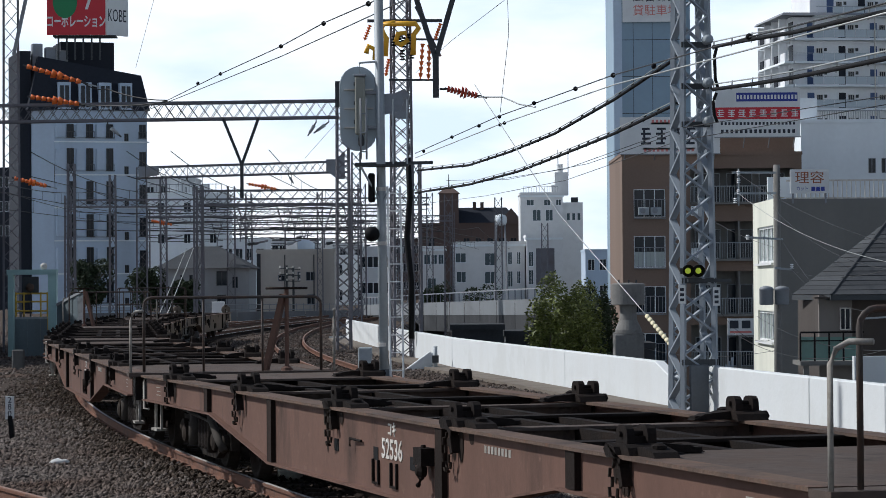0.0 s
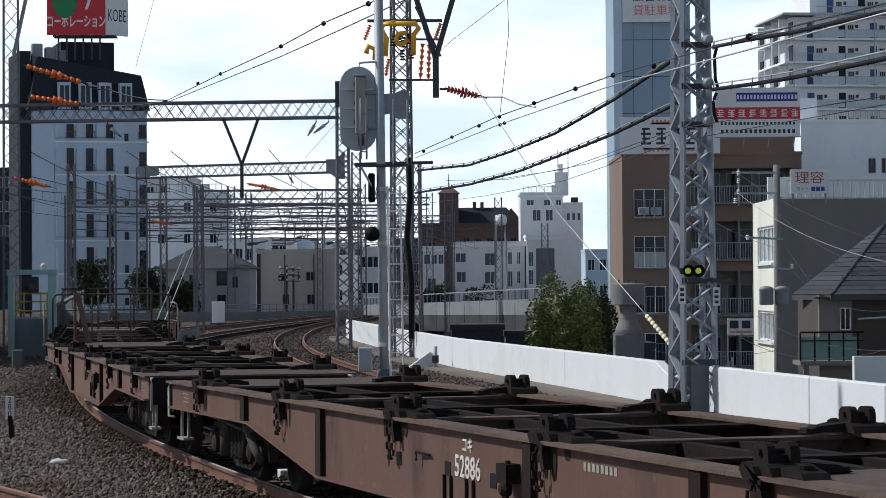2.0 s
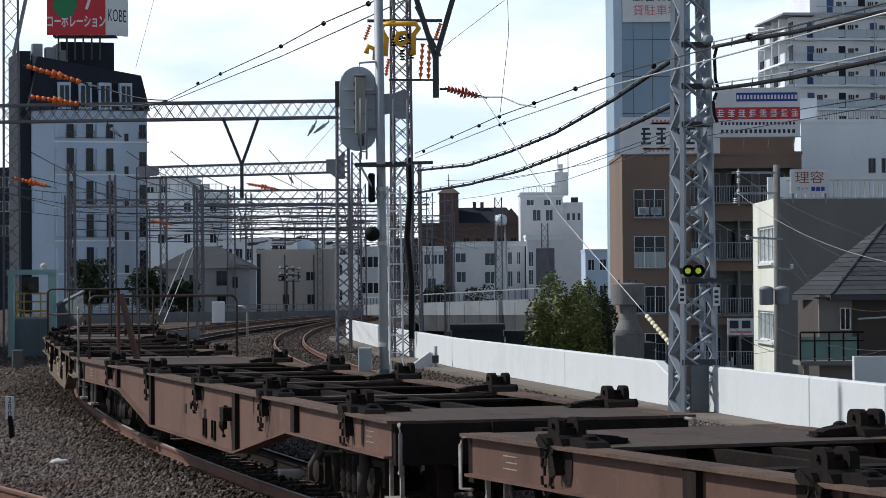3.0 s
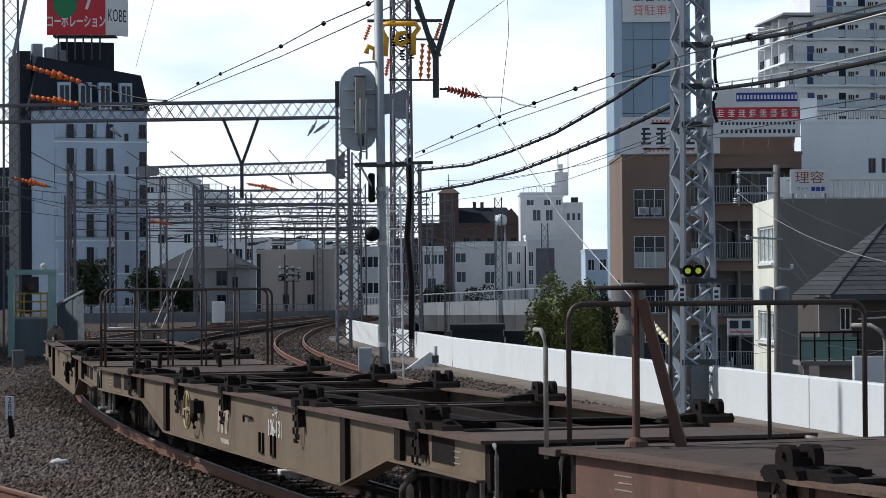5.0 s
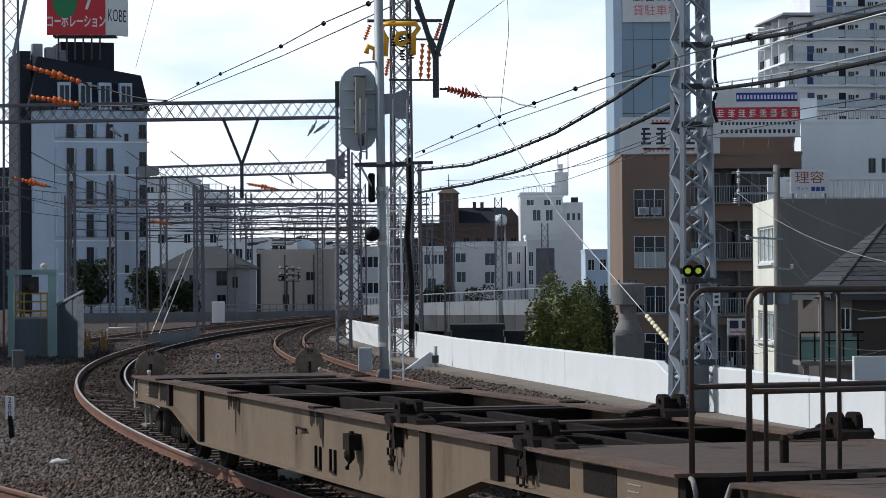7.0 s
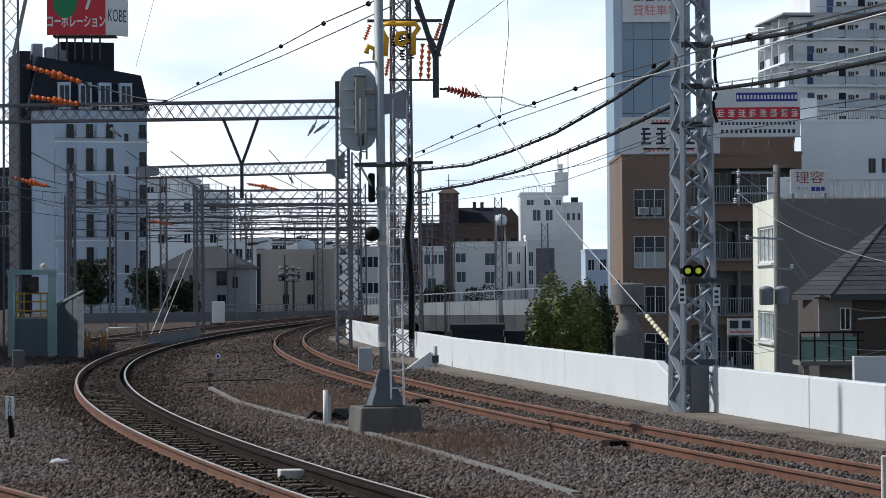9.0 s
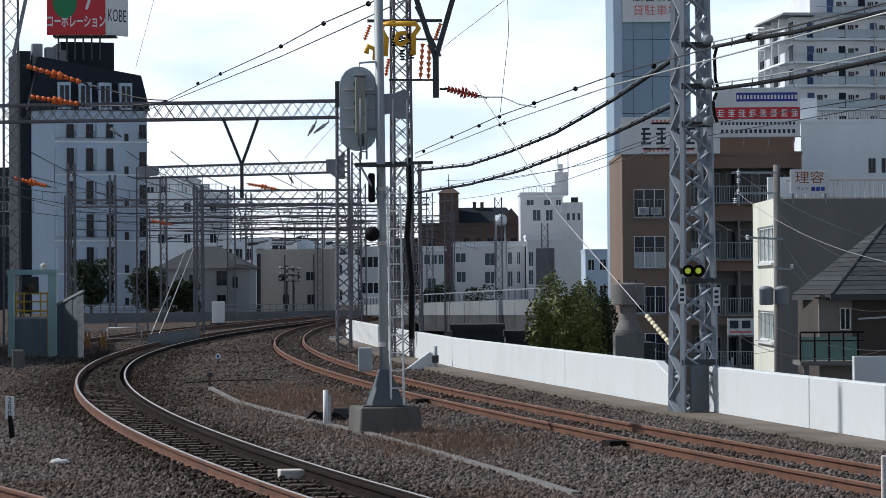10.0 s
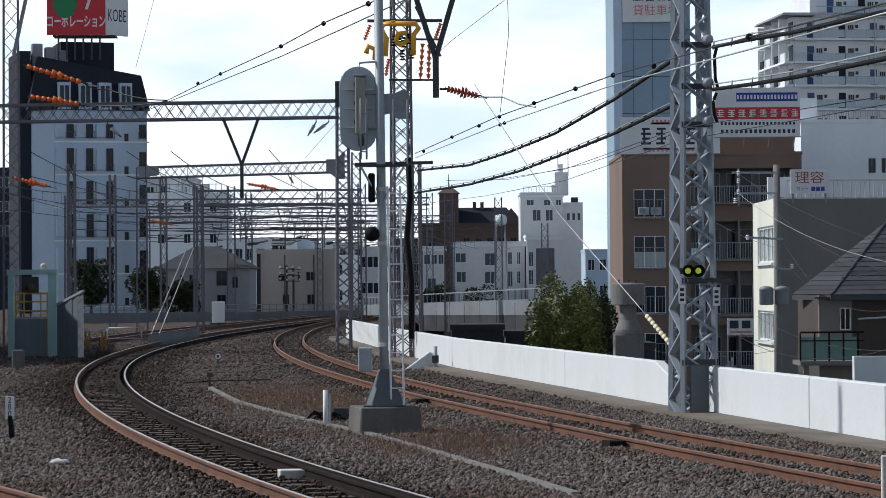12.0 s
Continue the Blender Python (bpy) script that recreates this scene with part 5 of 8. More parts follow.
def building(name, label, x0, x1, y, depth, z1, wall, holes=(), turn=0.0, glass=None, frame_mat=None, leaves=2, parapet=0.25, sill=False, roof_mat=None, category="building", z0=-6.0, side_holes=()):
    """A storeyed block; its origin is at the front left foot. Holes are given in metres from there."""
    b = thing(name, pose(x0, y, z0, 0, 0, turn), label, category)
    w, h = x1 - x0, z1 - z0
    sh = Shape()
    facade(sh, 0, w, 0, h, 0, list(holes))
    sh.add([(0, 0, 0), (0, depth, 0), (0, depth, h), (0, 0, h)], [(0, 1, 2, 3)])
    sh.add([(w, 0, 0), (w, depth, 0), (w, depth, h), (w, 0, h)], [(0, 1, 2, 3)])
    sh.add([(0, depth, 0), (w, depth, 0), (w, depth, h), (0, depth, h)], [(0, 1, 2, 3)])
    part("wall", sh, wall, b)
    part("roof", Shape().box(-0.08, -0.08, h, w + 0.08, depth + 0.08, h + parapet), roof_mat or wall, b)
    # dark sheet close behind the panes stands in for unlit rooms
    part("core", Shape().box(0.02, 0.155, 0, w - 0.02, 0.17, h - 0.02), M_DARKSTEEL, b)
    for a in holes:
        window(b, *a, 0, glass or M_GLASS, frame_mat or M_GREYSTEEL, leaves, sill=sill)
    return b


def grid(x0, dx, n, z0, dz, m, w, h):
    return [(x0 + i * dx, z0 + j * dz, x0 + i * dx + w, z0 + j * dz + h) for i in range(n) for j in range(m)]


M_HOTEL = material("pale_blue_grey_render", (0.50, 0.60, 0.72), 0.8, vary=0.08, scale=0.6, stain=(0.25, 0.27, 0.29), stain_amount=0.35, stain_scale=0.25, bump=0.1, streak=True)
M_SLATE = material("dark_mansard", (0.026, 0.03, 0.04), 0.8, gloss=0.15, vary=0.2, scale=0.6, bump=0.2, bump_scale=4)
M_BROWNWALL = material("brown_tiled_wall", (0.21, 0.15, 0.118), 0.8, vary=0.15, scale=1.5, stain=(0.13, 0.09, 0.065), stain_amount=0.4, stain_scale=0.3, bump=0.2, bump_scale=10, streak=True)
M_BLUETOWER = material("blue_grey_panel", (0.27, 0.37, 0.46), 0.6, vary=0.06, scale=0.4, stain=(0.12, 0.17, 0.22), stain_amount=0.4, stain_scale=0.1, bump=0.05)
M_FLATS = material("grey_rendered_flats", (0.82, 0.83, 0.84), 0.85, vary=0.08, scale=0.5, stain=(0.58, 0.60, 0.62), stain_amount=0.4, stain_scale=0.2, bump=0.1, streak=True)
M_PALEWALL = material("pale_rendered_wall", (0.82, 0.87, 0.90), 0.85, vary=0.06, scale=0.5, stain=(0.60, 0.63, 0.65), stain_amount=0.45, stain_scale=0.25, bump=0.1, streak=True)
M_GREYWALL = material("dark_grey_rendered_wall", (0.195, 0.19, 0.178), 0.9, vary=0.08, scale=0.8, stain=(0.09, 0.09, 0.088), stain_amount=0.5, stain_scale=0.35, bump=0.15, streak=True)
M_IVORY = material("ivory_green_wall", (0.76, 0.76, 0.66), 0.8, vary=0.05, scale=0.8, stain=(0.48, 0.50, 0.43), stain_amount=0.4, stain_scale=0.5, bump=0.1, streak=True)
M_TILE = material("grey_slate_shingle", (0.060, 0.064, 0.070), 0.9, gloss=0.1, vary=0.25, scale=2, stain=(0.085, 0.09, 0.095), stain_amount=0.4, stain_scale=0.7, bump=0.3, bump_scale=12, each=0.2)
M_FARWALL = material("hazy_grey_wall", (0.66, 0.68, 0.69), 0.85, vary=0.08, scale=0.3, stain=(0.20, 0.21, 0.22), stain_amount=0.4, stain_scale=0.15, bump=0.05, streak=True)
M_FARBROWN = material("hazy_brown_wall", (0.12, 0.085, 0.075), 0.85, vary=0.1, scale=0.3, stain=(0.08, 0.06, 0.055), stain_amount=0.4, stain_scale=0.15, bump=0.05)
M_BEIGE = material("dull_beige_render", (0.50, 0.46, 0.41), 0.85, vary=0.08, scale=0.4, stain=(0.22, 0.20, 0.18), stain_amount=0.45, stain_scale=0.3, bump=0.05, streak=True)
# concrete darkened in colour for the shade below the viaduct deck
M_SHADECONC = material("shade_dark_concrete", (0.050, 0.052, 0.056), 0.9, gloss=0.1, vary=0.3, scale=1.5, stain=(0.11, 0.115, 0.12), stain_amount=0.4, stain_scale=0.4, bump=0.1, streak=True)
M_VIADUCT = material("stained_viaduct_concrete", (0.185, 0.20, 0.215), 0.9, vary=0.12, scale=0.6, stain=(0.13, 0.135, 0.14), stain_amount=0.6, stain_scale=0.3, bump=0.1, streak=True)
M_MINT = material("mint_painted_steel", (0.33, 0.50, 0.50), 0.6, vary=0.08, scale=2, stain=(0.25, 0.33, 0.31), stain_amount=0.4, stain_scale=1.0, bump=0.05)
M_SAFETY = material("yellow_railing_paint", (0.55, 0.36, 0.05), 0.6, vary=0.12, scale=2, bump=0.05)

# hotel with the rooftop sign
HD = 235.0
hx0, hx1 = -35.00, -26.80
hz = 18.19 + 6.0
holes = []
fl = 2.99
COLUMNS = (1.10, 2.87, 4.70)
ROWS = [12.70 + 6.0 + fl * (1 - k) for k in range(7)]
for z in ROWS:
    top_row = z == ROWS[0]
    for x in COLUMNS:
        holes.append((x, z, x + 0.66, z + (1.25 if top_row else 2.05)))
    holes.append((6.35, z - 0.35, 6.75, z + 0.42))
    holes.append((7.72, z, 8.35, z + (1.25 if top_row else 1.75)))
hotel = building("hotel", "pale blue-grey hotel with tall dark windows and mansard roof", hx0, hx1 + 0.25, HD, 9.0, hz - 6.0, M_HOTEL, [h for h in holes if h[1] > 0.3], 17.0, M_GLASS, M_DARKSTEEL, 2, sill=False, parapet=0.05)
for z in ROWS:
    if z < 0.6:
        continue
    part("ledge", Shape().box(-0.05, -0.10, z - 0.42, 8.65, -0.004, z - 0.30), M_PALEWALL, hotel, "pale string course")
    for x in COLUMNS + (7.66,):
        bar_ = Shape().box(x - 0.06, -0.30, z + 0.50, x + 0.74, -0.26, z + 0.56).box(x - 0.06, -0.30, z - 0.03, x + 0.74, -0.004, z + 0.03)
        for k in range(6):
            bar_.box(x - 0.05 + k * 0.15, -0.29, z + 0.03, x - 0.02 + k * 0.15, -0.27, z + 0.50)
        part("balconet", bar_, M_DARKSTEEL, hotel, "dark iron balconet")
    for x in COLUMNS:  # splayed bays between the windows
        bay = Shape().plate([(x - 1.02, -0.004), (x - 0.10, -0.004), (x - 0.16, -0.34), (x - 0.90, -0.34)], z + 0.05, z + 1.95 if z != ROWS[0] else z + 1.2, "xy")
        part("bay", bay, M_HOTEL, hotel, "pale splayed wall bay")
man = Shape()
w_ = hx1 - hx0 + 0.25
man.add([(-2.4, -0.25, hz - 0.0), (w_ + 0.25, -0.25, hz), (w_ + 0.25, 9.2, hz), (-2.4, 9.2, hz), (-1.3, 0.9, hz + 4.9), (w_ - 0.35, 0.9, hz + 3.3), (w_ - 0.35, 8.0, hz + 3.3), (-1.3, 8.0, hz + 4.9)],
        [(0, 1, 2, 3), (4, 7, 6, 5), (0, 4, 5, 1), (1, 5, 6, 2), (2, 6, 7, 3), (3, 7, 4, 0)])
part("mansard_roof", man, M_SLATE, hotel, "dark sloping mansard roof")
for x in (0.9, 2.8, 4.6, 6.5):
    dm = part("dormer", Shape().box(x - 0.6, -0.35, hz + 0.05, x + 0.55, 1.5, hz + 2.5), M_HOTEL, hotel, "pale dormer")
    part("dormer_window", Shape().box(x - 0.42, -0.40, hz + 0.25, x - 0.08, -0.36, hz + 2.2), M_GLASS, dm)
    part("dormer_window", Shape().box(x + 0.04, -0.40, hz + 0.25, x + 0.38, -0.36, hz + 2.2), M_GLASS, dm)
part("chamfered_corner", Shape().plate([(-1.88, 1.2), (-0.02, 0.05), (-0.02, 8.9), (-1.88, 8.9)], 0.0, hz - 0.02, "xy"), M_HOTEL, hotel, "chamfered corner wall")
part("stair_tower", Shape().box(-2.9, 1.4, 0, -1.9, 9.0, hz + 5.4), M_SLATE, hotel, "dark side wing")
part("roof_house", Shape().box(1.0, 2.5, hz + 3.2, 5.9, 7.5, 24.60 + 6.0), M_SLATE, hotel, "dark roof plant house")
for x in (-1.7, -0.5, 0.6):
    bevelled(part("roof_tank", Shape().box(x, 1.8, hz + 4.0, x + 0.95, 2.8, hz + 5.7 - 0.25 * x), M_GREYSTEEL, hotel, "grey roof plant unit"), 0.05)

sg = thing("rooftop_sign", pose(-35.78, 236.0, 25.07, 0, 0, 3.0), "large red and white rooftop advertising box with white lettering", "sign")
w1 = 5.28
w2 = 1.79
hh = 6.26
part("red_panel", Shape().box(0, 0, 0, w1, 0.3, hh), M_RED, sg)
wp = part("white_panel", Shape().box(0, -0.15, 0, 2.6, 0.1, hh), M_WHITE, sg)
wp.matrix_basis = pose(w1 + 0.02, 0.0, 0.0, 0, 0, 46)
letters("lettering", "コーポレーション", 1.2, pose(w1 / 2, -0.01, 1.15), M_WHITE, sg, 0.02, 0.56, 0.03)
letters("lettering", "KOBE", 1.6, pose(w1 + 0.98, 0.80, 1.75, 0, 0, 46), M_INK, sg, 0.02, 0.56)
gp = [(w1 / 2 - 1.0 + 1.1 * math.cos(a * math.pi / 12), 3.0 + 1.5 * math.sin(a * math.pi / 12)) for a in range(24)]
part("emblem", Shape().plate(gp, -0.06, -0.004), M_GREENINK, sg, "green leaf-like emblem")
part("emblem_stroke", Shape().plate([(w1 / 2 + 0.8, 2.3), (w1 / 2 + 1.05, 2.3), (w1 / 2 + 1.5, 3.6), (w1 / 2 + 1.2, 3.6)], -0.06, -0.004), M_WHITE, sg)
for i in range(6):
    part("support", Shape().box(0.9 + i * 0.75, 0.6, -2.2, 1.05 + i * 0.75, 0.75, 0.0), M_DARKSTEEL, sg)
part("support_deck", Shape().box(0.5, 0.3, -0.12, 6.2, 2.4, -0.004), M_DARKSTEEL, sg)

# tall blue-grey block with a white advertising panel
tb = building("office_tower", "tall blank blue-grey panelled office block", 13.58, 19.58, 205.0, 14.0, 28.04, M_BLUETOWER, turn=-1.0)
for i in range(9):
    part("panel_joint", Shape().box(0.02, -0.012, 7.0 + i * 2.9, 5.98, -0.004, 7.05 + i * 2.9), M_DARKSTEEL, tb)
for i in range(1, 4):
    part("panel_joint", Shape().box(1.5 * i, -0.010, 7, 1.5 * i + 0.04, -0.004, 30.0), M_DARKSTEEL, tb)
# paler strip on the front stands for the tower's sunlit left edge
part("corner_panel", Shape().box(-0.03, -0.05, 6, 0.62, -0.02, 31.0), M_HOTEL, tb, "paler strip painted for the sunlit corner")
ad = thing("wall_sign", pose(14.27, 204.6, 22.70), "white wall sign with red and dark lettering", "sign")
part("panel", Shape().box(0, 0.0, 0, 4.9, 0.3, 4.2), M_WHITE, ad)
letters("lettering", "貸駐車場", 0.92, pose(2.6, -0.01, 0.85), M_PINKINK, ad, 0.02, 1.0)
letters("lettering", "広告募集", 0.92, pose(2.6, -0.01, 1.95), M_INK, ad, 0.02, 1.0)

# brown flats with the two roof signs
BD = 160.0
bz = 9.99
base = -6.0
bx0, bx1 = 11.03, 22.07
holes = []
for zt, zb in ((7.93, 6.19), (5.05, 3.11), (1.96, 0.30), (-0.92, -2.65)):
    holes.append((11.73 - bx0, zb - base, 13.67 - bx0, zt - base))
BAYS = []
for zt, zb in ((9.17, 7.09), (5.91, 3.62), (2.85, 0.22), (-0.44, -3.04)):
    BAYS.append((15.20 - bx0, zb - base, 21.55 - bx0, zt - base))
flats = thing("apartment_building", pose(bx0, BD, base), "brown tiled apartment building with recessed balconies and barred windows", "apartment building")
W_ = bx1 - bx0
sh2 = Shape()
facade(sh2, 0, W_, 0, bz - base, 0, holes + BAYS, 0.15)
sh2.add([(0, 0, 0), (0, 12, 0), (0, 12, bz - base), (0, 0, bz - base)], [(0, 1, 2, 3)]).add([(W_, 0, 0), (W_, 12, 0), (W_, 12, bz - base), (W_, 0, bz - base)], [(0, 1, 2, 3)])
part("wall", sh2, M_BROWNWALL, flats)
part("roof", Shape().box(-0.05, -0.05, bz - base, W_ + 0.05, 12, bz - base + 0.2), M_BROWNWALL, flats)
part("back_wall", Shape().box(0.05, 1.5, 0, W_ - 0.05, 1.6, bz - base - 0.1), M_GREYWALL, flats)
for h in holes:
    w = window(flats, *h, 0, M_GLASS, M_PALEWALL, 3, bar=0.05)
    g = Shape()
    zz = h[1] + (h[3] - h[1]) * 0.62
    for i in range(9):
        x = h[0] + (h[2] - h[0]) * i / 8
        g.box(x - 0.012, -0.22, h[1] - 0.05, x + 0.012, -0.20, zz)
    g.box(h[0], -0.23, zz, h[2], -0.19, zz + 0.04).box(h[0], -0.23, h[1] - 0.09, h[2], -0.002, h[1] - 0.05)
    tagged(part("window_guard", g, M_GREYSTEEL, w, "grey metal window guard"), kind="stuff")
for h in BAYS:
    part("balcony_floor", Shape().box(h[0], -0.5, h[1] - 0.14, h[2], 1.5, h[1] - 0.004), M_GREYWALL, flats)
    g = Shape()
    n = 40
    for i in range(n + 1):
        x = h[0] + (h[2] - h[0]) * i / n
        g.box(x - 0.014, -0.45, h[1], x + 0.014, -0.42, h[1] + 0.95)
    g.box(h[0], -0.46, h[1] + 0.95, h[2], -0.40, h[1] + 1.0)
    part("balcony_railing", g, M_GALV, flats, "pale barred balcony railing")
    for i in range(3):
        xx = h[0] + 0.4 + i * 2.0
        window(flats, xx, h[1] + 0.02, xx + 1.6, h[1] + 1.85, 1.34, M_GLASS, M_GALV, 2)
    part("partition", Shape().box(h[0] + 2.9, -0.4, h[1], h[0] + 3.0, 1.5, h[3] - 0.004), M_GREYWALL, flats)
for x_, z_ in ((0.95, 6.32), (1.70, 6.32)):
    cu = bevelled(part("cooler_unit", Shape().box(x_, -0.55, z_ - base, x_ + 0.66, -0.24, z_ - base + 0.48), M_GALV, flats, "pale air conditioning unit"), 0.03)
    part("fan_grille", Shape().lathe((x_ + 0.27, -0.556, z_ - base + 0.27), [(0.02, 0.0), (0.17, 0.0), (0.17, 0.008), (0.02, 0.008)], 16, "y"), M_GREYSTEEL, cu)
for h in holes[1:2]:
    part("curtain", Shape().box(h[0] + 0.06, 0.10, h[1] + 0.06, h[2] - 0.06, 0.116, h[1] + (h[3] - h[1]) * 0.5), M_CURTAIN, flats, "pale frosted lower pane")
for i, zz in enumerate((6.67, 4.08, 10.81)):
    bevelled(part("cooler_unit", Shape().box(4.2, -0.35, zz - base - 0.4, 4.95, -0.02, zz - base + 0.2), M_PALEWALL, flats, "pale air conditioning unit"), 0.03)
for x, z in ((4.6, 2.2), (4.6, 5.0), (4.6, 8.0)):
    part("vertical_pipe", Shape().tube([(13.78 - bx0 + 0.15, -0.12, 0.2 + z - 2.2), (13.78 - bx0 + 0.15, -0.12, z + 0.8)], 0.06, 8), M_BROWNWALL, flats)


def roof_sign(x0, x1, z0, z1, y, bands, label):
    s = thing("roof_sign", pose(x0, y, z0), label, "sign", "company roof signs")
    part("panel", Shape().box(0, 0, 0, x1 - x0, 0.12, z1 - z0), M_WHITE, s)
    part("panel_edge", Shape().box(-0.04, -0.02, -0.05, x1 - x0 + 0.04, 0.14, -0.004), M_GREYSTEEL, s)
    for name, mat, xa, za, xb, zb, marks_, ink in bands:
        bnd = part(name, Shape().box(xa, -0.012, za, xb, -0.003, zb), mat, s)
        n = marks_
        for i in range(n):
            xx = xa + (xb - xa) * (i + 0.2) / n
            x2, z1_, z2_ = xx + (xb - xa) / n * 0.66, za + (zb - za) * 0.2, zb - (zb - za) * 0.2
            bar_ = Shape()
            if n > 8:
                bar_.box(xx, -0.022, z1_ + (z2_ - z1_) * 0.1, x2 - (x2 - xx) * 0.15, -0.0125, z2_ - (z2_ - z1_) * 0.1)
            else:  # a large character: a few plain strokes
                t_ = (z2_ - z1_) * 0.13
                for k in range(4):
                    zz = z1_ + (z2_ - z1_ - t_) * k / 3
                    bar_.box(xx + (x2 - xx) * 0.1 * (k % 2), -0.022, zz, x2 - (x2 - xx) * 0.12 * ((i + k) % 2), -0.0125, zz + t_)
                xm = xx + (x2 - xx) * (0.22, 0.48, 0.62)[i % 3]
                bar_.box(xm, -0.0225, z1_, xm + t_, -0.0122, z2_)
            part("bar", bar_, ink, bnd)
    for i in range(4):
        part("stay", Shape().bar((0.3 + i * (x1 - x0 - 0.6) / 3, 0.12, 0.1), (0.3 + i * (x1 - x0 - 0.6) / 3, 1.1, -0.6), 0.06), M_GREYSTEEL, s)
    return s


sw, shh = 5.21, 3.00
roof_sign(16.69, 21.90, 11.06, 14.06, 159.2,
          [("red_band", M_RED, 0.01, shh * 0.36, sw - 0.01, shh * 0.60, 8, M_WHITE), ("blue_band", M_BLUE, sw * 0.25, shh * 0.72, sw * 0.97, shh * 0.90, 18, M_WHITE),
           ("text_line", M_WHITE, 0.3, shh * 0.21, sw * 0.95, shh * 0.33, 20, M_INK), ("text_line", M_WHITE, 0.3, shh * 0.03, sw * 0.95, shh * 0.19, 16, M_INK)],
          "white roof sign with red and blue bands and dark lines")
sw, shh = 6.11, 2.24
roof_sign(10.88, 16.99, 10.07, 12.31, 159.3,
          [("text_line", M_WHITE, 1.1, shh * 0.10, sw * 0.78, shh * 0.86, 4, M_INK), ("text_line", M_WHITE, 1.9, shh * 0.80, sw * 0.8, shh * 0.97, 12, M_PINKINK),
           ("text_line", M_WHITE, 1.4, shh * 0.02, sw * 0.75, shh * 0.16, 12, M_PINKINK)], "white roof sign with large dark marks and faded red lines")
part("penthouse", Shape().box(14.67 - bx0, 2.5, bz - base + 0.2, W_ - 0.1, 10, 11.32 - base), M_BROWNWALL, flats)

# pale block behind, and the balconied flats
pb = building("apartment_building", "pale grey-blue rendered block with small dark windows", 24.11, 32.54, 175.0, 10.0, 12.82, M_PALEWALL,
              [(4.52, 15.43, 5.02, 16.45), (5.40, 15.43, 5.96, 16.45)])
part("stair_head", Shape().box(0.0, 1.0, 18.82, 1.25, 6, 20.59), M_PALEWALL, pb)
g = Shape()
for i in range(26):
    g.box(1.3 + i * 0.16, 0.1, 19.02, 1.34 + i * 0.16, 0.14, 19.62)
g.box(1.25, 0.08, 19.62, 5.5, 0.16, 19.70)
part("roof_railing", g, M_GALV, pb, "pale roof railing")


def balcony_flats():
    """A corner block: the long side with access galleries, the short side with recessed balconies."""
    b = thing("apartment_building", pose(44.97, 330.0, -6, 0, 0, 6.0), "grey multi-storey flats with galleries, blue doors and corner balconies", "apartment building")
    zt, fh, w, dep = 42.0, 2.97, 22.0, 15.0
    part("wall", Shape().box(0.0, 1.4, 0, w, dep, zt - 0.1), M_FLATS, b)
    part("upper_block", Shape().box(2.6, 3.2, zt - 0.1, w, 13, zt + 6.0), M_FLATS, b, "set-back upper storeys")
    part("roof", Shape().add([(-1.9, -0.3, zt), (w, -0.3, zt), (w, dep, zt), (-1.9, dep + 0.6, zt), (-1.6, 0.0, zt + 0.35), (w, 0.0, zt + 0.35), (w, dep, zt + 0.35), (-1.6, dep + 0.3, zt + 0.35)],
                             [(3, 2, 1, 0), (4, 5, 6, 7), (0, 1, 5, 4), (1, 2, 6, 5), (2, 3, 7, 6), (3, 0, 4, 7)]), M_GREYSTEEL, b, "flat overhanging roof slab")
    part("roof", Shape().box(1.8, 2.0, zt + 6.0, w, 13, zt + 6.3), M_GREYSTEEL, b, "upper roof slab")
    part("gable_face", Shape().box(-0.30, 1.4, 0, -0.004, dep, zt - 0.1), M_FLATS, b, "sunlit end wall")
    for j in range(-1, 7):
        z = zt - fh * (j + 1)
        xa = 0.0 if j >= 0 else 2.6
        sl = part("gallery", Shape().box(xa - 0.1, 0.0, z - 0.14, w, 1.4, z + 0.12), M_PALEWALL, b, "pale gallery slab")
        n = int((w - xa - 2.2) / 1.4)
        for i in range(n):  # panels with gaps, on a rail
            part("gallery_panel", Shape().box(xa + 2.2 + i * 1.4, 0.02, z + 0.2, xa + 3.5 + i * 1.4, 0.07, z + 1.1), M_RAILPANEL, sl, "grey-white railing panel")
        part("gallery_rail", Shape().box(xa, 0.0, z + 1.12, w, 0.09, z + 1.18), M_GALV, sl)
        for i in range(5):
            xx = xa + 1.2 + i * 4.1
            if xx + 3.0 < w:
                dr = part("entrance_door", Shape().box(xx + 0.55, 1.36, z + 0.13, xx + 1.45, 1.396, z + 2.15), M_BLUEDOOR if i % 2 == 0 else M_SLATE, b, "dark blue entrance door")
                window(b, xx + 1.75, z + 0.9, xx + 2.55, z + 1.9, 1.25, M_GLASS, M_CHALK, 3, 0.05)
                part("meter_box", Shape().box(xx + 2.75, 1.30, z + 1.5, xx + 3.1, 1.396, z + 1.9), M_DARKSTEEL, b)
        if j >= 0:  # balconies on the short side
            part("balcony", Shape().box(-1.5, 0.0, z - 0.14, -0.31, dep + 0.2, z + 0.12), M_PALEWALL, b, "pale balcony slab")
            for k, y in enumerate((0.1, 4.2, 8.3, 12.0)):
                part("balcony_front", Shape().box(-1.48, y, z + 0.12, -1.38, y + (2.4 if k % 2 == 0 else 2.0), z + 1.15), M_FLATS if k % 2 == 0 else M_SLATE, b)
                part("balcony_door", Shape().box(-0.36, y + 0.3, z + 0.13, -0.305, y + 2.6, z + 2.2), M_GLASS, b, "dark balcony door")
                part("divider", Shape().box(-1.4, y + 3.4, z + 0.12, -0.31, y + 3.55, z + fh - 0.15), M_FLATS, b)
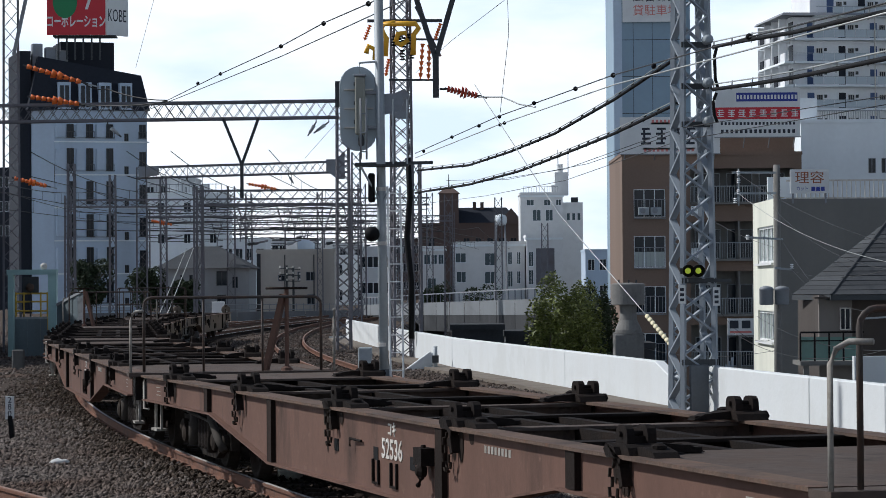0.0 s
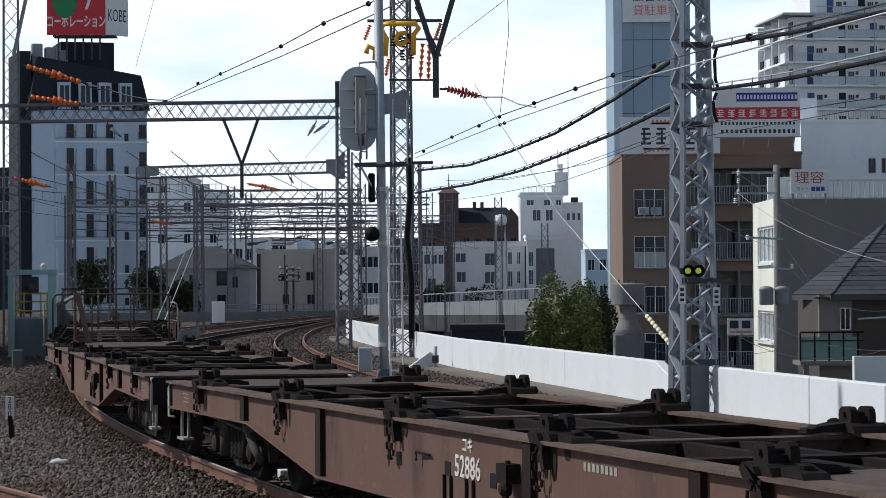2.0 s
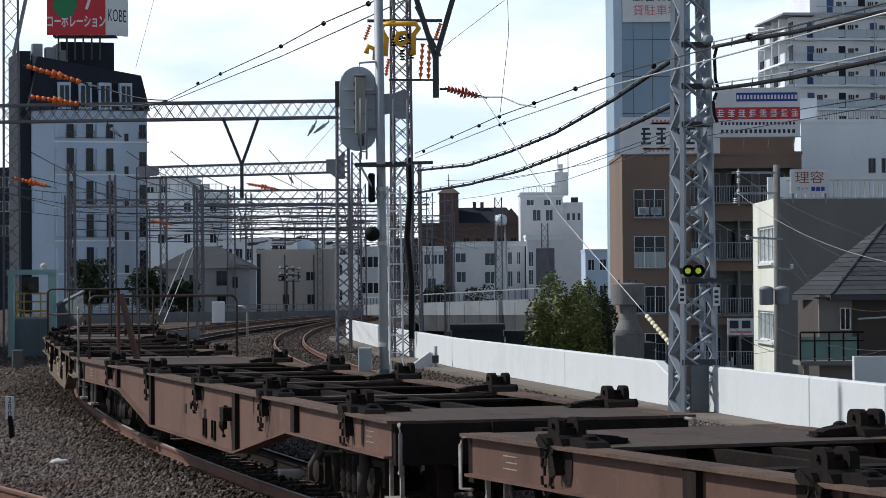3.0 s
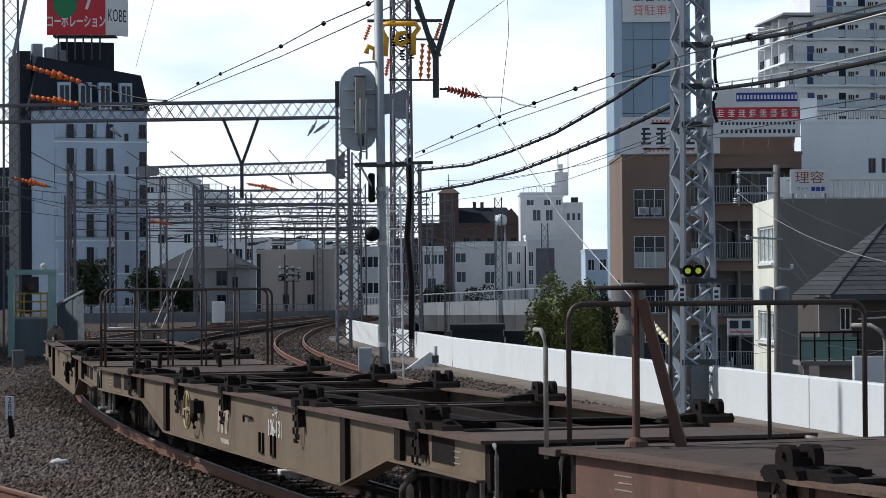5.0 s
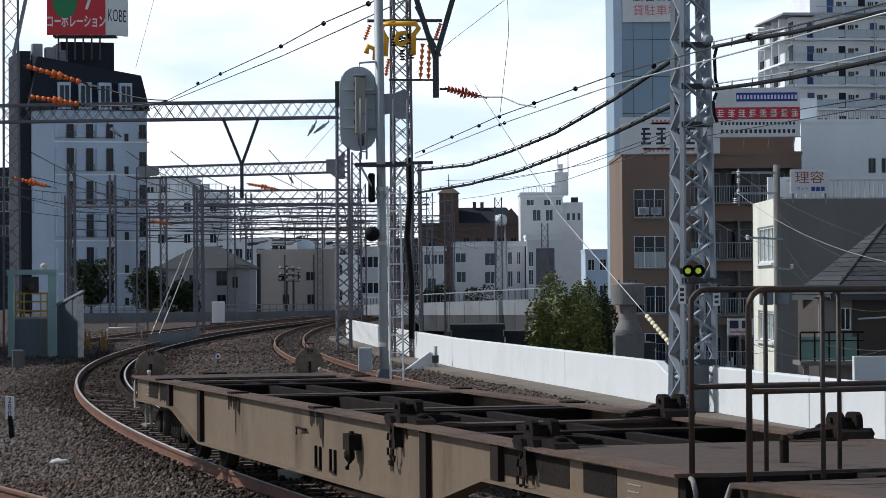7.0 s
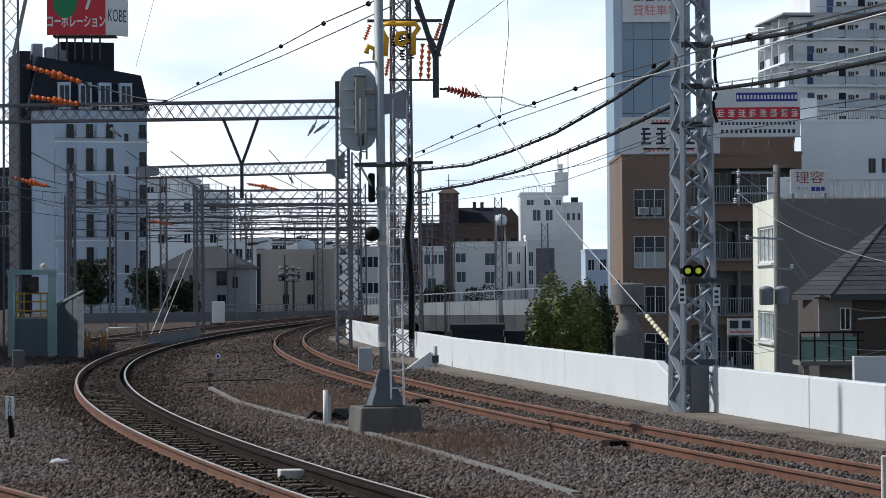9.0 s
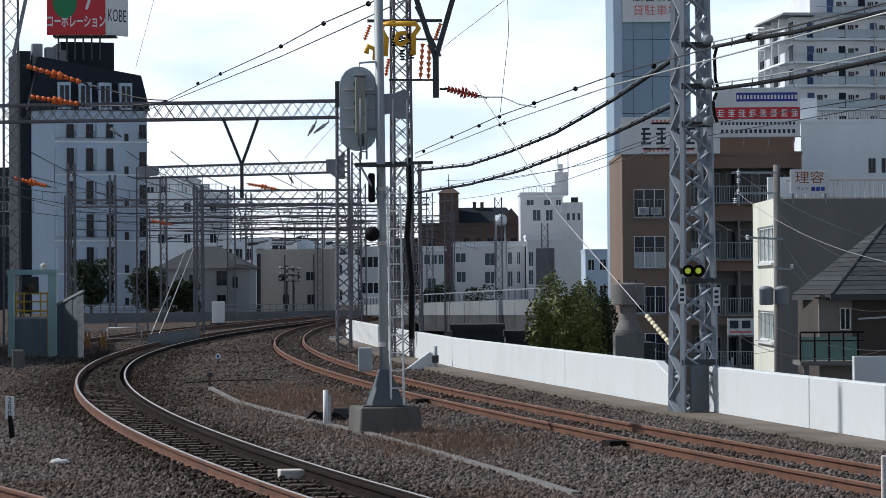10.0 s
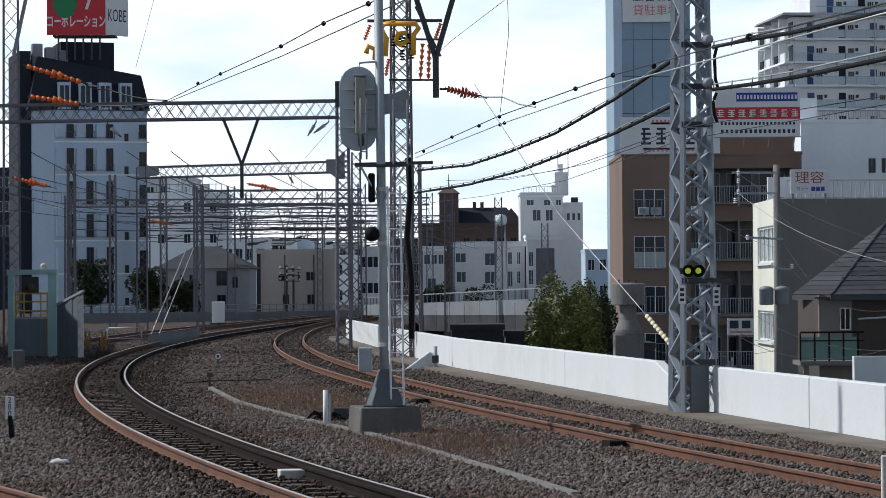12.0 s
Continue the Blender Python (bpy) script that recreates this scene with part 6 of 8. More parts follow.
    part("drain_pipe", Shape().tube([(10.2, -0.1, 4), (10.2, -0.1, zt)], 0.09, 8), M_CHALK, b)


M_RAILPANEL = material("grey_white_railing_panel", (0.50, 0.56, 0.60), 0.6, vary=0.06, scale=1, bump=0.02)
M_BLUEDOOR = material("dark_blue_door_paint", (0.05, 0.09, 0.20), 0.5, vary=0.1, scale=1, bump=0.02)

balcony_flats()
# dark grey shop house with the ivory side wall
HY = 92.0
ho = thing("house", pose(11.86, HY, -6), "grey rendered house with an ivory side wall and a roof terrace", "house")
wz = 5.09 + 6
hw = 5.35
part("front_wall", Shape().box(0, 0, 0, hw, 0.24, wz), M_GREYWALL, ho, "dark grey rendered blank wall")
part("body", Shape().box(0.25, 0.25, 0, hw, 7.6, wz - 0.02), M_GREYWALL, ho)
iv = Shape()
OPEN = [(-6.2, 8.85, -1.35, 10.20), (-6.2, 5.98, -1.35, 7.10)]
facade(iv, -7.6, 0.0, 0, wz + 0.06, 0, OPEN, 0.15)
iv.add([(-7.6, 0, wz + 0.06), (0, 0, wz + 0.06), (0, 0.25, wz + 0.06), (-7.6, 0.25, wz + 0.06)], [(0, 1, 2, 3)])
side = pose(-0.003, 0.0, 0, 0, 0, -90)
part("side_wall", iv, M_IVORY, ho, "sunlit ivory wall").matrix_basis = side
for h in OPEN:
    window(ho, *h, 0, M_CURTAIN, M_WHITE, 4, bar=0.09, sill=True).matrix_basis = side
part("drain_pipe", Shape().tube([(-0.08, 0.5, 0), (-0.08, 0.5, wz)], 0.05, 8), M_IVORY, ho)
g = Shape()
for i in range(34):
    x = 0.5 + i * 0.16
    g.box(x, 0.1, wz, x + 0.035, 0.14, wz + 0.62)
g.box(0.3, 0.08, wz + 0.62, hw, 0.16, wz + 0.68).box(0.3, 0.06, wz, hw, 0.18, wz + 0.05)
part("terrace_railing", g, M_CHALK, ho, "pale terrace railing")
part("terrace_wall", Shape().box(0.0, 3.0, wz, 1.4, 3.2, wz + 0.9), M_PALEWALL, ho)
bs = thing("shop_sign", pose(12.27, 91.88, 5.28), "white sign board with brown and blue characters", "sign")
bw, bh = 1.36, 0.85
part("board", Shape().box(0, 0, 0, bw, 0.1, bh), M_WHITE, bs)
M_BROWNINK = material("brown_lettering", (0.30, 0.10, 0.05), 0.6, vary=0.1, bump=0)
letters("lettering", "理容", 0.46, pose(bw / 2, -0.008, bh * 0.62), M_BROWNINK, bs, 0.006, 1.15)
letters("lettering", "カット", 0.17, pose(0.42, -0.008, 0.16), M_BLUE, bs, 0.004, 0.85)
for i in range(3):
    part("bar", Shape().box(0.74 + i * 0.17, -0.012, 0.08, 0.87 + i * 0.17, -0.002, 0.23), M_BLUE, bs)
for x in (0.1, bw - 0.1):
    part("post", Shape().box(x - 0.03, 0.1, -0.35, x + 0.03, 0.16, bh), M_GREYSTEEL, bs)

# utility pole with transformers beside it
UX, UY = 11.29, 88.0
up = thing("utility_pole", pose(UX, UY, -6), "grey concrete utility pole with transformers and insulators", "utility pole")
part("pole", Shape().tube([(0, 0, 0), (0, 0, 12.12)], 0.16, 14, 0.11), M_CONCRETE, up, "", True)
for dx, zz in ((-0.30, 7.39), (0.28, 7.39)):
    part("transformer", Shape().lathe((dx * 0.9 - 0.16, -0.42, zz), [(0.2, 0), (0.24, 0.04), (0.24, 0.5), (0.26, 0.52), (0.2, 0.6), (0.05, 0.64)], 16), M_GREYSTEEL, up, "grey transformer drum", True)
for a, b in (((9.77, 88.00, 5.86), (11.24, 88.00, 5.85)), ((9.86, 88.00, 5.16), (11.24, 88.00, 5.15)), ((10.19, 88.00, 3.68), (11.47, 88.00, 3.60)), ((11.18, 88.00, 2.63), (11.75, 88.00, 2.58))):
    part("cross_arm", Shape().bar((a[0] - UX, -0.15, a[2] + 6), (b[0] - UX, -0.15, b[2] + 6), 0.07), M_GALV, up)
for p in ((9.98, 88.00, 5.75), (9.98, 88.00, 5.12), (9.98, 88.00, 5.50), (9.86, 88.00, 4.83), (10.27, 88.00, 3.59), (11.75, 88.00, 2.60)):
    ins = Shape()
    for k in range(3):
        ins.lathe((p[0] - UX, -0.2, p[2] + 6 + 0.06 * k), [(0.03, 0), (0.07, 0.015), (0.03, 0.05)], 10)
    part("insulator", ins, M_WHITE, up, "white porcelain insulator")
part("drop_rod", Shape().tube([(9.98 - UX, -0.2, 11.98), (9.98 - UX, -0.2, 10.73)], 0.025, 6), M_GALV, up)

# hip-roofed house, close behind the parapet
RY = 72.0
rh = thing("house", pose(9.61, RY, -6), "dark slate hip-roofed house with a glazed balcony", "house")
ez = 7.79
tz = 9.88
ex = 5.00
rf = Shape()
ax, bx_ = 3.13, 3.28
ridge0, ridge1 = (ax, 2.6, tz), (bx_ + 0.8, 2.6, tz)
E0, E1, E2, E3 = (1.12, 0, ez), (ex, -0.6, ez), (ex, 5.2, ez), (0.58, 4.0, ez)
rf.add([E0, E1, E2, E3, ridge0, ridge1], [(0, 1, 5, 4), (1, 2, 5), (2, 3, 4, 5), (3, 0, 4), (3, 2, 1, 0)])
roof = part("roof", rf, M_TILE, rh, "dark slate hip roof")
# courses of slates on the two slopes in view
for k in range(16):
    f0, f1 = k / 16, (k + 1) / 16
    lerp = lambda p, q, f: Vector(p).lerp(Vector(q), f)
    for quad, nrm in (((E0, E1, ridge0, ridge1), Vector((0, -0.02, 0.014))), ((E3, E0, ridge0, ridge0), Vector((-0.02, 0, 0.014)))):
        a, b = lerp(quad[0], quad[2], f0), lerp(quad[1], quad[3], f0)
        c, d = lerp(quad[1], quad[3], f1), lerp(quad[0], quad[2], f1)
        o = nrm
        sh = Shape().add([a + o * 0.9, b + o * 0.9, c + o * 0.25, d + o * 0.25, a, b, c, d], [(0, 1, 2, 3), (4, 7, 6, 5), (0, 4, 5, 1), (1, 5, 6, 2), (2, 6, 7, 3), (3, 7, 4, 0)])
        part("shingle_course", sh, M_TILE, roof)
part("ridge_cap", Shape().tube([E0, ridge0], 0.05, 6), M_TILE, roof)
part("ridge_cap", Shape().tube([ridge0, ridge1], 0.06, 6), M_TILE, roof)
part("fascia", Shape().bar((E0[0], 0, ez - 0.08), (ex, -0.6, ez - 0.08), 0.05, 0.14).bar((E0[0], 0, ez - 0.08), (E3[0], 4.0, ez - 0.08), 0.05, 0.14), M_DARKSTEEL, rh)
wx0 = 0.86
M_TAUPE = material("taupe_render", (0.20, 0.18, 0.165), 0.9, vary=0.1, scale=0.8, stain=(0.12, 0.10, 0.09), stain_amount=0.5, stain_scale=0.8, bump=0.1, streak=True)
M_UMBER = material("dark_umber_cladding", (0.075, 0.062, 0.055), 0.85, vary=0.15, scale=1.0, stain=(0.05, 0.042, 0.038), stain_amount=0.5, stain_scale=0.8, bump=0.1, streak=True)
part("wall", Shape().box(wx0, 0.7, 0, ex - 0.3, 5.0, ez - 0.01), M_UMBER, rh, "dark umber house wall")
part("eave_soffit", Shape().box(wx0 - 0.2, 0.1, ez - 0.10, ex - 0.1, 0.69, ez - 0.06), M_UMBER, rh)
part("awning_bar", Shape().bar((wx0 + 1.0, 0.1, 7.12), (wx0 + 1.9, -0.3, 7.18), 0.05), M_GALV, rh)
part("bay_wall", Shape().box(wx0 - 0.02, 0.5, 0, wx0 + 0.9, 0.69, ez - 0.02), M_TAUPE, rh, "taupe bay wall")
window(rh, wx0 + 0.55, 6.81, wx0 + 0.85, 7.43, 0.36, M_GLASS, M_CHALK, 2, 0.03)
bx0_, bx1_ = 0.12, 1.85
bzt, bzb = 6.75, 5.99
part("balcony_floor", Shape().box(bx0_, -0.9, bzb - 0.12, bx1_, 0.7, bzb), M_GREYWALL, rh)
for i in range(5):
    x = bx0_ + (bx1_ - bx0_) * i / 4.4
    if i < 4:
        part("balcony_pane", Shape().box(x + 0.03, -0.88, bzb + 0.02, x + (bx1_ - bx0_) / 4.4 - 0.03, -0.86, bzt - 0.1), M_GREENGLASS, rh, "greenish glass balcony panel")
    part("balcony_post", Shape().box(x - 0.02, -0.90, bzb, x + 0.02, -0.84, bzt), M_BLACK, rh)
part("balcony_rail", Shape().box(bx0_, -0.92, bzt, bx1_, -0.84, bzt + 0.05).box(bx0_, -0.92, bzt - 0.22, bx1_, -0.86, bzt - 0.19), M_BLACK, rh)
part("balcony_support", Shape().box(bx0_ + 0.1, -0.8, 0, bx0_ + 0.25, -0.65, bzb - 0.12).box(bx1_ - 0.25, -0.8, 0, bx1_ - 0.1, -0.65, bzb - 0.12), M_GREYWALL, rh)
lowwall = Shape().box(9.45, 60.0, -6, 11.89, 60.3, 0.43)
tagged(part("garden_wall", lowwall, M_WHITEWALL, None, "pale rendered wall below the hip-roofed house"), category="wall")
bn = thing("hanging_sign", pose(13.08, 120.0, -0.28), "white banner sign with dark and red marks on a steel frame", "sign")
part("banner", Shape().box(0, 0, 0, 1.22, 0.05, 0.78), M_WHITE, bn)
for i in range(2):
    part("bar", Shape().box(0.1 + i * 0.55, -0.01, 0.32, 0.5 + i * 0.55, -0.002, 0.68), M_INK, bn)
part("bar", Shape().box(0.1, -0.01, 0.1, 1.1, -0.002, 0.2), M_PINKINK, bn)
for x in (0.02, 1.2):
    part("frame_post", Shape().box(x - 0.03, 0.05, -5.72, x + 0.03, 0.11, 0.8), M_GREYSTEEL, bn)

# drum-headed concrete column behind the parapet
DX, DY = 5.53, 78.0
dc = thing("ventilation_column", pose(DX, DY, -6), "grey concrete column with a drum-shaped steel head", "column")
zt = 8.10
part("drum_head", Shape().lathe((0, 0, zt), [(0.10, 0.07), (0.46, 0.05), (0.50, 0.02), (0.50, -0.58), (0.46, -0.60), (0.20, -0.60)], 32), M_CONCRETE, dc, "grey round concrete drum")
for a in range(3):
    part("bolt", Shape().tube([(0.30 * math.cos(a * 2.1 + 3.5), 0.30 * math.sin(a * 2.1 + 3.5), zt + 0.05), (0.30 * math.cos(a * 2.1 + 3.5), 0.30 * math.sin(a * 2.1 + 3.5), zt + 0.16)], 0.025, 6), M_DARKSTEEL, dc)
part("neck", Shape().lathe((0, 0, zt), [(0.27, -0.58), (0.245, -0.85), (0.27, -1.05), (0.36, -1.25), (0.40, -1.34), (0.40, -1.42), (0.47, -1.42), (0.47, -1.47)], 24), M_CONCRETE, dc, "waisted concrete neck")
bevelled(part("shaft", Shape().box(-0.44, -0.44, 0, 0.44, 0.44, zt - 1.47), M_CONCRETE, dc), 0.03)

# ---- far viaduct on the right ----
def viaduct():
    v = thing("viaduct", Matrix.Identity(4), "stained grey concrete road viaduct with a parapet", "viaduct", "", "structure")
    a, b = Vector((-5.97, 190, 0)), Vector((5.12, 118, 0))
    za, zb = 0.72, 1.50
    d = b - a
    side = Vector((d.y, -d.x, 0)).normalized() * -7
    n = 14
    for i in range(n):
        p, q = a + d * (i / n), a + d * ((i + 1) / n - 0.002)
        z0, z1 = za + (zb - za) * i / n, za + (zb - za) * (i + 1) / n
        sh = Shape().add([(p.x, p.y, z0), (q.x, q.y, z1), (q.x, q.y, z1 - 0.75), (p.x, p.y, z0 - 0.75), (p.x, p.y + 0.25, z0), (q.x, q.y + 0.25, z1), (q.x, q.y + 0.25, z1 - 0.75), (p.x, p.y + 0.25, z0 - 0.75)],
                          [(0, 1, 2, 3), (7, 6, 5, 4), (0, 4, 5, 1), (1, 5, 6, 2), (2, 6, 7, 3), (3, 7, 4, 0)])
        part("parapet_panel", sh, M_VIADUCT, v)
        # girder and piers carry the shade under the parapet in their colour
        sh = Shape().add([(p.x, p.y + 0.1, z0 - 0.76), (q.x, q.y + 0.1, z1 - 0.76), (q.x, q.y + 0.1, z1 - 1.7), (p.x, p.y + 0.1, z0 - 1.7), (p.x + 3, p.y + 7, z0 - 0.76), (q.x + 3, q.y + 7, z1 - 0.76), (q.x + 3, q.y + 7, z1 - 1.7), (p.x + 3, p.y + 7, z0 - 1.7)],
                          [(0, 1, 2, 3), (7, 6, 5, 4), (0, 4, 5, 1), (1, 5, 6, 2), (2, 6, 7, 3), (3, 7, 4, 0)])
        part("deck_girder", sh, M_SHADECONC, v)
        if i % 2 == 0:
            part("pier", Shape().box(p.x + 0.2, p.y + 0.4, -6, p.x + 1.3, p.y + 5, z0 - 1.7), M_SHADECONC, v)
        for k in range(3):
            r = p.lerp(q, k / 3)
            zr = z0 + (z1 - z0) * k / 3
            part("railing_post", Shape().box(r.x - 0.03, r.y + 0.08, zr, r.x + 0.03, r.y + 0.14, zr + 0.5), M_GREYSTEEL, v)
        part("railing_bar", Shape().bar((p.x, p.y + 0.11, z0 + 0.5), (q.x, q.y + 0.11, z1 + 0.5), 0.06), M_GREYSTEEL, v)
    # sheds coloured near black for the shade they stand in
    for i in range(4):
        x = 0.36 + i * 2.4
        cbx = building("shed", "low lean-to shed under the viaduct, its shade put into the colour", x, x + 2.2, 112.0 + i * 3, 4, 0.18 - 0.35 * i, M_SHADECONC)


viaduct()

# ---- distant buildings ----
def far_block(x0, x1, y, zt, wall, cols, rows, label, glass=None, top=0.9, dz=3.0, ww=1.3, wh=1.3, depth=9.0, lv=2):
    w = x1 - x0
    hs = []
    for j in range(rows):
        z = zt + 6 - top - dz * j - wh
        for i in range(cols):
            cx = w * (i + 0.5) / cols
            hs.append((cx - ww / 2, z, cx + ww / 2, z + wh))
    return building("apartment_building", label, x0, x1, y, depth, zt, wall, [h for h in hs if h[1] > 0.2], 0, glass or M_GLASS, M_PALEWALL, lv)


def white_house(label, x0, x1, y, zt, wins, depth, dark=()):
    """A low white house; windows and dark openings as x0, z0, x1, z1 in the place's metres."""
    b_ = building("apartment_building", label, x0, x1, y, depth, zt, M_WHITE, [(a - x0, b + 6, c - x0, d + 6) for a, b, c, d in wins], 0, M_FARGLASS, M_PALEWALL, 2, parapet=0.3)
    part("cornice", Shape().box(-0.15, -0.25, zt + 6 - 0.35, x1 - x0 + 0.15, -0.004, zt + 6 - 0.10), M_PALEWALL, b_)
    # flat dark sheets stand in for the shade inside open bays
    for a, b, c, d in dark:
        part("recess", Shape().box(a - x0, -0.02, b + 6, c - x0, -0.005, d + 6), M_FARSTEEL, b_, "flat dark sheet for the shade inside an opening")
    return b_


M_FARGLASS = material("hazy_window_glass", (0.055, 0.085, 0.10), 0.25, vary=0.3, scale=0.4, bump=0)
white_house("white rendered low house with a band of windows", -2.58, 0.30, 330.0, 6.76, [(-2.42, 4.74, -1.62, 6.0), (-1.50, 4.74, -0.75, 6.0), (-0.62, 4.74, 0.1, 6.0), (-2.0, 1.6, -0.9, 3.0)], 8.0)
white_house("white rendered block with tall paired windows", 1.25, 10.40, 331.0, 7.31,
            [(1.57, 4.93, 2.92, 6.16), (5.29, 4.55, 6.64, 6.13), (8.23, 4.67, 8.79, 6.25), (9.37, 4.67, 9.86, 6.25), (1.70, 2.43, 2.90, 3.80), (5.28, 2.26, 6.77, 3.77), (8.21, 1.81, 8.84, 3.82), (9.36, 2.23, 9.84, 3.81)], 9.0)
white_house("white rendered block with a tall dark opening", 10.53, 15.0, 329.0, 8.10, [(10.81, 4.37, 11.43, 6.23), (10.79, 2.08, 11.42, 3.94)], 9.0, [(11.74, 2.06, 14.07, 6.66)])
wt = white_house("white building with a stepped tower and antennas", 10.29, 15.9, 345.0, 14.0, [(11.1, 12.55, 12.1, 13.35), (13.4, 12.55, 14.3, 13.35), (15.0, 12.55, 15.7, 13.35), (11.9, 10.5, 13.0, 12.0), (13.6, 10.5, 14.6, 12.0)], 9.0)
part("east_wing", Shape().box(5.62, 0.6, 0, 8.30, 8.0, 18.95), M_WHITE, wt, "white wing with a curved corner")
for k in range(3):
    part("wing_window", Shape().box(6.2 + 0.7 * k, 0.56, 16.6, 6.55 + 0.7 * k, 0.596, 17.5), M_FARGLASS, wt)
part("tower", Shape().box(4.66, 1.5, 20.0, 6.45, 5, 23.0), M_WHITE, wt)
part("tower_step", Shape().box(4.2, 1.4, 20.3, 5.6, 4.6, 21.3), M_WHITE, wt)
part("tower_top", Shape().lathe((5.4, 3.0, 23.0), [(0.38, 0.0), (0.38, 1.0), (0.44, 1.0), (0.44, 1.12)], 14), M_WHITE, wt)
for x, z in ((5.15, 26.1), (6.5, 26.3)):
    part("antenna", Shape().tube([(x, 3, 22.5), (x, 3, z)], 0.06, 6), M_GREYSTEEL, wt)
part("water_tank", Shape().box(6.9, 3, 18.95, 7.8, 4.5, 19.7), M_DARKSTEEL, wt)
g = Shape()
for i in range(14):
    g.box(0.4 + i * 0.35, 0.1, 20.3, 0.44 + i * 0.35, 0.14, 21.0)
g.box(0.4, 0.08, 21.0, 5.0, 0.16, 21.06)
part("roof_railing", g, M_GREYSTEEL, wt)
fb = building("apartment_building", "dark brown block with a gabled roof and a square chimney tower", -3.1, 11.05, 378.0, 9.0, 10.9, M_FARBROWN,
              [(1.0 + 1.7 * i, 11.0 + 2.6 * j, 1.9 + 1.7 * i, 12.3 + 2.6 * j) for i in range(8) for j in range(2)], 0, M_GLASS, M_FARBROWN)
part("gabled_roof", Shape().add([(4.9, -0.3, 17.1), (14.2, -0.3, 17.1), (14.2, 8.0, 17.1), (4.9, 8.0, 17.1), (5.3, 3.5, 19.4), (12.4, 3.5, 19.4)], [(0, 1, 5, 4), (1, 2, 5), (2, 3, 4, 5), (3, 0, 4), (3, 2, 1, 0)]), M_SLATE, fb, "dark slate roof")
part("gable_wall", Shape().plate([(12.0, 16.9), (14.1, 16.9), (14.1, 17.9), (13.0, 19.2), (12.0, 18.0)], -0.6, -0.35), M_FARBROWN, fb, "brown gable")
for x in (7.5, 8.6):
    part("chimney", Shape().box(x, 3, 18.8, x + 0.5, 3.6, 20.2), M_FARBROWN, fb)
ct = part("chimney_tower", Shape().box(2.6, -0.4, 12, 5.4, 3, 21.4), M_FARBROWN, fb, "square brown tower")
part("tower_cap", Shape().add([(2.4, -0.6, 21.4), (5.6, -0.6, 21.4), (5.6, 3.2, 21.4), (2.4, 3.2, 21.4), (3.4, 0.6, 22.2), (4.6, 0.6, 22.2), (4.6, 2.0, 22.2), (3.4, 2.0, 22.2)], [(0, 1, 5, 4), (1, 2, 6, 5), (2, 3, 7, 6), (3, 0, 4, 7), (4, 5, 6, 7), (3, 2, 1, 0)]), M_FARBROWN, fb)
part("antenna", Shape().tube([(4.0, 1, 22.2), (4.0, 1, 24.2)], 0.14, 6, 0.05), M_DARKSTEEL, fb)
wtw = thing("water_tower", pose(5.55, 250.0, -6), "pale round water tank on a steel lattice stand", "water tower")
part("tank", Shape().lathe((0, 0, 13.76), [(0.1, 0), (0.5, 0.1), (0.62, 0.4), (0.62, 0.7), (0.5, 1.0), (0.1, 1.1)], 18), M_PALEWALL, wtw, "", True)
for sx, sy in ((-1, -1), (1, -1), (1, 1), (-1, 1)):
    part("leg", Shape().bar((sx * 0.8, sy * 0.8, 0), (sx * 0.4, sy * 0.4, 13.86), 0.12), M_GREYSTEEL, wtw)
far_block(16.39, 20.42, 300.0, 5.87, M_HOTEL, 3, 4, "hazy blue-grey flats beyond the viaduct", ww=0.8)
far_block(-9.37, -5.47, 300.0, 6.38, M_FARWALL, 3, 3, "hazy grey block behind the masts")
hz_ = far_block(-33.94, -24.96, 300.0, 12.73, M_PALEWALL, 3, 4, "hazy grey flats with roof tanks behind the portals", ww=0.8, wh=1.1, dz=3.6)
for x, w_, h_ in ((2.2, 1.3, 1.9), (4.3, 0.9, 1.3), (5.4, 1.5, 1.0)):
    part("roof_tank", Shape().box(x, 1.5, 18.9, x + w_, 3.0, 18.98 + h_), M_FARWALL, hz_, "grey roof tank")
tank_rail = Shape()
for i in range(12):
    tank_rail.box(0.2 + i * 0.75, 0.1, 18.98, 0.26 + i * 0.75, 0.16, 19.9)
tank_rail.box(0.2, 0.1, 19.9, 8.6, 0.16, 19.98)
part("roof_railing", tank_rail, M_GREYSTEEL, hz_)
far_block(-37.82, -31.38, 330.0, 15.73, M_FARWALL, 4, 7, "hazy grey taller flats", ww=0.9, wh=1.2, dz=2.8)
far_block(-23.63, -19.07, 280.0, 7.11, M_PALEWALL, 4, 4, "hazy pale block of flats", ww=0.8)
WORKSHOP_WINDOWS = ((-12.04, 2.57, -11.77, 3.32), (-11.34, 2.56, -10.56, 3.31), (-11.26, 0.56, -10.57, 1.45), (-13.63, 2.53, -13.03, 3.05), (-13.27, 0.57, -12.71, 1.46))
gb = building("apartment_building", "plain beige rendered workshop with few windows", -15.36, -8.97, 215.0, 9.0, 4.91, M_BEIGE, [(a + 15.36, b + 6, c + 15.36, d + 6) for a, b, c, d in WORKSHOP_WINDOWS], 0, M_GLASS, M_GREYSTEEL, 2)
for x, z in ((2.3, 4.5), (5.2, 4.7)):
    part("roof_unit", Shape().box(x, 2.0, z + 6.3, x + 0.9, 3.0, z + 7.3), M_FARWALL, gb, "pale roof unit")
part("roof_vault", Shape().plate([(2.6, 11.11), (2.6, 11.71), (3.2, 12.01), (4.0, 12.01), (4.5, 11.71), (4.5, 11.11)], 3.0, 6.0), M_HOTEL, gb, "blue-grey vaulted roof light")
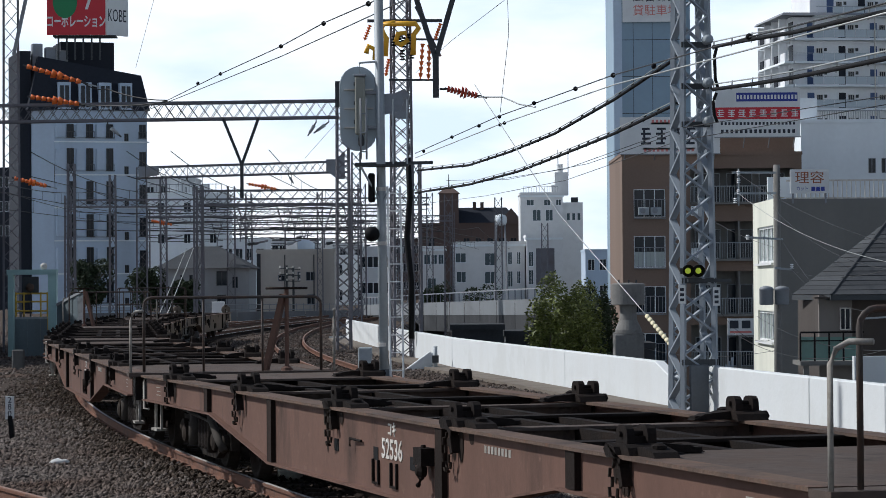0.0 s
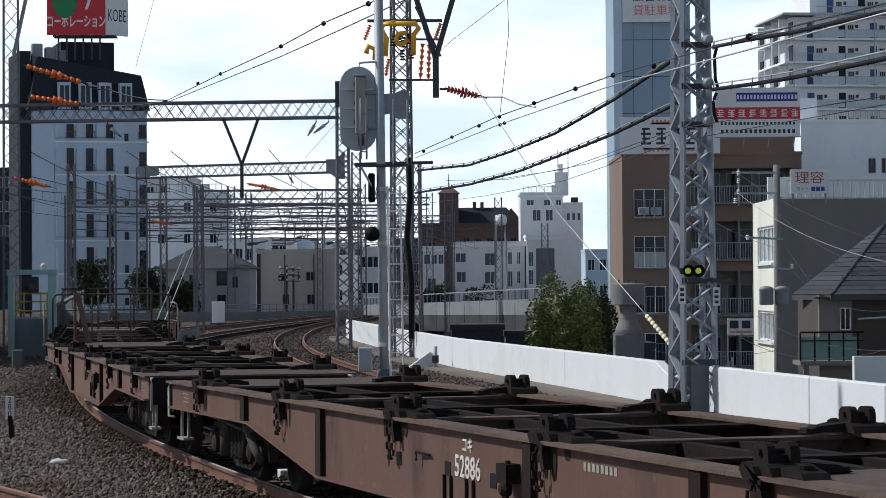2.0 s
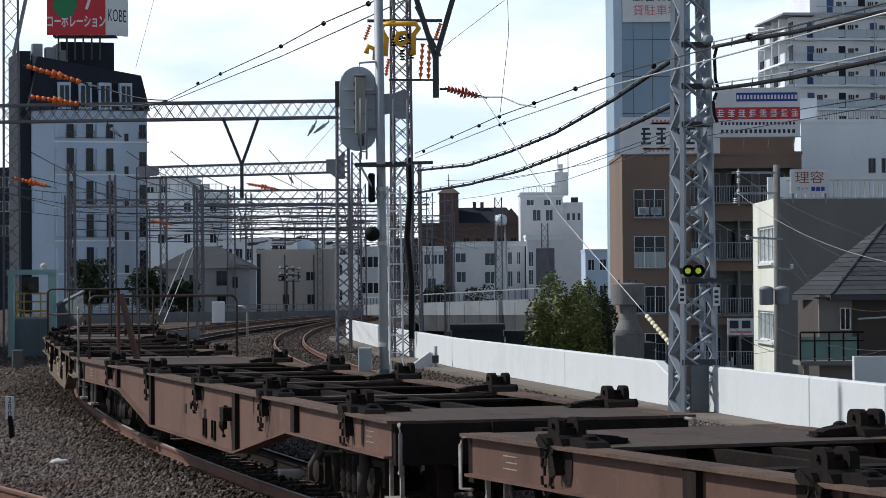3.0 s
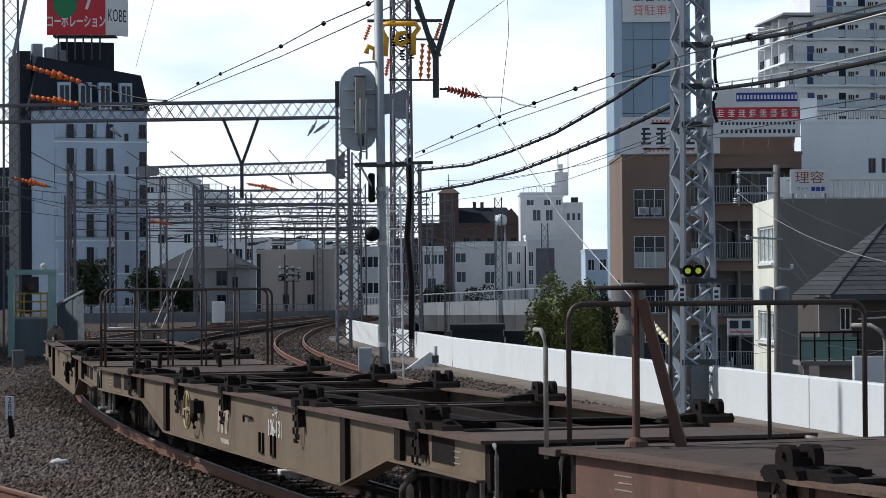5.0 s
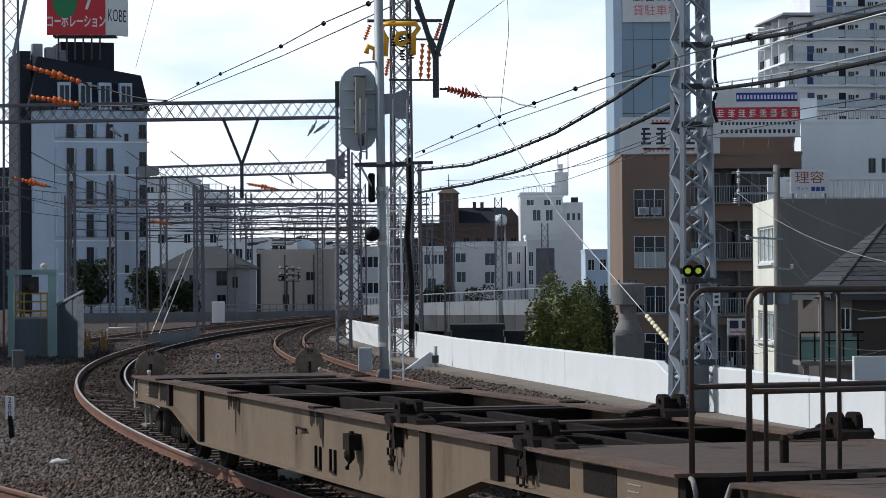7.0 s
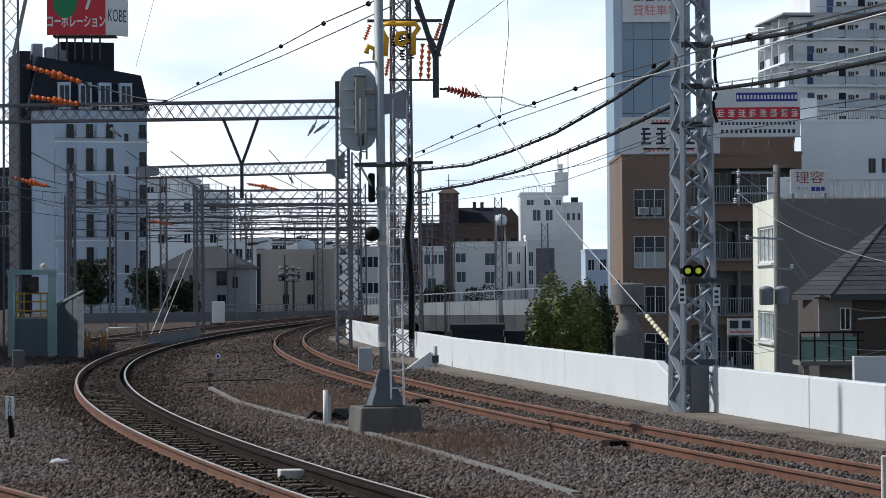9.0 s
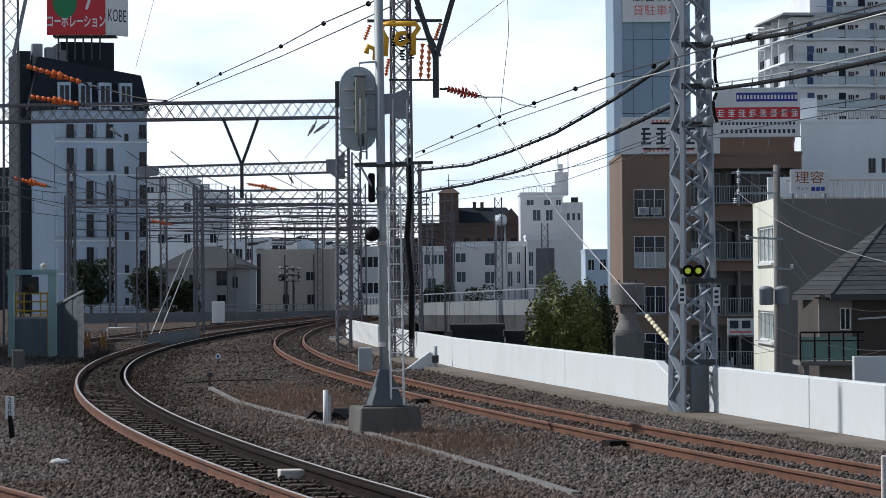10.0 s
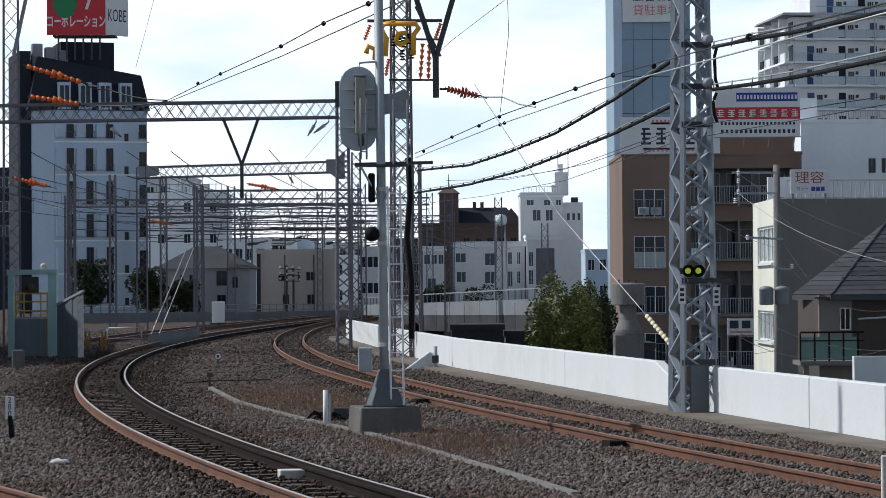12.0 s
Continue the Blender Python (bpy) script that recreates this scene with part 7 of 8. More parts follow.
part("corner_pier", Shape().box(-0.02, -0.05, 0, 0.3, -0.004, 10.81), M_SHADECONC, gb, "dark corner pier")
for x in (2.3, 4.7):
    part("drain_pipe", Shape().tube([(x, -0.08, 0), (x, -0.08, 10.71)], 0.05, 6), M_DARKSTEEL, gb)
part("roof_rail", Shape().bar((0, 0.3, 11.14), (6.3, 0.3, 11.14), 0.05), M_DARKSTEEL, gb)
# twin poles before the workshop
for x_, z_ in ((-12.32, 3.95), (-11.79, 3.86)):
    tp = thing("utility_pole", pose(x_, 205.0, GROUND_Z), "slim dark utility pole with short cross arms", "utility pole", "poles before the workshop")
    part("pole", Shape().tube([(0, 0, -0.2), (0, 0, z_)], 0.09, 8), M_DARKSTEEL, tp)
    for k in range(3):
        part("cross_arm", Shape().bar((-0.55, -0.08, z_ - 0.25 - 0.45 * k), (0.55, -0.08, z_ - 0.25 - 0.45 * k), 0.06), M_DARKSTEEL, tp)
        part("insulator", Shape().lathe((-0.5, -0.08, z_ - 0.2 - 0.45 * k), [(0.05, 0), (0.08, 0.03), (0.05, 0.16)], 8), M_CHALK, tp)
        part("insulator", Shape().lathe((0.5, -0.08, z_ - 0.2 - 0.45 * k), [(0.05, 0), (0.08, 0.03), (0.05, 0.16)], 8), M_CHALK, tp)
# hip-roofed house on the left
M_MIDGREY = material("mid_grey_render", (0.34, 0.35, 0.36), 0.85, vary=0.1, scale=0.5, stain=(0.22, 0.22, 0.22), stain_amount=0.5, stain_scale=0.4, bump=0.05, streak=True)
lh = building("house", "grey house with a dark tiled hip roof behind the tracks", -21.66, -14.94, 200.0, 8.0, 3.33, M_MIDGREY,
              [(1.48, 8.48, 1.70, 9.04), (2.17, 8.47, 2.43, 9.04), (4.25, 8.2, 5.07, 9.32), (4.29, 6.72, 4.98, 7.5), (5.47, 8.01, 5.89, 8.88)], frame_mat=M_DARKSTEEL)
rw = 6.72
r0 = 9.53
part("hip_roof", Shape().add([(-0.5, -0.5, r0), (rw + 0.4, -0.5, r0), (rw + 0.4, 8.5, r0), (-0.5, 8.5, r0), (2.2, 4, r0 + 1.75), (rw - 2.6, 4, r0 + 1.75)], [(0, 1, 5, 4), (1, 2, 5), (2, 3, 4, 5), (3, 0, 4), (3, 2, 1, 0)]), M_TILE, lh, "dark tiled hip roof")
far_block(-13.05, -9.01, 310.0, 5.54, M_PALEWALL, 3, 3, "hazy pale block of flats", ww=0.8)
for x0, x1, zt, y, m_ in ((-27.68, -20.40, 9.54, 420.0, M_FARWALL), (-21.85, -14.05, 9.33, 450.0, M_FARWALL), (-8.76, -2.23, 9.58, 430.0, M_FARBROWN),
                          (24.56, 33.93, 5.50, 480.0, M_FARWALL), (-56.49, -48.86, 16.70, 320.0, M_SLATE)):
    far_block(x0, x1, y, zt, m_, 6, 3, "hazy distant block of flats", ww=1.0)

# ---- left side: gate, fences, rails and boxes ----
GY = 88.0
gt = thing("steel_gate_frame", pose(0, GY, GROUND_Z), "pale mint steel gate frame with a round lamp on top", "gate")
part("post", Shape().box(-13.35, 0, -0.1, -13.07, 0.3, 2.87), M_MINT, gt)
part("post", Shape().box(-14.71, 0, -0.1, -14.52, 0.3, 2.87), M_MINT, gt)
part("lintel", Shape().box(-14.74, -0.05, 2.79, -13.06, 0.35, 2.96), M_MINT, gt)
part("lamp", Shape().lathe((-13.50, 0.1, 2.95), [(0.03, 0), (0.10, 0.05), (0.12, 0.12), (0.10, 0.2), (0.02, 0.24)], 14), M_CHALK, gt, "round pale lamp globe", True)
yr = thing("safety_railing", pose(0, GY + 1.5, GROUND_Z), "yellow painted tubular safety railing", "railing")
for x in (-14.68, -14.41, -13.83, -13.60):
    part("post", Shape().tube([(x, 0, -0.1), (x, 0, 2.19)], 0.03, 8), M_SAFETY, yr)
for z in (2.15, 1.87, 1.55, 1.25):
    part("bar", Shape().tube([(-14.80, 0, z), (-13.56, 0, z)], 0.03, 8), M_SAFETY, yr)
part("orange_lamp", Shape().lathe((-14.18, -0.1, 2.36), [(0.02, -0.08), (0.14, -0.05), (0.14, 0.05), (0.02, 0.06)], 14, "y"), M_RUSTEDGE, yr, "round dull amber lamp", True)
part("lamp_stem", Shape().tube([(-14.18, 0, -0.1), (-14.18, 0, 2.36)], 0.03, 6), M_DARKSTEEL, yr)
part("lamp_board", Shape().box(-14.45, 0.02, 2.15, -13.90, 0.06, 2.73), M_DARKSTEEL, yr)


M_SHEET = material("blue_grey_corrugated_sheet", (0.15, 0.19, 0.215), 0.6, vary=0.12, scale=2, stain=(0.11, 0.12, 0.12), stain_amount=0.5, stain_scale=1.0, bump=0.05, streak=True)


def sheet_fence(name, a, b, za, zb, label):
    """Corrugated sheets side by side, each a piece."""
    f = thing(name, Matrix.Translation((a[0], a[1], GROUND_Z)), label, "fence")
    d = Vector((b[0] - a[0], b[1] - a[1], 0))
    n = max(3, round(d.length / 0.25))
    for i in range(n):
        p, q = d * (i / n), d * ((i + 1) / n)
        z0, z1 = za + (zb - za) * i / n, za + (zb - za) * (i + 1) / n
        off = 0.03 if i % 2 else 0.0
        part("sheet", Shape().add([(v.x, v.y - o, z) for v, zt in ((p, z0), (q, z1)) for o in (off, off - 0.02) for z in (-0.1, zt)],
                                   [(0, 1, 3, 2), (4, 6, 7, 5), (0, 4, 5, 1), (2, 3, 7, 6), (1, 5, 7, 3), (0, 2, 6, 4)]), M_SHEET, f)
    part("top_rail", Shape().bar((0, 0, za), (d.x, d.y, zb), 0.08), M_GALV, f)
    return f


sheet_fence("sheet_fence", (-14.60, 88.60), (-13.47, 88.60), 1.32, 1.32, "grey corrugated sheet fence behind the yellow railing")
sf = sheet_fence("sheet_fence", (-13.05, 88.00), (-11.95, 86.50), 1.76, 2.23, "grey-blue slatted screen with a sloping top")
part("end_post", Shape().box(0.95, -1.8, -0.1, 1.12, -1.62, 2.03), M_CHALK, sf, "pale end post")
for x0, x1, zt, y, mat, nm, lb in ((-13.33, -13.07, 0.90, 93.0, M_GALV, "equipment_cabinet", "pale narrow trackside cabinet"),
                                   (-13.33, -12.61, 1.27, 150.0, M_WHITE, "equipment_cabinet", "white trackside equipment cabinet on a dark base")):
    c = thing(nm, pose(x0, y, GROUND_Z), lb, "cabinet")
    bevelled(part("case", Shape().box(0, 0, 0.12 if x0 > -11 else 0.25, x1 - x0, 0.35, zt - GROUND_Z), mat, c), 0.02)
    part("door", Shape().box(0.04, -0.012, 0.3, x1 - x0 - 0.04, -0.002, zt - GROUND_Z - 0.06), mat, c)
    part("base", Shape().box(-0.1, 0, -0.1, x1 - x0 + 0.1, 0.4, 0.25), M_DARKSTEEL, c)
wp_ = thing("marker_post", pose(-13.62, 94.0, GROUND_Z), "leaning short white marker post", "post")
part("stake", Shape().bar((0.03, 0, -0.1), (-0.06, 0, 0.5), 0.09, 0.06), M_CHALK, wp_)
M_OCHREPOST = material("orange_ochre_paint", (0.34, 0.17, 0.05), 0.7, vary=0.2, scale=3, bump=0.05)
for px_ in (-13.25, -12.64):
    b = thing("bollard", pose(px_, 97.0, GROUND_Z), "orange-yellow bollard pair with a pale cap beside the track", "bollard", "yellow bollards")
    for dx in (-0.07, 0.07):
        part("post", Shape().tube([(dx, 0, -0.1), (dx, 0, 0.72)], 0.035, 8), M_OCHREPOST, b)
    part("cap", Shape().box(-0.1, -0.05, 0.7, 0.1, 0.05, 0.82), M_CHALK, b)
    part("plate", Shape().box(-0.06, -0.04, 0.15, 0.06, -0.02, 0.4), M_OCHREPOST, b)
hr = thing("hand_railing", pose(-14.06, 109.0, GROUND_Z), "grey tubular hand railing beside the track", "railing")
hwid = 1.42
part("frame", Shape().tube([(0, 0, -0.1), (0, 0, 0.55), (0.06, 0, 0.65), (hwid - 0.06, 0, 0.65), (hwid, 0, 0.55), (hwid, 0, -0.1)], 0.03, 8), M_GALV, hr, "", True)
part("bar", Shape().tube([(0, 0, 0.2), (hwid, 0, 0.2)], 0.02, 8), M_GALV, hr)
# an unseen plain wall, added left of the view to shade the gate
structure("wall_west", Shape().add([(x, y, z) for z in (-6.0, 6.2) for x, y in ((-16.6, 80.0), (-19.8, 106.0), (-22.8, 106.0), (-19.6, 80.0))], [(0, 1, 2, 3), (7, 6, 5, 4), (0, 4, 5, 1), (1, 5, 6, 2), (2, 6, 7, 3), (3, 7, 4, 0)]), M_DARKCONC, "plain grey wall added out of view to shade the gate")
# low concrete walls behind the curve
lw = thing("retaining_wall", pose(0, 0, 0), "low grey concrete retaining wall beside the far track", "wall", "", "structure")
for (xa, ya), (xb, yb), h0, h1 in (((-24.94, 168.00), (-13.92, 176.00), 0.65, 0.65), ((-11.34, 100.00), (-10.51, 112.00), 0.5, 0.55), ((-13.92, 176.00), (-5.73, 196.00), 0.6, 0.5)):
    n = 6
    for i in range(n):
        fa, fb2 = i / n, (i + 1) / n - 0.004
        p, q = (xa + (xb - xa) * fa, ya + (yb - ya) * fa), (xa + (xb - xa) * fb2, ya + (yb - ya) * fb2)
        zt = GROUND_Z + h0 + (h1 - h0) * fa
        part("wall_panel", Shape().add([(x, y + o, z) for z in (-0.4, zt) for x, y, o in ((*p, 0), (*q, 0), (*q, 0.25), (*p, 0.25))], [(0, 1, 2, 3), (7, 6, 5, 4), (0, 4, 5, 1), (1, 5, 6, 2), (2, 6, 7, 3), (3, 7, 4, 0)]), M_VIADUCT, lw)
fence = thing("line_fence", pose(0, 0, 0), "thin grey post and rail fence behind the far tracks", "fence")
for i in range(40):
    f_ = i / 39
    x, y = -25.05 + f_ * (-6.43 - -25.05), 182 + 23 * f_
    part("post", Shape().box(x - 0.03, y, -0.3, x + 0.03, y + 0.06, 0.95 - 0.2 * f_), M_GREYSTEEL, fence)
for zz in (0.4, 0.78):
    part("rail", Shape().bar((-25.05, 182, zz + 0.1), (-6.43, 205, zz - 0.1), 0.05), M_GREYSTEEL, fence)

# ---- small things on the ballast ----
kp = thing("distance_post", pose(*(-6.67, 40.14), GROUND_Z), "black and white distance post with the figures 280", "distance post")
part("stake", Shape().bar((0.03, 0, -0.1), (-0.01, 0, 0.38), 0.09, 0.07), M_BLACK, kp)
part("board", Shape().box(-0.08, -0.03, 0.33, 0.05, 0.02, 0.68), M_WHITE, kp)
for i, c in enumerate("280"):
    letters("figure", c, 0.13, pose(-0.015, -0.032, 0.62 - i * 0.105), M_INK, kp, 0.003)
lm = thing("boundary_stone", pose(*(-12.17, 74.60), GROUND_Z), "dark squat stone post beside the gate", "post")
bevelled(part("block", Shape().box(-0.18, -0.12, -0.1, 0.16, 0.12, 0.58), M_DARKCONC, lm), 0.03)
pb_ = Shape().plate([(-0.13, -0.03), (0.12, -0.04), (0.14, -0.01), (0.08, 0.02), (0.03, 0.012), (-0.03, 0.035), (-0.09, 0.015)], -0.09, 0.05)
ob = part("plastic_bag", pb_, M_WHITE, None, "crumpled white plastic bag lying on the ballast", True)
ob.matrix_basis = pose(*(-5.09, 34.46), GROUND_Z + 0.06)
tagged(ob, category="litter")
sb = thing("cable_marker", pose(*(-5.42, 60.31), GROUND_Z), "dark short post with a small box and cross cable", "post")
part("stake", Shape().box(-0.03, -0.03, -0.1, 0.03, 0.03, 0.28), M_RUSTEDGE, sb)
part("box", Shape().box(-0.06, -0.05, 0.26, 0.08, 0.05, 0.36), M_DARKSTEEL, sb)
part("cable", Shape().tube([(-0.6, 0.1, 0.12), (0, 0.02, 0.16), (0.7, 0.1, 0.17), (1.4, 0.2, 0.18)], 0.012, 6), M_BLACK, sb)
rs = thing("track_sign", pose(*(-6.81, 78.62), GROUND_Z), "small round white track sign with a dark mark", "sign")
part("stake", Shape().box(-0.02, 0, -0.1, 0.02, 0.03, 0.2), M_DARKSTEEL, rs)
part("disc", Shape().lathe((0, 0, 0.24), [(0.01, -0.02), (0.085, -0.02), (0.085, 0.0), (0.01, 0.0)], 16, "y"), M_WHITE, rs)
part("mark", Shape().box(-0.03, -0.03, 0.2, 0.03, -0.021, 0.28), M_BLUE, rs)
vp = thing("vent_pipe", pose(*(-1.96, 43.16), GROUND_Z), "short white pipe standing in the ballast", "pipe")
part("pipe", Shape().tube([(0, 0, -0.1), (0, 0, 0.62)], 0.045, 12), M_WHITE, vp, "", True)
part("stay", Shape().tube([(0.07, 0.05, -0.1), (0.07, 0.05, 0.55)], 0.02, 8), M_GALV, vp)
ch = thing("cable_heap", pose(*(-1.95, 44.76), GROUND_Z), "tangle of black cables beside the signal foundation", "cables")
for i in range(9):
    a = random.uniform(-0.5, 0.0)
    part("cable", Shape().tube([(a, random.uniform(-0.1, 0.1), 0.0), (a + 0.2, random.uniform(-0.15, 0.1), random.uniform(0.08, 0.2)), (a + 0.45, random.uniform(-0.1, 0.15), random.uniform(0.05, 0.15)), (a + 0.7, 0.1, 0.0)], 0.022, 7), M_BLACK, ch, "", True)
part("box", Shape().box(0.05, 0.0, -0.05, 0.3, 0.25, 0.24), M_DARKSTEEL, ch)
# cable trough line of concrete slabs
TROUGH = [(-5.32, 59.32), (-4.13, 52.10), (-3.04, 47.43), (-2.16, 44.06), (-1.20, 40.65), (0.03, 35.24), (0.78, 31.76), (1.44, 28.59)]
tr = thing("cable_trough", pose(0, 0, 0), "line of thin grey concrete trough covers in the ballast", "cable trough", "", "structure")
for (xa, ya), (xb, yb) in zip(TROUGH[:-1], TROUGH[1:]):
    n = max(1, round(math.hypot(xb - xa, yb - ya) / 0.9))
    for i in range(n):
        x, y = xa + (xb - xa) * (i + 0.5) / n, ya + (yb - ya) * (i + 0.5) / n
        part("cover", Shape().cbox(0, 0, 0, 0.10, math.hypot(xb - xa, yb - ya) / n - 0.02, 0.12), M_CONCRETE, tr).matrix_basis = pose(x, y, GROUND_Z + 0.01, 0, 0, -math.degrees(math.atan2(xb - xa, yb - ya)))
sl = part("sleeper_block", Shape().box(-0.22, -0.12, -0.02, 0.22, 0.12, 0.10), M_CHALK, None, "pale timber block lying between the rails")
sl.matrix_basis = pose(*(-1.77, 31.28), GROUND_Z + 0.05, 0, 0, 12)
tagged(bevelled(sl, 0.01), category="timber block")
cw = thing("concrete_wedge", pose(*(-0.68, 72.05), GROUND_Z), "pale triangular concrete wedge against the parapet", "concrete block")
bevelled(part("block", Shape().plate([(-0.55, -0.1), (0.35, -0.1), (0.42, 0.42), (0.28, 0.5)], 0.0, 0.5), M_WHITEWALL, cw), 0.02)
cp_ = thing("conduit_post", pose(*(-0.23, 71.95), GROUND_Z), "grey conduit post in front of the parapet", "post")
part("pipe", Shape().tube([(0, 0, -0.1), (0, 0, 0.65)], 0.06, 10), M_GALV, cp_, "", True)
part("clip", Shape().box(-0.09, -0.08, 0.2, 0.09, 0.05, 0.4), M_DARKSTEEL, cp_)
wr = thing("stop_board", pose(*(-4.44, 112.36), GROUND_Z), "low white bracket beside the parapet's end", "bracket")
part("plate", Shape().box(-0.5, 0, 0.05, 0.3, 0.1, 0.16), M_WHITE, wr)
part("leg", Shape().box(-0.1, 0.02, -0.1, 0.0, 0.08, 0.05), M_GREYSTEEL, wr)
ep = thing("marker_post", pose(4.05, 24.0, GROUND_Z), "pale square trackside post", "post")
bevelled(part("stake", Shape().box(-0.03, -0.04, -0.1, 0.07, 0.04, 0.75), M_CHALK, ep), 0.01)
for s in (13.0, 27.0, 41.0):
    x, y, h = on(FAR, s)
    jt = part("rail_joint_box", Shape().box(-0.12, -0.2, -0.19, 0.12, 0.2, -0.04), M_GRIME, None, "dark rail joint box beside the rail")
    jt.matrix_basis = pose(x - 0.75, y, 0, 0, 0, -math.degrees(h))
    tagged(jt, category="joint box")


# ---- plants ----
def leaf_cloud(count, centre, radii, size, seed):
    """Many small bent leaves in an uneven crown."""
    rnd = random.Random(seed)
    sh = Shape()
    lobes = [(Vector((rnd.uniform(-0.65, 0.65), rnd.uniform(-0.65, 0.65), rnd.uniform(-0.6, 0.7))), rnd.uniform(0.28, 0.5)) for _ in range(16)]
    for _ in range(count):
        c, r = rnd.choice(lobes)
        d = Vector((rnd.gauss(0, 1), rnd.gauss(0, 1), rnd.gauss(0, 1))).normalized() * r * (0.55 + 0.5 * rnd.random() ** 0.5)
        p = c + d
        p = Vector((centre[0] + p.x * radii[0], centre[1] + p.y * radii[1], centre[2] + p.z * radii[2]))
        u = Vector((rnd.gauss(0, 1), rnd.gauss(0, 1), rnd.gauss(0, 0.6))).normalized() * size * rnd.uniform(0.6, 1.3)
        v = u.cross(Vector((rnd.gauss(0, 1), rnd.gauss(0, 1), rnd.gauss(0, 1)))).normalized() * size * 0.45
        n = len(sh.v)
        sh.v += [tuple(p - u), tuple(p + v), tuple(p + u), tuple(p - v)]
        sh.f += [(n, n + 1, n + 2, n + 3)]
    return sh


def leaf_mesh(sh, name, mat):
    me = bpy.data.meshes.new(name)
    me.from_pydata(sh.v, [], sh.f)
    me.materials.append(mat)
    return me


def tree(x, y, ground, height, radius, seed, label, mat, leaves=9000, size=0.16, name="tree"):
    t = thing(name, pose(x, y, ground), label, "tree" if name == "tree" else "shrub")
    rnd = random.Random(seed)
    tk = Shape().tube([(0, 0, 0), (0.08, 0.05, height * 0.3), (-0.05, 0.1, height * 0.55), (0.05, 0.0, height * 0.85)], 0.16 * height / 6, 9, 0.03)
    for _ in range(9):
        z = height * rnd.uniform(0.3, 0.7)
        a = rnd.uniform(0, 6.28)
        tk.tube([(0, 0, z), (math.cos(a) * radius * 0.4, math.sin(a) * radius * 0.4, z + height * 0.1), (math.cos(a) * radius * 0.75, math.sin(a) * radius * 0.75, z + height * 0.2)], 0.06, 6, 0.015)
    part("trunk", tk, M_BARK, t)
    ob_ = new("crown", leaf_mesh(leaf_cloud(leaves, (0, 0, height * 0.62), (radius, radius, height * 0.42), size, seed), "crown", mat))
    ob_.parent = t
    return t


tree(4.85, 104.0, -6, 8.05, 1.75, 3, "leafy green tree behind the parapet", M_LEAF, 15000, 0.085)
tree(4.0, 102.0, -6, 7.2, 0.8, 4, "small leafy tree behind the parapet", M_LEAF, 6000, 0.10)
tree(6.25, 106.0, -6, 7.6, 0.95, 5, "small dark leafy tree behind the parapet", M_LEAFDARK, 6000, 0.10)
for i, (px_, y, top_, r) in enumerate(((-25.19, 186.0, 3.79, 1.7), (-21.07, 187.0, 3.12, 1.5), (-18.74, 188.0, 2.38, 1.2))):
    tree(px_, y, -0.3, top_ + 0.4, r, 20 + i, "dark evergreen shrub before the hotel", M_LEAFDARK, 7000, 0.12, "shrub")
for i, (px_, y, r) in enumerate(((-0.94, 300.0, 2.0), (4.91, 300.0, 3.0), (16.72, 280.0, 3.0), (10.85, 200.0, 2.6), (-1.38, 260.0, 1.5))):
    tree(px_, y, -6, 7.6 if y > 250 else 6.5, r, 30 + i, "low green roadside tree in the distance", M_LEAFDARK, 3500, 0.22)


def weeds(cx, cy, rx, ry, count, seed, label):
    rnd = random.Random(seed)
    sh = Shape()
    for _ in range(count):
        x, y = cx + rnd.gauss(0, rx), cy + rnd.gauss(0, ry)
        hgt = rnd.uniform(0.04, 0.16)
        dx, dy = rnd.gauss(0, 0.07), rnd.gauss(0, 0.07)
        n = len(sh.v)
        sh.v += [(x - 0.006, y, GROUND_Z), (x + 0.006, y, GROUND_Z), (x + dx, y + dy, GROUND_Z + hgt)]
        sh.f += [(n, n + 1, n + 2)]
    ob_ = new("dry_weeds", leaf_mesh(sh, "dry_weeds", M_DRYGRASS))
    return tagged(ob_, label, "weeds", "", "stuff")


weeds(*(0.11, 37.94), 0.8, 2.2, 5200, 1, "reddish dry weeds among the ballast stones")
weeds(*(-3.07, 53.19), 0.9, 4.0, 5200, 2, "dry reddish weeds between the tracks")
weeds(*(-1.49, 47.21), 0.8, 3.0, 3500, 3, "dry weeds round the signal foundation")


# ---- wires ----
def wire(name, pts, r, mat, label, sag=0.0, n=14, group="overhead wires"):
    """A hanging wire through points; sag in metres between each two."""
    line = []
    for a, b in zip(pts[:-1], pts[1:]):
        for i in range(n):
            f_ = i / n
            line.append((a[0] + (b[0] - a[0]) * f_, a[1] + (b[1] - a[1]) * f_, a[2] + (b[2] - a[2]) * f_ - 4 * sag * f_ * (1 - f_)))
    line.append(pts[-1])
    ob_ = part(name, Shape().tube(line, r, 5), mat, None, label, True)
    return tagged(ob_, category="wire", group=group)


def beads(wire_ob, pts, r=0.05, mat=None):
    for p in pts:
        part("spacer", Shape().lathe(p, [(0.01, -r), (r * 0.8, -r * 0.6), (r, 0), (r * 0.8, r * 0.6), (0.01, r)], 10), mat or M_BLACK, wire_ob, "dark wire clamp", True)


w = wire("contact_wire", [(-10.86, 94.00, 8.64), (-9.28, 88.00, 8.45), (-6.46, 76.00, 8.35), (-3.95, 64.00, 8.04), (-2.58, 57.00, 7.90), (-1.40, 50.00, 7.56), (-0.81, 46.00, 7.35)], 0.014, M_WIRE, "dark overhead feeder wire with clamps", n=4)
beads(w, [(-7.59, 81.00, 8.47), (-6.46, 76.00, 8.35), (-3.95, 64.00, 8.04), (-2.58, 57.00, 7.89), (-1.40, 50.00, 7.56)], 0.055)
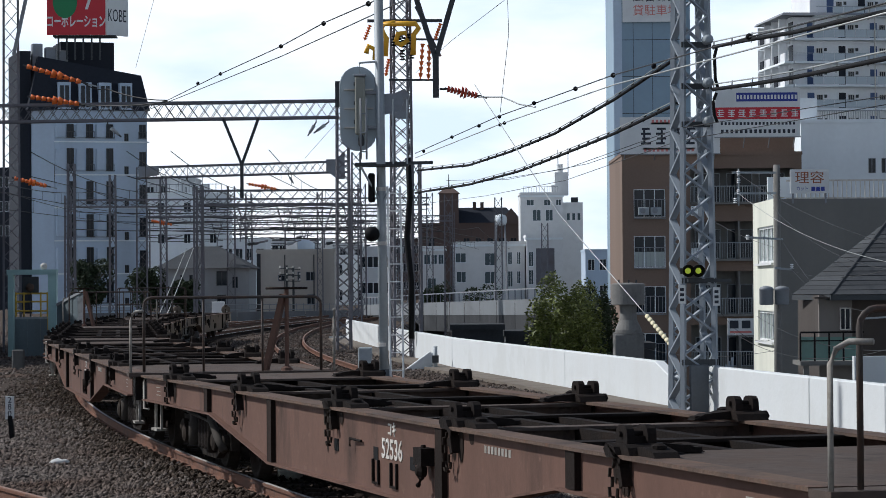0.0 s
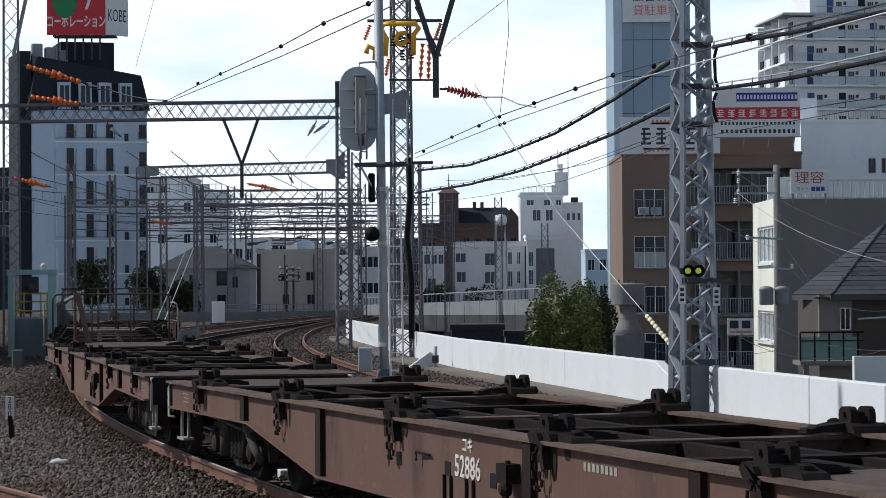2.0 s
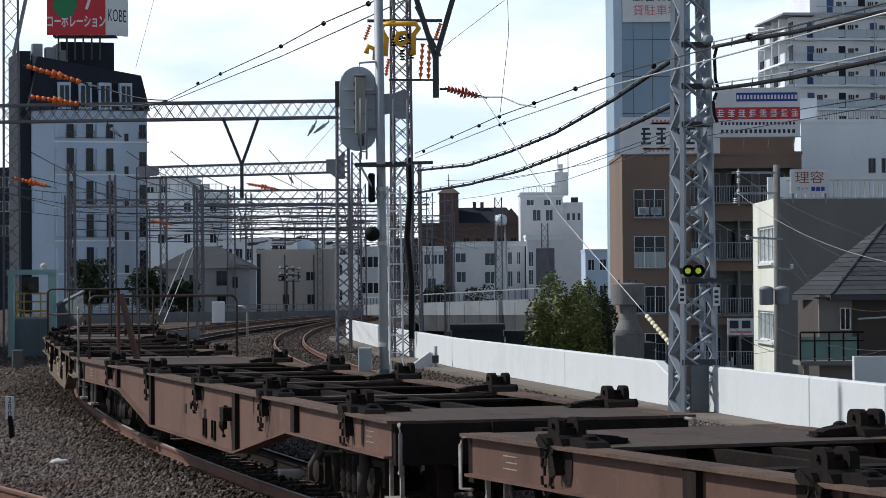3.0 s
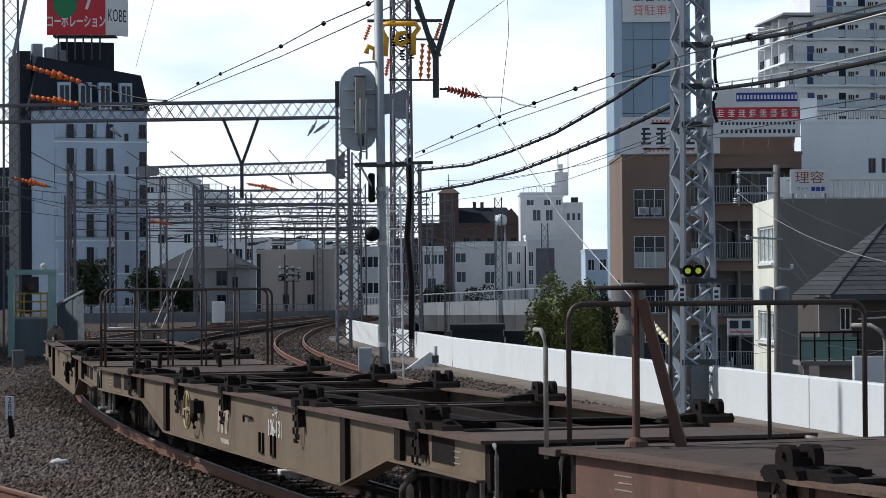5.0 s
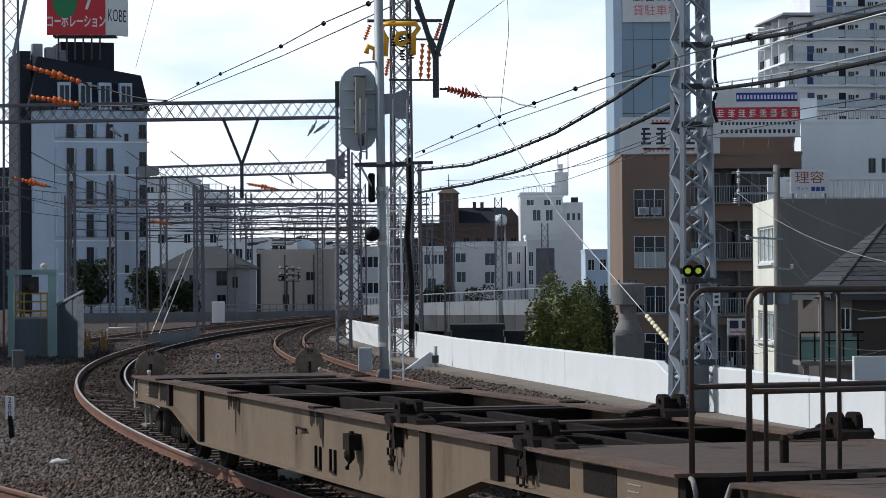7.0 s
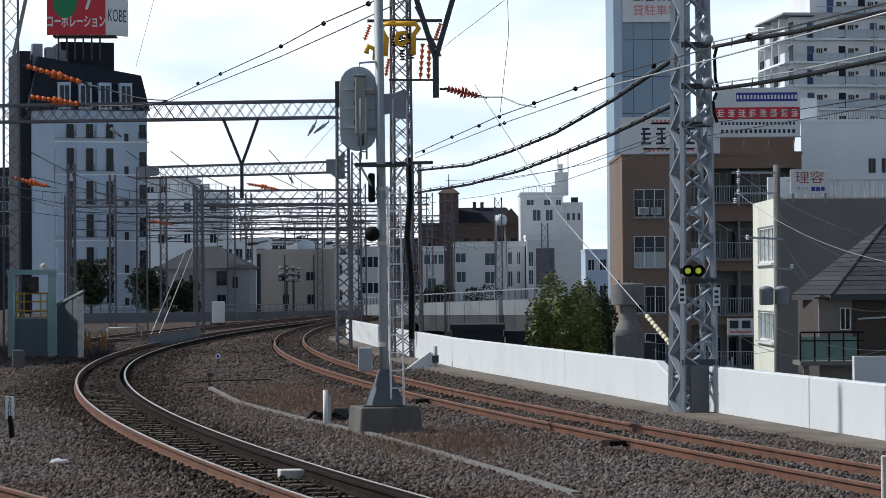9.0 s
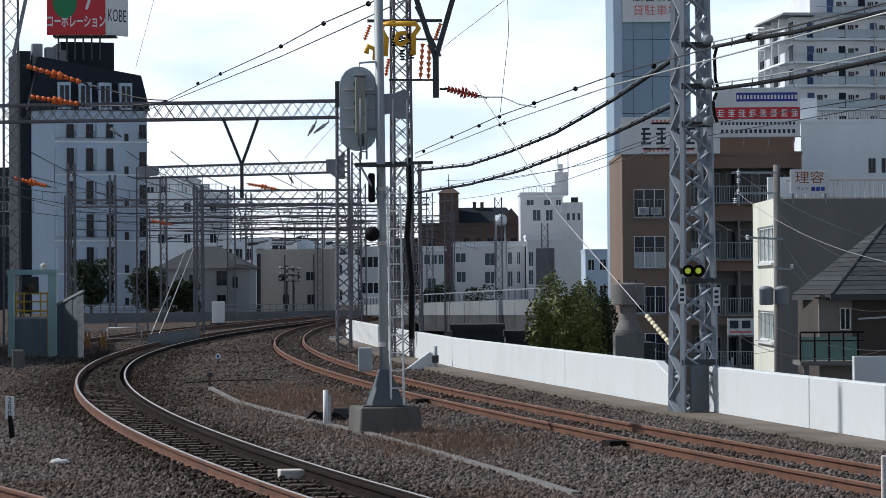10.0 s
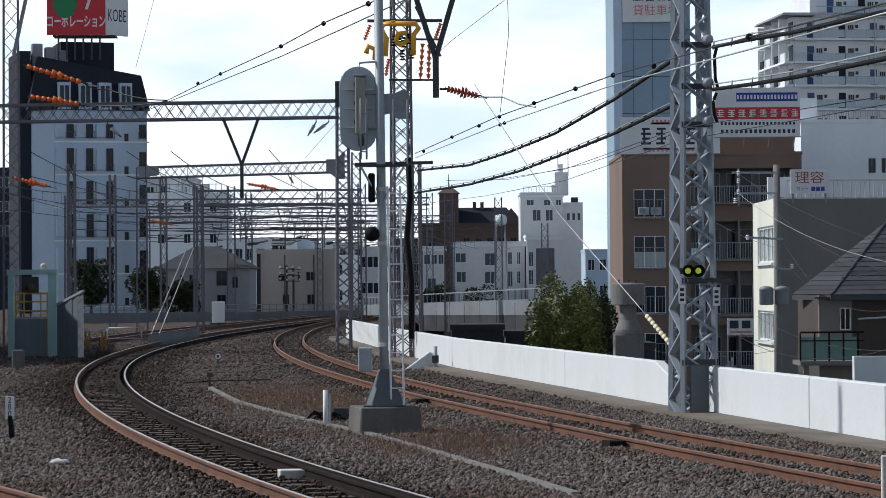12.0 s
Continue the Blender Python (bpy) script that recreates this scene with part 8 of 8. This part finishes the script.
wire("contact_wire", [(-10.69, 94.00, 8.51), (-9.21, 88.00, 8.41), (-3.95, 64.00, 7.79), (-2.20, 56.00, 7.64), (-0.46, 46.00, 7.27)], 0.013, M_WIRE, "dark overhead feeder wire", n=4)
w = wire("messenger_wire", [(-0.84, 81.00, 6.24), (0.27, 72.00, 6.23), (1.36, 64.00, 6.27), (2.11, 58.00, 6.19), (2.72, 53.00, 6.12), (3.29, 50.00, 6.15), (3.86, 47.00, 6.12), (4.49, 38.00, 5.73), (5.34, 30.00, 5.41)], 0.013, M_WIRE, "dark messenger wire with clamps", n=4)
beads(w, [(0.27, 72.00, 6.23), (1.41, 64.00, 6.27), (2.05, 58.00, 6.18), (2.72, 53.00, 6.12), (3.29, 50.00, 6.15), (3.83, 47.00, 6.07), (4.49, 38.00, 5.74), (0.95, 67.00, 6.23), (-0.57, 80.00, 6.25)], 0.05)
w = wire("messenger_wire", [(-0.84, 81.00, 6.10), (1.36, 64.00, 6.06), (3.32, 50.00, 5.97), (4.42, 40.00, 5.65), (5.34, 30.00, 5.30)], 0.014, M_WIRELIGHT, "pale bare overhead wire", n=4)
beads(w, [(1.51, 63.00, 6.05), (1.40, 63.00, 6.01)], 0.045)
for pts in ([(-0.76, 81.00, 5.71), (0.73, 71.00, 5.40), (1.68, 66.00, 5.49), (2.57, 60.00, 5.60), (3.42, 52.00, 5.81), (4.23, 46.00, 6.18)], [(-0.85, 81.00, 5.01), (0.72, 71.00, 4.87), (1.93, 65.00, 4.97), (2.78, 59.00, 5.10), (3.41, 52.00, 5.13), (4.20, 46.00, 5.34)]):
    w = wire("feeder_cable", pts, 0.034, M_BLACK, "thick black lashed feeder cable", n=5)
    for (xa, ya, za), (xb, yb, zb) in zip(pts[:-1], pts[1:]):
        for k in range(5):
            f_ = (k + 0.5) / 5
            p = Vector((xa + (xb - xa) * f_, ya + (yb - ya) * f_, za + (zb - za) * f_))
            part("lashing", Shape().bar(p + Vector((-0.03, 0, -0.045)), p + Vector((0.03, 0, 0.085)), 0.035), M_BLACK, w)
    m_ = wire("carrier_wire", [(p[0], p[1], p[2] + 0.07) for p in pts], 0.010, M_WIRELIGHT, "thin carrier strand above the feeder cable", n=5)
for pts in ([(4.75, 45.50, 6.27), (4.88, 41.00, 5.98), (5.11, 38.00, 5.79), (5.16, 34.00, 5.54), (5.34, 30.00, 5.30)], [(4.74, 45.50, 5.53), (4.88, 41.00, 5.27), (5.10, 38.00, 5.13), (5.15, 34.00, 4.93), (5.33, 30.00, 4.76)]):
    wire("feeder_cable", pts, 0.034, M_BLACK, "thick black lashed feeder cable", n=5)
    w = wire("carrier_wire", [(p[0], p[1], p[2] + 0.09) for p in pts], 0.012, M_WIRELIGHT, "pale carrier strand with hangers", n=5)
    for i in range(9):
        f_ = i / 8
        k = min(3, int(f_ * 4))
        a, b = Vector(pts[k]), Vector(pts[k + 1])
        p = a.lerp(b, f_ * 4 - k)
        part("hanger", Shape().bar(p + Vector((0, 0, -0.05)), p + Vector((0.02, 0, 0.11)), 0.022), M_WIRELIGHT, w)
wire("feeder_cable", [(4.80, 45.40, 6.26), (4.76, 45.40, 6.10), (4.77, 45.40, 5.70), (4.81, 45.40, 5.56)], 0.03, M_BLACK, "black jumper cable on the tower", n=4)
wire("feeder_cable", [(4.79, 45.40, 5.46), (4.73, 45.40, 5.31), (4.75, 45.40, 5.06), (4.80, 45.40, 4.95)], 0.03, M_BLACK, "black jumper cable on the tower", n=4)
for pts in ([(-0.85, 90.00, 4.93), (1.25, 75.00, 4.70), (2.82, 60.00, 4.53), (4.17, 46.00, 4.66), (6.04, 34.00, 4.50)], [(0.13, 90.00, 5.75), (1.90, 75.00, 5.17), (3.24, 58.00, 4.82), (4.17, 46.00, 4.81)], [(0.33, 90.00, 5.55), (2.92, 62.00, 4.88), (4.17, 46.00, 4.88), (6.04, 34.00, 4.61)],
            [(-9.94, 90.00, 12.08), (-11.05, 94.00, 10.07)], [(1.55, 60.00, 8.77), (0.30, 75.00, 9.19), (-0.82, 81.00, 8.74)], [(-1.42, 80.00, 9.18), (-4.95, 94.00, 6.76)], [(1.34, 60.00, 6.10), (1.55, 60.00, 7.93), (1.53, 60.00, 8.77)]):
    wire("line_wire", pts, 0.007, M_WIRE, "thin dark overhead wire", n=5)
gw = wire("guy_wire", [(0.78, 62.00, 6.91), (2.33, 52.00, 3.53), (3.71, 47.50, 1.55)], 0.010, M_WIRELIGHT, "pale guy wire ending in a cream insulated sleeve", n=8)
for i in range(9):
    a, b = Vector((3.71, 47.50, 1.55)), Vector((4.07, 46.40, 1.02))
    p, q = a.lerp(b, i / 9), a.lerp(b, (i + 0.75) / 9)
    part("sleeve_ring", Shape().tube([p, q], 0.045, 10, 0.032), M_CREAM, gw, "cream insulating ring", True)
part("sleeve_core", Shape().tube([(3.71, 47.50, 1.55), (4.07, 46.40, 1.02)], 0.02, 6), M_DARKSTEEL, gw)
# service wires from the utility pole
for i, (pa, pb2) in enumerate((((10.06, 88.00, 5.78), (10.62, 60.00, 2.91)), ((10.05, 88.00, 5.12), (10.61, 60.00, 2.52)), ((11.20, 88.00, 4.63), (10.61, 60.00, 2.39)), ((11.75, 88.00, 2.60), (10.60, 60.00, 1.54)), ((11.75, 88.00, 2.53), (10.61, 60.00, 2.52)), ((10.59, 88.00, 1.01), (9.89, 56.00, 0.67)),
                              ((9.26, 88.00, 1.30), (11.16, 88.00, 0.24)), ((9.82, 88.00, 0.44), (9.89, 56.00, 0.79)), ((11.38, 88.00, 3.67), (11.62, 72.00, 0.57)), ((10.33, 120.00, 6.61), (11.30, 88.00, 3.29)), ((7.27, 110.00, -0.19), (11.27, 88.00, -0.14)))):
    wire("service_wire", [pa, pb2], 0.008, M_WIRE if i != 1 else M_WIRELIGHT, "thin sagging service wire near the houses", 0.25 + 0.1 * (i % 4), 16, "service wires")
# catenary wires of the far tracks: between the portals
PORT = ((95.0, 7.67, 0.0), (135.0, 7.35, 0.0), (180.0, 7.53, 0.0), (225.0, 7.80, 0.0), (300.0, 8.18, 0.0))
for off in (-13.0, -8.5, -4.5, -1.0, 0.6, 4.2):
    pts_c, pts_m = [], []
    for yy, zc, _ in PORT:
        s = float(np.interp(yy, NEAR[2], NEAR[0]))
        x, y, h = on(NEAR, s, off)
        pts_c.append((x, yy, min(zc, 6.2)))
        pts_m.append((x, yy, min(zc, 6.2) + 0.9))
    wire("contact_wire", pts_c, 0.016, M_WIRE, "dark contact wire over the far tracks", 0.02, 6)
    w = wire("messenger_wire", pts_m, 0.016, M_WIRE, "dark messenger wire over the far tracks", 0.55, 10)
    for a, b in zip(pts_c[:-1], pts_c[1:]):
        for k in range(1, 8):
            f_ = k / 8
            x, y, z = (a[j] + (b[j] - a[j]) * f_ for j in range(3))
            part("dropper", Shape().bar((x, y, z), (x, y, z + 0.9 - 2.2 * f_ * (1 - f_)), 0.018), M_WIRE, w)
# cross spans between the masts of the far portals
for yy, xa, xb, zt in ((180.0, -16.92, -5.59, 7.78), (225.0, -32.38, -1.14, 8.70), (260.0, -29.52, -4.71, 8.59),
                       (300.0, -47.09, 1.07, 9.06), (345.0, -36.20, -1.77, 9.20), (390.0, -58.69, -5.39, 9.45)):
    for k in range(3):
        wire("cross_span", [(xa, yy, zt - 0.75 * k), ((xa + xb) / 2, yy, zt - 0.75 * k - 0.1), (xb, yy, zt - 0.75 * k)], 0.025 + 0.00006 * yy, M_WIRE, "dark cross span wire between two masts", 0.18, 8)
# V hangers and brackets on the portals
for nm, pts, wdt in (("hanger_frame", ((-7.94, 94.40, 8.23), (-7.27, 94.40, 6.55), (-6.66, 94.40, 8.23)), 0.10), ("hanger_frame", ((-0.70, 70.00, 9.94), (-0.16, 70.00, 8.23), (0.34, 70.00, 9.93)), 0.14)):
    hf = thing(nm, Matrix.Translation(pts[1]), "dark V-shaped steel hanger below the girder" if wdt == 0.10 else "dark V-shaped steel hanger with a drop stem", "hanger")
    o = Vector(pts[1])
    part("arm", Shape().bar(Vector(pts[0]) - o, (0, 0, 0), wdt), M_DARKSTEEL, hf)
    part("arm", Shape().bar(Vector(pts[2]) - o, (0, 0, 0), wdt), M_DARKSTEEL, hf)
    part("stem", Shape().box(-wdt * 0.6, -wdt * 0.6, -1.2 if wdt == 0.10 else -1.05, wdt * 0.6, wdt * 0.6, 0.12), M_DARKSTEEL, hf)


# smaller V hangers and dark insulators below the far girders
for yy, zb, xs_ in ((180.0, 7.75, (-13.6, -10.9, -8.2)), (225.0, 9.0, (-24.0, -17.5, -12.8, -8.0)), (260.0, 9.05, (-19.0, -13.5, -9.2)), (300.0, 9.4, (-26.0, -16.0, -9.0))):
    for k, x in enumerate(xs_):
        hf = thing("hanger_frame", pose(x, yy, zb), "small dark V-shaped hanger below a far girder", "hanger", "far hangers")
        part("arm", Shape().bar((-0.62, 0, 0.08), (0, 0, -1.9), 0.09), M_FARSTEEL, hf)
        part("arm", Shape().bar((0.62, 0, 0.08), (0, 0, -1.9), 0.09), M_FARSTEEL, hf)
        part("stem", Shape().box(-0.05, -0.05, -3.0, 0.05, 0.05, -1.8), M_FARSTEEL, hf)
        part("bracket_tube", Shape().tube([(0, 0, -2.75), (1.5 - 0.4 * (k % 2), 0, -2.45)], 0.05, 6), M_FARSTEEL, hf)
        part("insulator", Shape().tube([(0.15, 0, -2.72), (0.6, 0, -2.63)], 0.12, 8, 0.09), M_GALV if k % 2 else M_DARKSTEEL, hf, "ribbed insulator")


def covered_insulator(a, b, mat, label):
    a, b = Vector(a), Vector(b)
    t = thing("insulator", Matrix.Translation(a), label, "insulator", "covered insulators")
    d = b - a
    for i in range(9):
        f0, f1 = i / 9, (i + 0.8) / 9
        fat = 0.10 if i not in (4, 5) else 0.17
        part("shed", Shape().tube([d * f0, d * f1], fat, 10, fat * 0.65), mat, t, "", True)
    part("core", Shape().tube([d * -0.08, d * 1.1], 0.035, 6), M_DARKSTEEL, t)
    part("end_fitting", Shape().tube([d * 1.08, d * 1.3], 0.03, 6), M_GALV, t)
    return t


covered_insulator((-14.65, 92.00, 9.97), (-12.70, 92.00, 9.39), M_ORANGE, "orange ribbed insulator cover on the overhead line")
covered_insulator((-14.52, 92.00, 8.89), (-12.78, 92.00, 8.62), M_ORANGE, "orange ribbed insulator cover on the overhead line")
covered_insulator((-18.07, 110.00, 6.77), (-16.69, 110.00, 6.43), M_ORANGE, "orange ribbed insulator cover farther off")
covered_insulator((0.15, 70.00, 7.41), (0.97, 70.00, 7.22), M_REDCOVER, "red ribbed insulator cover on the feeder")
covered_insulator((-10.42, 140.00, 7.64), (-8.91, 140.00, 7.35), M_ORANGE, "orange ribbed insulator cover farther off")
covered_insulator((-19.01, 170.00, 6.46), (-17.65, 170.00, 6.19), M_ORANGE, "orange ribbed insulator cover farther off")
wire("line_wire", [(0.97, 70.00, 7.19), (1.59, 68.00, 7.04), (1.97, 66.00, 6.71), (2.30, 64.00, 6.50)], 0.02, M_WIRELIGHT, "pale jumper wire from the red insulator", n=4)
wire("line_wire", [(-0.06, 70.00, 7.41), (0.15, 70.00, 7.41)], 0.03, M_WIRE, "short link at the red insulator", n=2)
wire("line_wire", [(-12.70, 92.00, 9.39), (-11.82, 92.00, 9.15), (-9.28, 88.00, 8.45)], 0.02, M_WIRE, "jumper wire from the orange insulator", 0.1, 6)
wire("line_wire", [(-12.78, 92.00, 8.62), (-9.28, 88.00, 8.41)], 0.02, M_WIRE, "jumper wire from the orange insulator", 0.1, 6)
for a, b in (((-4.58, 94.72, 8.10), (-4.89, 94.72, 7.60)), ((-4.12, 94.72, 8.10), (-4.67, 94.72, 7.70)), ((-12.17, 94.72, 8.06), (-11.67, 94.72, 7.60)), ((-13.24, 134.72, 7.68), (-12.81, 134.72, 7.33)), ((-7.98, 134.72, 7.87), (-7.69, 134.72, 7.43)), ((-5.30, 134.50, 8.50), (-5.90, 134.50, 8.20))):
    sb_ = thing("steady_arm", Matrix.Translation(a), "small steady arm with a pale insulator below the girder", "insulator", "steady arms")
    d = Vector(b) - Vector(a)
    part("rod", Shape().tube([(0, 0, 0.2), (0, 0, 0), d], 0.03, 6), M_DARKSTEEL, sb_)
    part("insulator", Shape().tube([d * 0.25, d * 0.8], 0.07, 8, 0.05), M_GALV, sb_, "pale insulator", True)
# portal stay at the left mast, running up from the ground
for dx in (0.0, 0.35):
    wire("stay_rod", [(-12.70 + dx, 112.0, GROUND_Z), (-12.80 + dx, 130.0, 4.05)], 0.018, M_WIRELIGHT, "pale paired stay rod rising from the ground", 0.0, 2)
st = thing("mast_strut", Matrix.Translation((-15.52, 94.40, 10.59)), "blue-grey diagonal strut on the portal mast", "strut")
part("bar", Shape().bar((0, 0, 0), Vector((-14.94, 94.40, 13.21)) - Vector((-15.52, 94.40, 10.59)), 0.12), M_GREYSTEEL, st)


# ---- loose ballast stones ----
def stones(count, seed, y0, y1, name, label, dusty=False):
    """Angular stones lying loose on the bed, between the sides of the place."""
    rng = np.random.default_rng(seed)
    y = y0 + (y1 - y0) * rng.random(count) ** 1.25
    wide = 0.19 * y + 1.0
    x = (rng.random(count) * 2 - 1) * wide
    right = np.interp(y, FAR[2], FAR[1]) + 3.6
    keep = x < right
    c, h = np.interp(y, NEAR[2], NEAR[1]), np.interp(y, NEAR[2], NEAR[3])
    side = (x - c) * np.cos(h) + rng.normal(0, 0.35, count)
    keep &= (np.abs(side) < 1.7) if dusty else (np.abs(side) > 1.3)
    for line in (NEAR, FAR):
        c = np.interp(y, line[2], line[1])
        h = np.interp(y, line[2], line[3])
        across = (x - c) * np.cos(h)
        keep &= np.abs(np.abs(across) - 0.5665) > 0.10
        inside = np.abs(across) < 0.5
        keep &= ~inside | (rng.random(count) < (0.14 if dusty else 0.5))
    x, y = x[keep], y[keep]
    n = len(x)
    z = np.full(n, GROUND_Z)
    for line in (NEAR, FAR):  # the bed is heaped up round the sleepers
        c = np.interp(y, line[2], line[1])
        z = np.maximum(z, GROUND_Z + 0.05 - 0.045 * np.clip(np.abs(x - c) - 1.1, 0, None) * 2)
    z += rng.random(n) * 0.035
    size = rng.uniform(0.014, 0.040, n) * np.where(y > 70, 1.3, 1.0)
    base = np.array([(1, 0, 0), (0, 1, 0), (-1, 0, 0), (0, -1, 0), (0, 0, 1), (0, 0, -1)], float)
    v = base[None] * size[:, None, None] * rng.uniform(0.6, 1.4, (n, 6, 1)) + rng.normal(0, 0.25, (n, 6, 3)) * size[:, None, None]
    a = rng.uniform(0, 6.28, n)
    ca, sa = np.cos(a), np.sin(a)
    vx, vy = v[..., 0] * ca[:, None] - v[..., 1] * sa[:, None], v[..., 0] * sa[:, None] + v[..., 1] * ca[:, None]
    v = np.stack([vx + x[:, None], vy + y[:, None], v[..., 2] * 0.8 + z[:, None]], -1).reshape(-1, 3)
    tri = np.array([(0, 1, 4), (1, 2, 4), (2, 3, 4), (3, 0, 4), (1, 0, 5), (2, 1, 5), (3, 2, 5), (0, 3, 5)])
    f = (tri[None] + (np.arange(n) * 6)[:, None, None]).reshape(-1, 3)
    me = bpy.data.meshes.new(name)
    me.vertices.add(len(v))
    me.vertices.foreach_set("co", v.ravel())
    me.loops.add(f.size)
    me.loops.foreach_set("vertex_index", f.ravel().astype(np.int32))
    me.polygons.add(len(f))
    me.polygons.foreach_set("loop_start", np.arange(0, f.size, 3, dtype=np.int32))
    me.update(calc_edges=True)
    me.validate()
    me.materials.append(M_STONEDARK if dusty else M_STONE)
    return tagged(new(name, me), label, "stones", "", "stuff")


stones(210000, 5, 24.0, 50.0, "ballast_stones", "angular grey-brown ballast stones round the tracks")
stones(70000, 6, 50.0, 140.0, "ballast_stones", "angular grey-brown ballast stones farther along the curve")
stones(170000, 7, 24.0, 95.0, "ballast_stones", "dark ballast stones stained by brake dust between the rails", True)


def motions():
    for ob, rear, turned in TRAIN:
        rows = []
        t = 0.0
        while t <= 12.001:
            s = rear - travelled(t)
            a = on(NEAR, s - 2.5, 0.09)
            b = on(NEAR, s - 16.7, 0.09)
            ax, ay = (a[0] + b[0]) / 2, (a[1] + b[1]) / 2
            ang = math.atan2(b[1] - a[1], b[0] - a[0])
            rows.append((t, pose(ax, ay, 0, 0, 0, math.degrees(ang) + (180 if turned else 0))))
            t += 0.25
        walk(ob, rows)
        sense = -1 if turned else 1
        for b in [c for c in ob.children if c.name.startswith("bogie")]:
            x = b.location.x
            swing = []
            t = 0.0
            while t <= 12.001:  # each bogie follows the curve under it
                s = rear - travelled(t)
                p, q, r = on(NEAR, s - 2.5, 0.09), on(NEAR, s - 16.7, 0.09), on(NEAR, s - 9.6 - sense * x)
                chord = math.atan2(q[1] - p[1], q[0] - p[0])
                turn = math.degrees(-math.pi / 2 - r[2] - chord)
                swing.append((t, pose(x, 0, 0, 0, 0, (turn + 180) % 360 - 180)))
                t += 0.5
            walk(b, swing)
            for axle in [c for c in b.children if c.name.startswith("wheelset")]:
                ax = axle.location.x
                walk(axle, [(k / 30, pose(ax, 0, 0.43, 0, math.degrees(sense * travelled(k / 30) / 0.43) % 360, 0)) for k in range(361)])


motions()
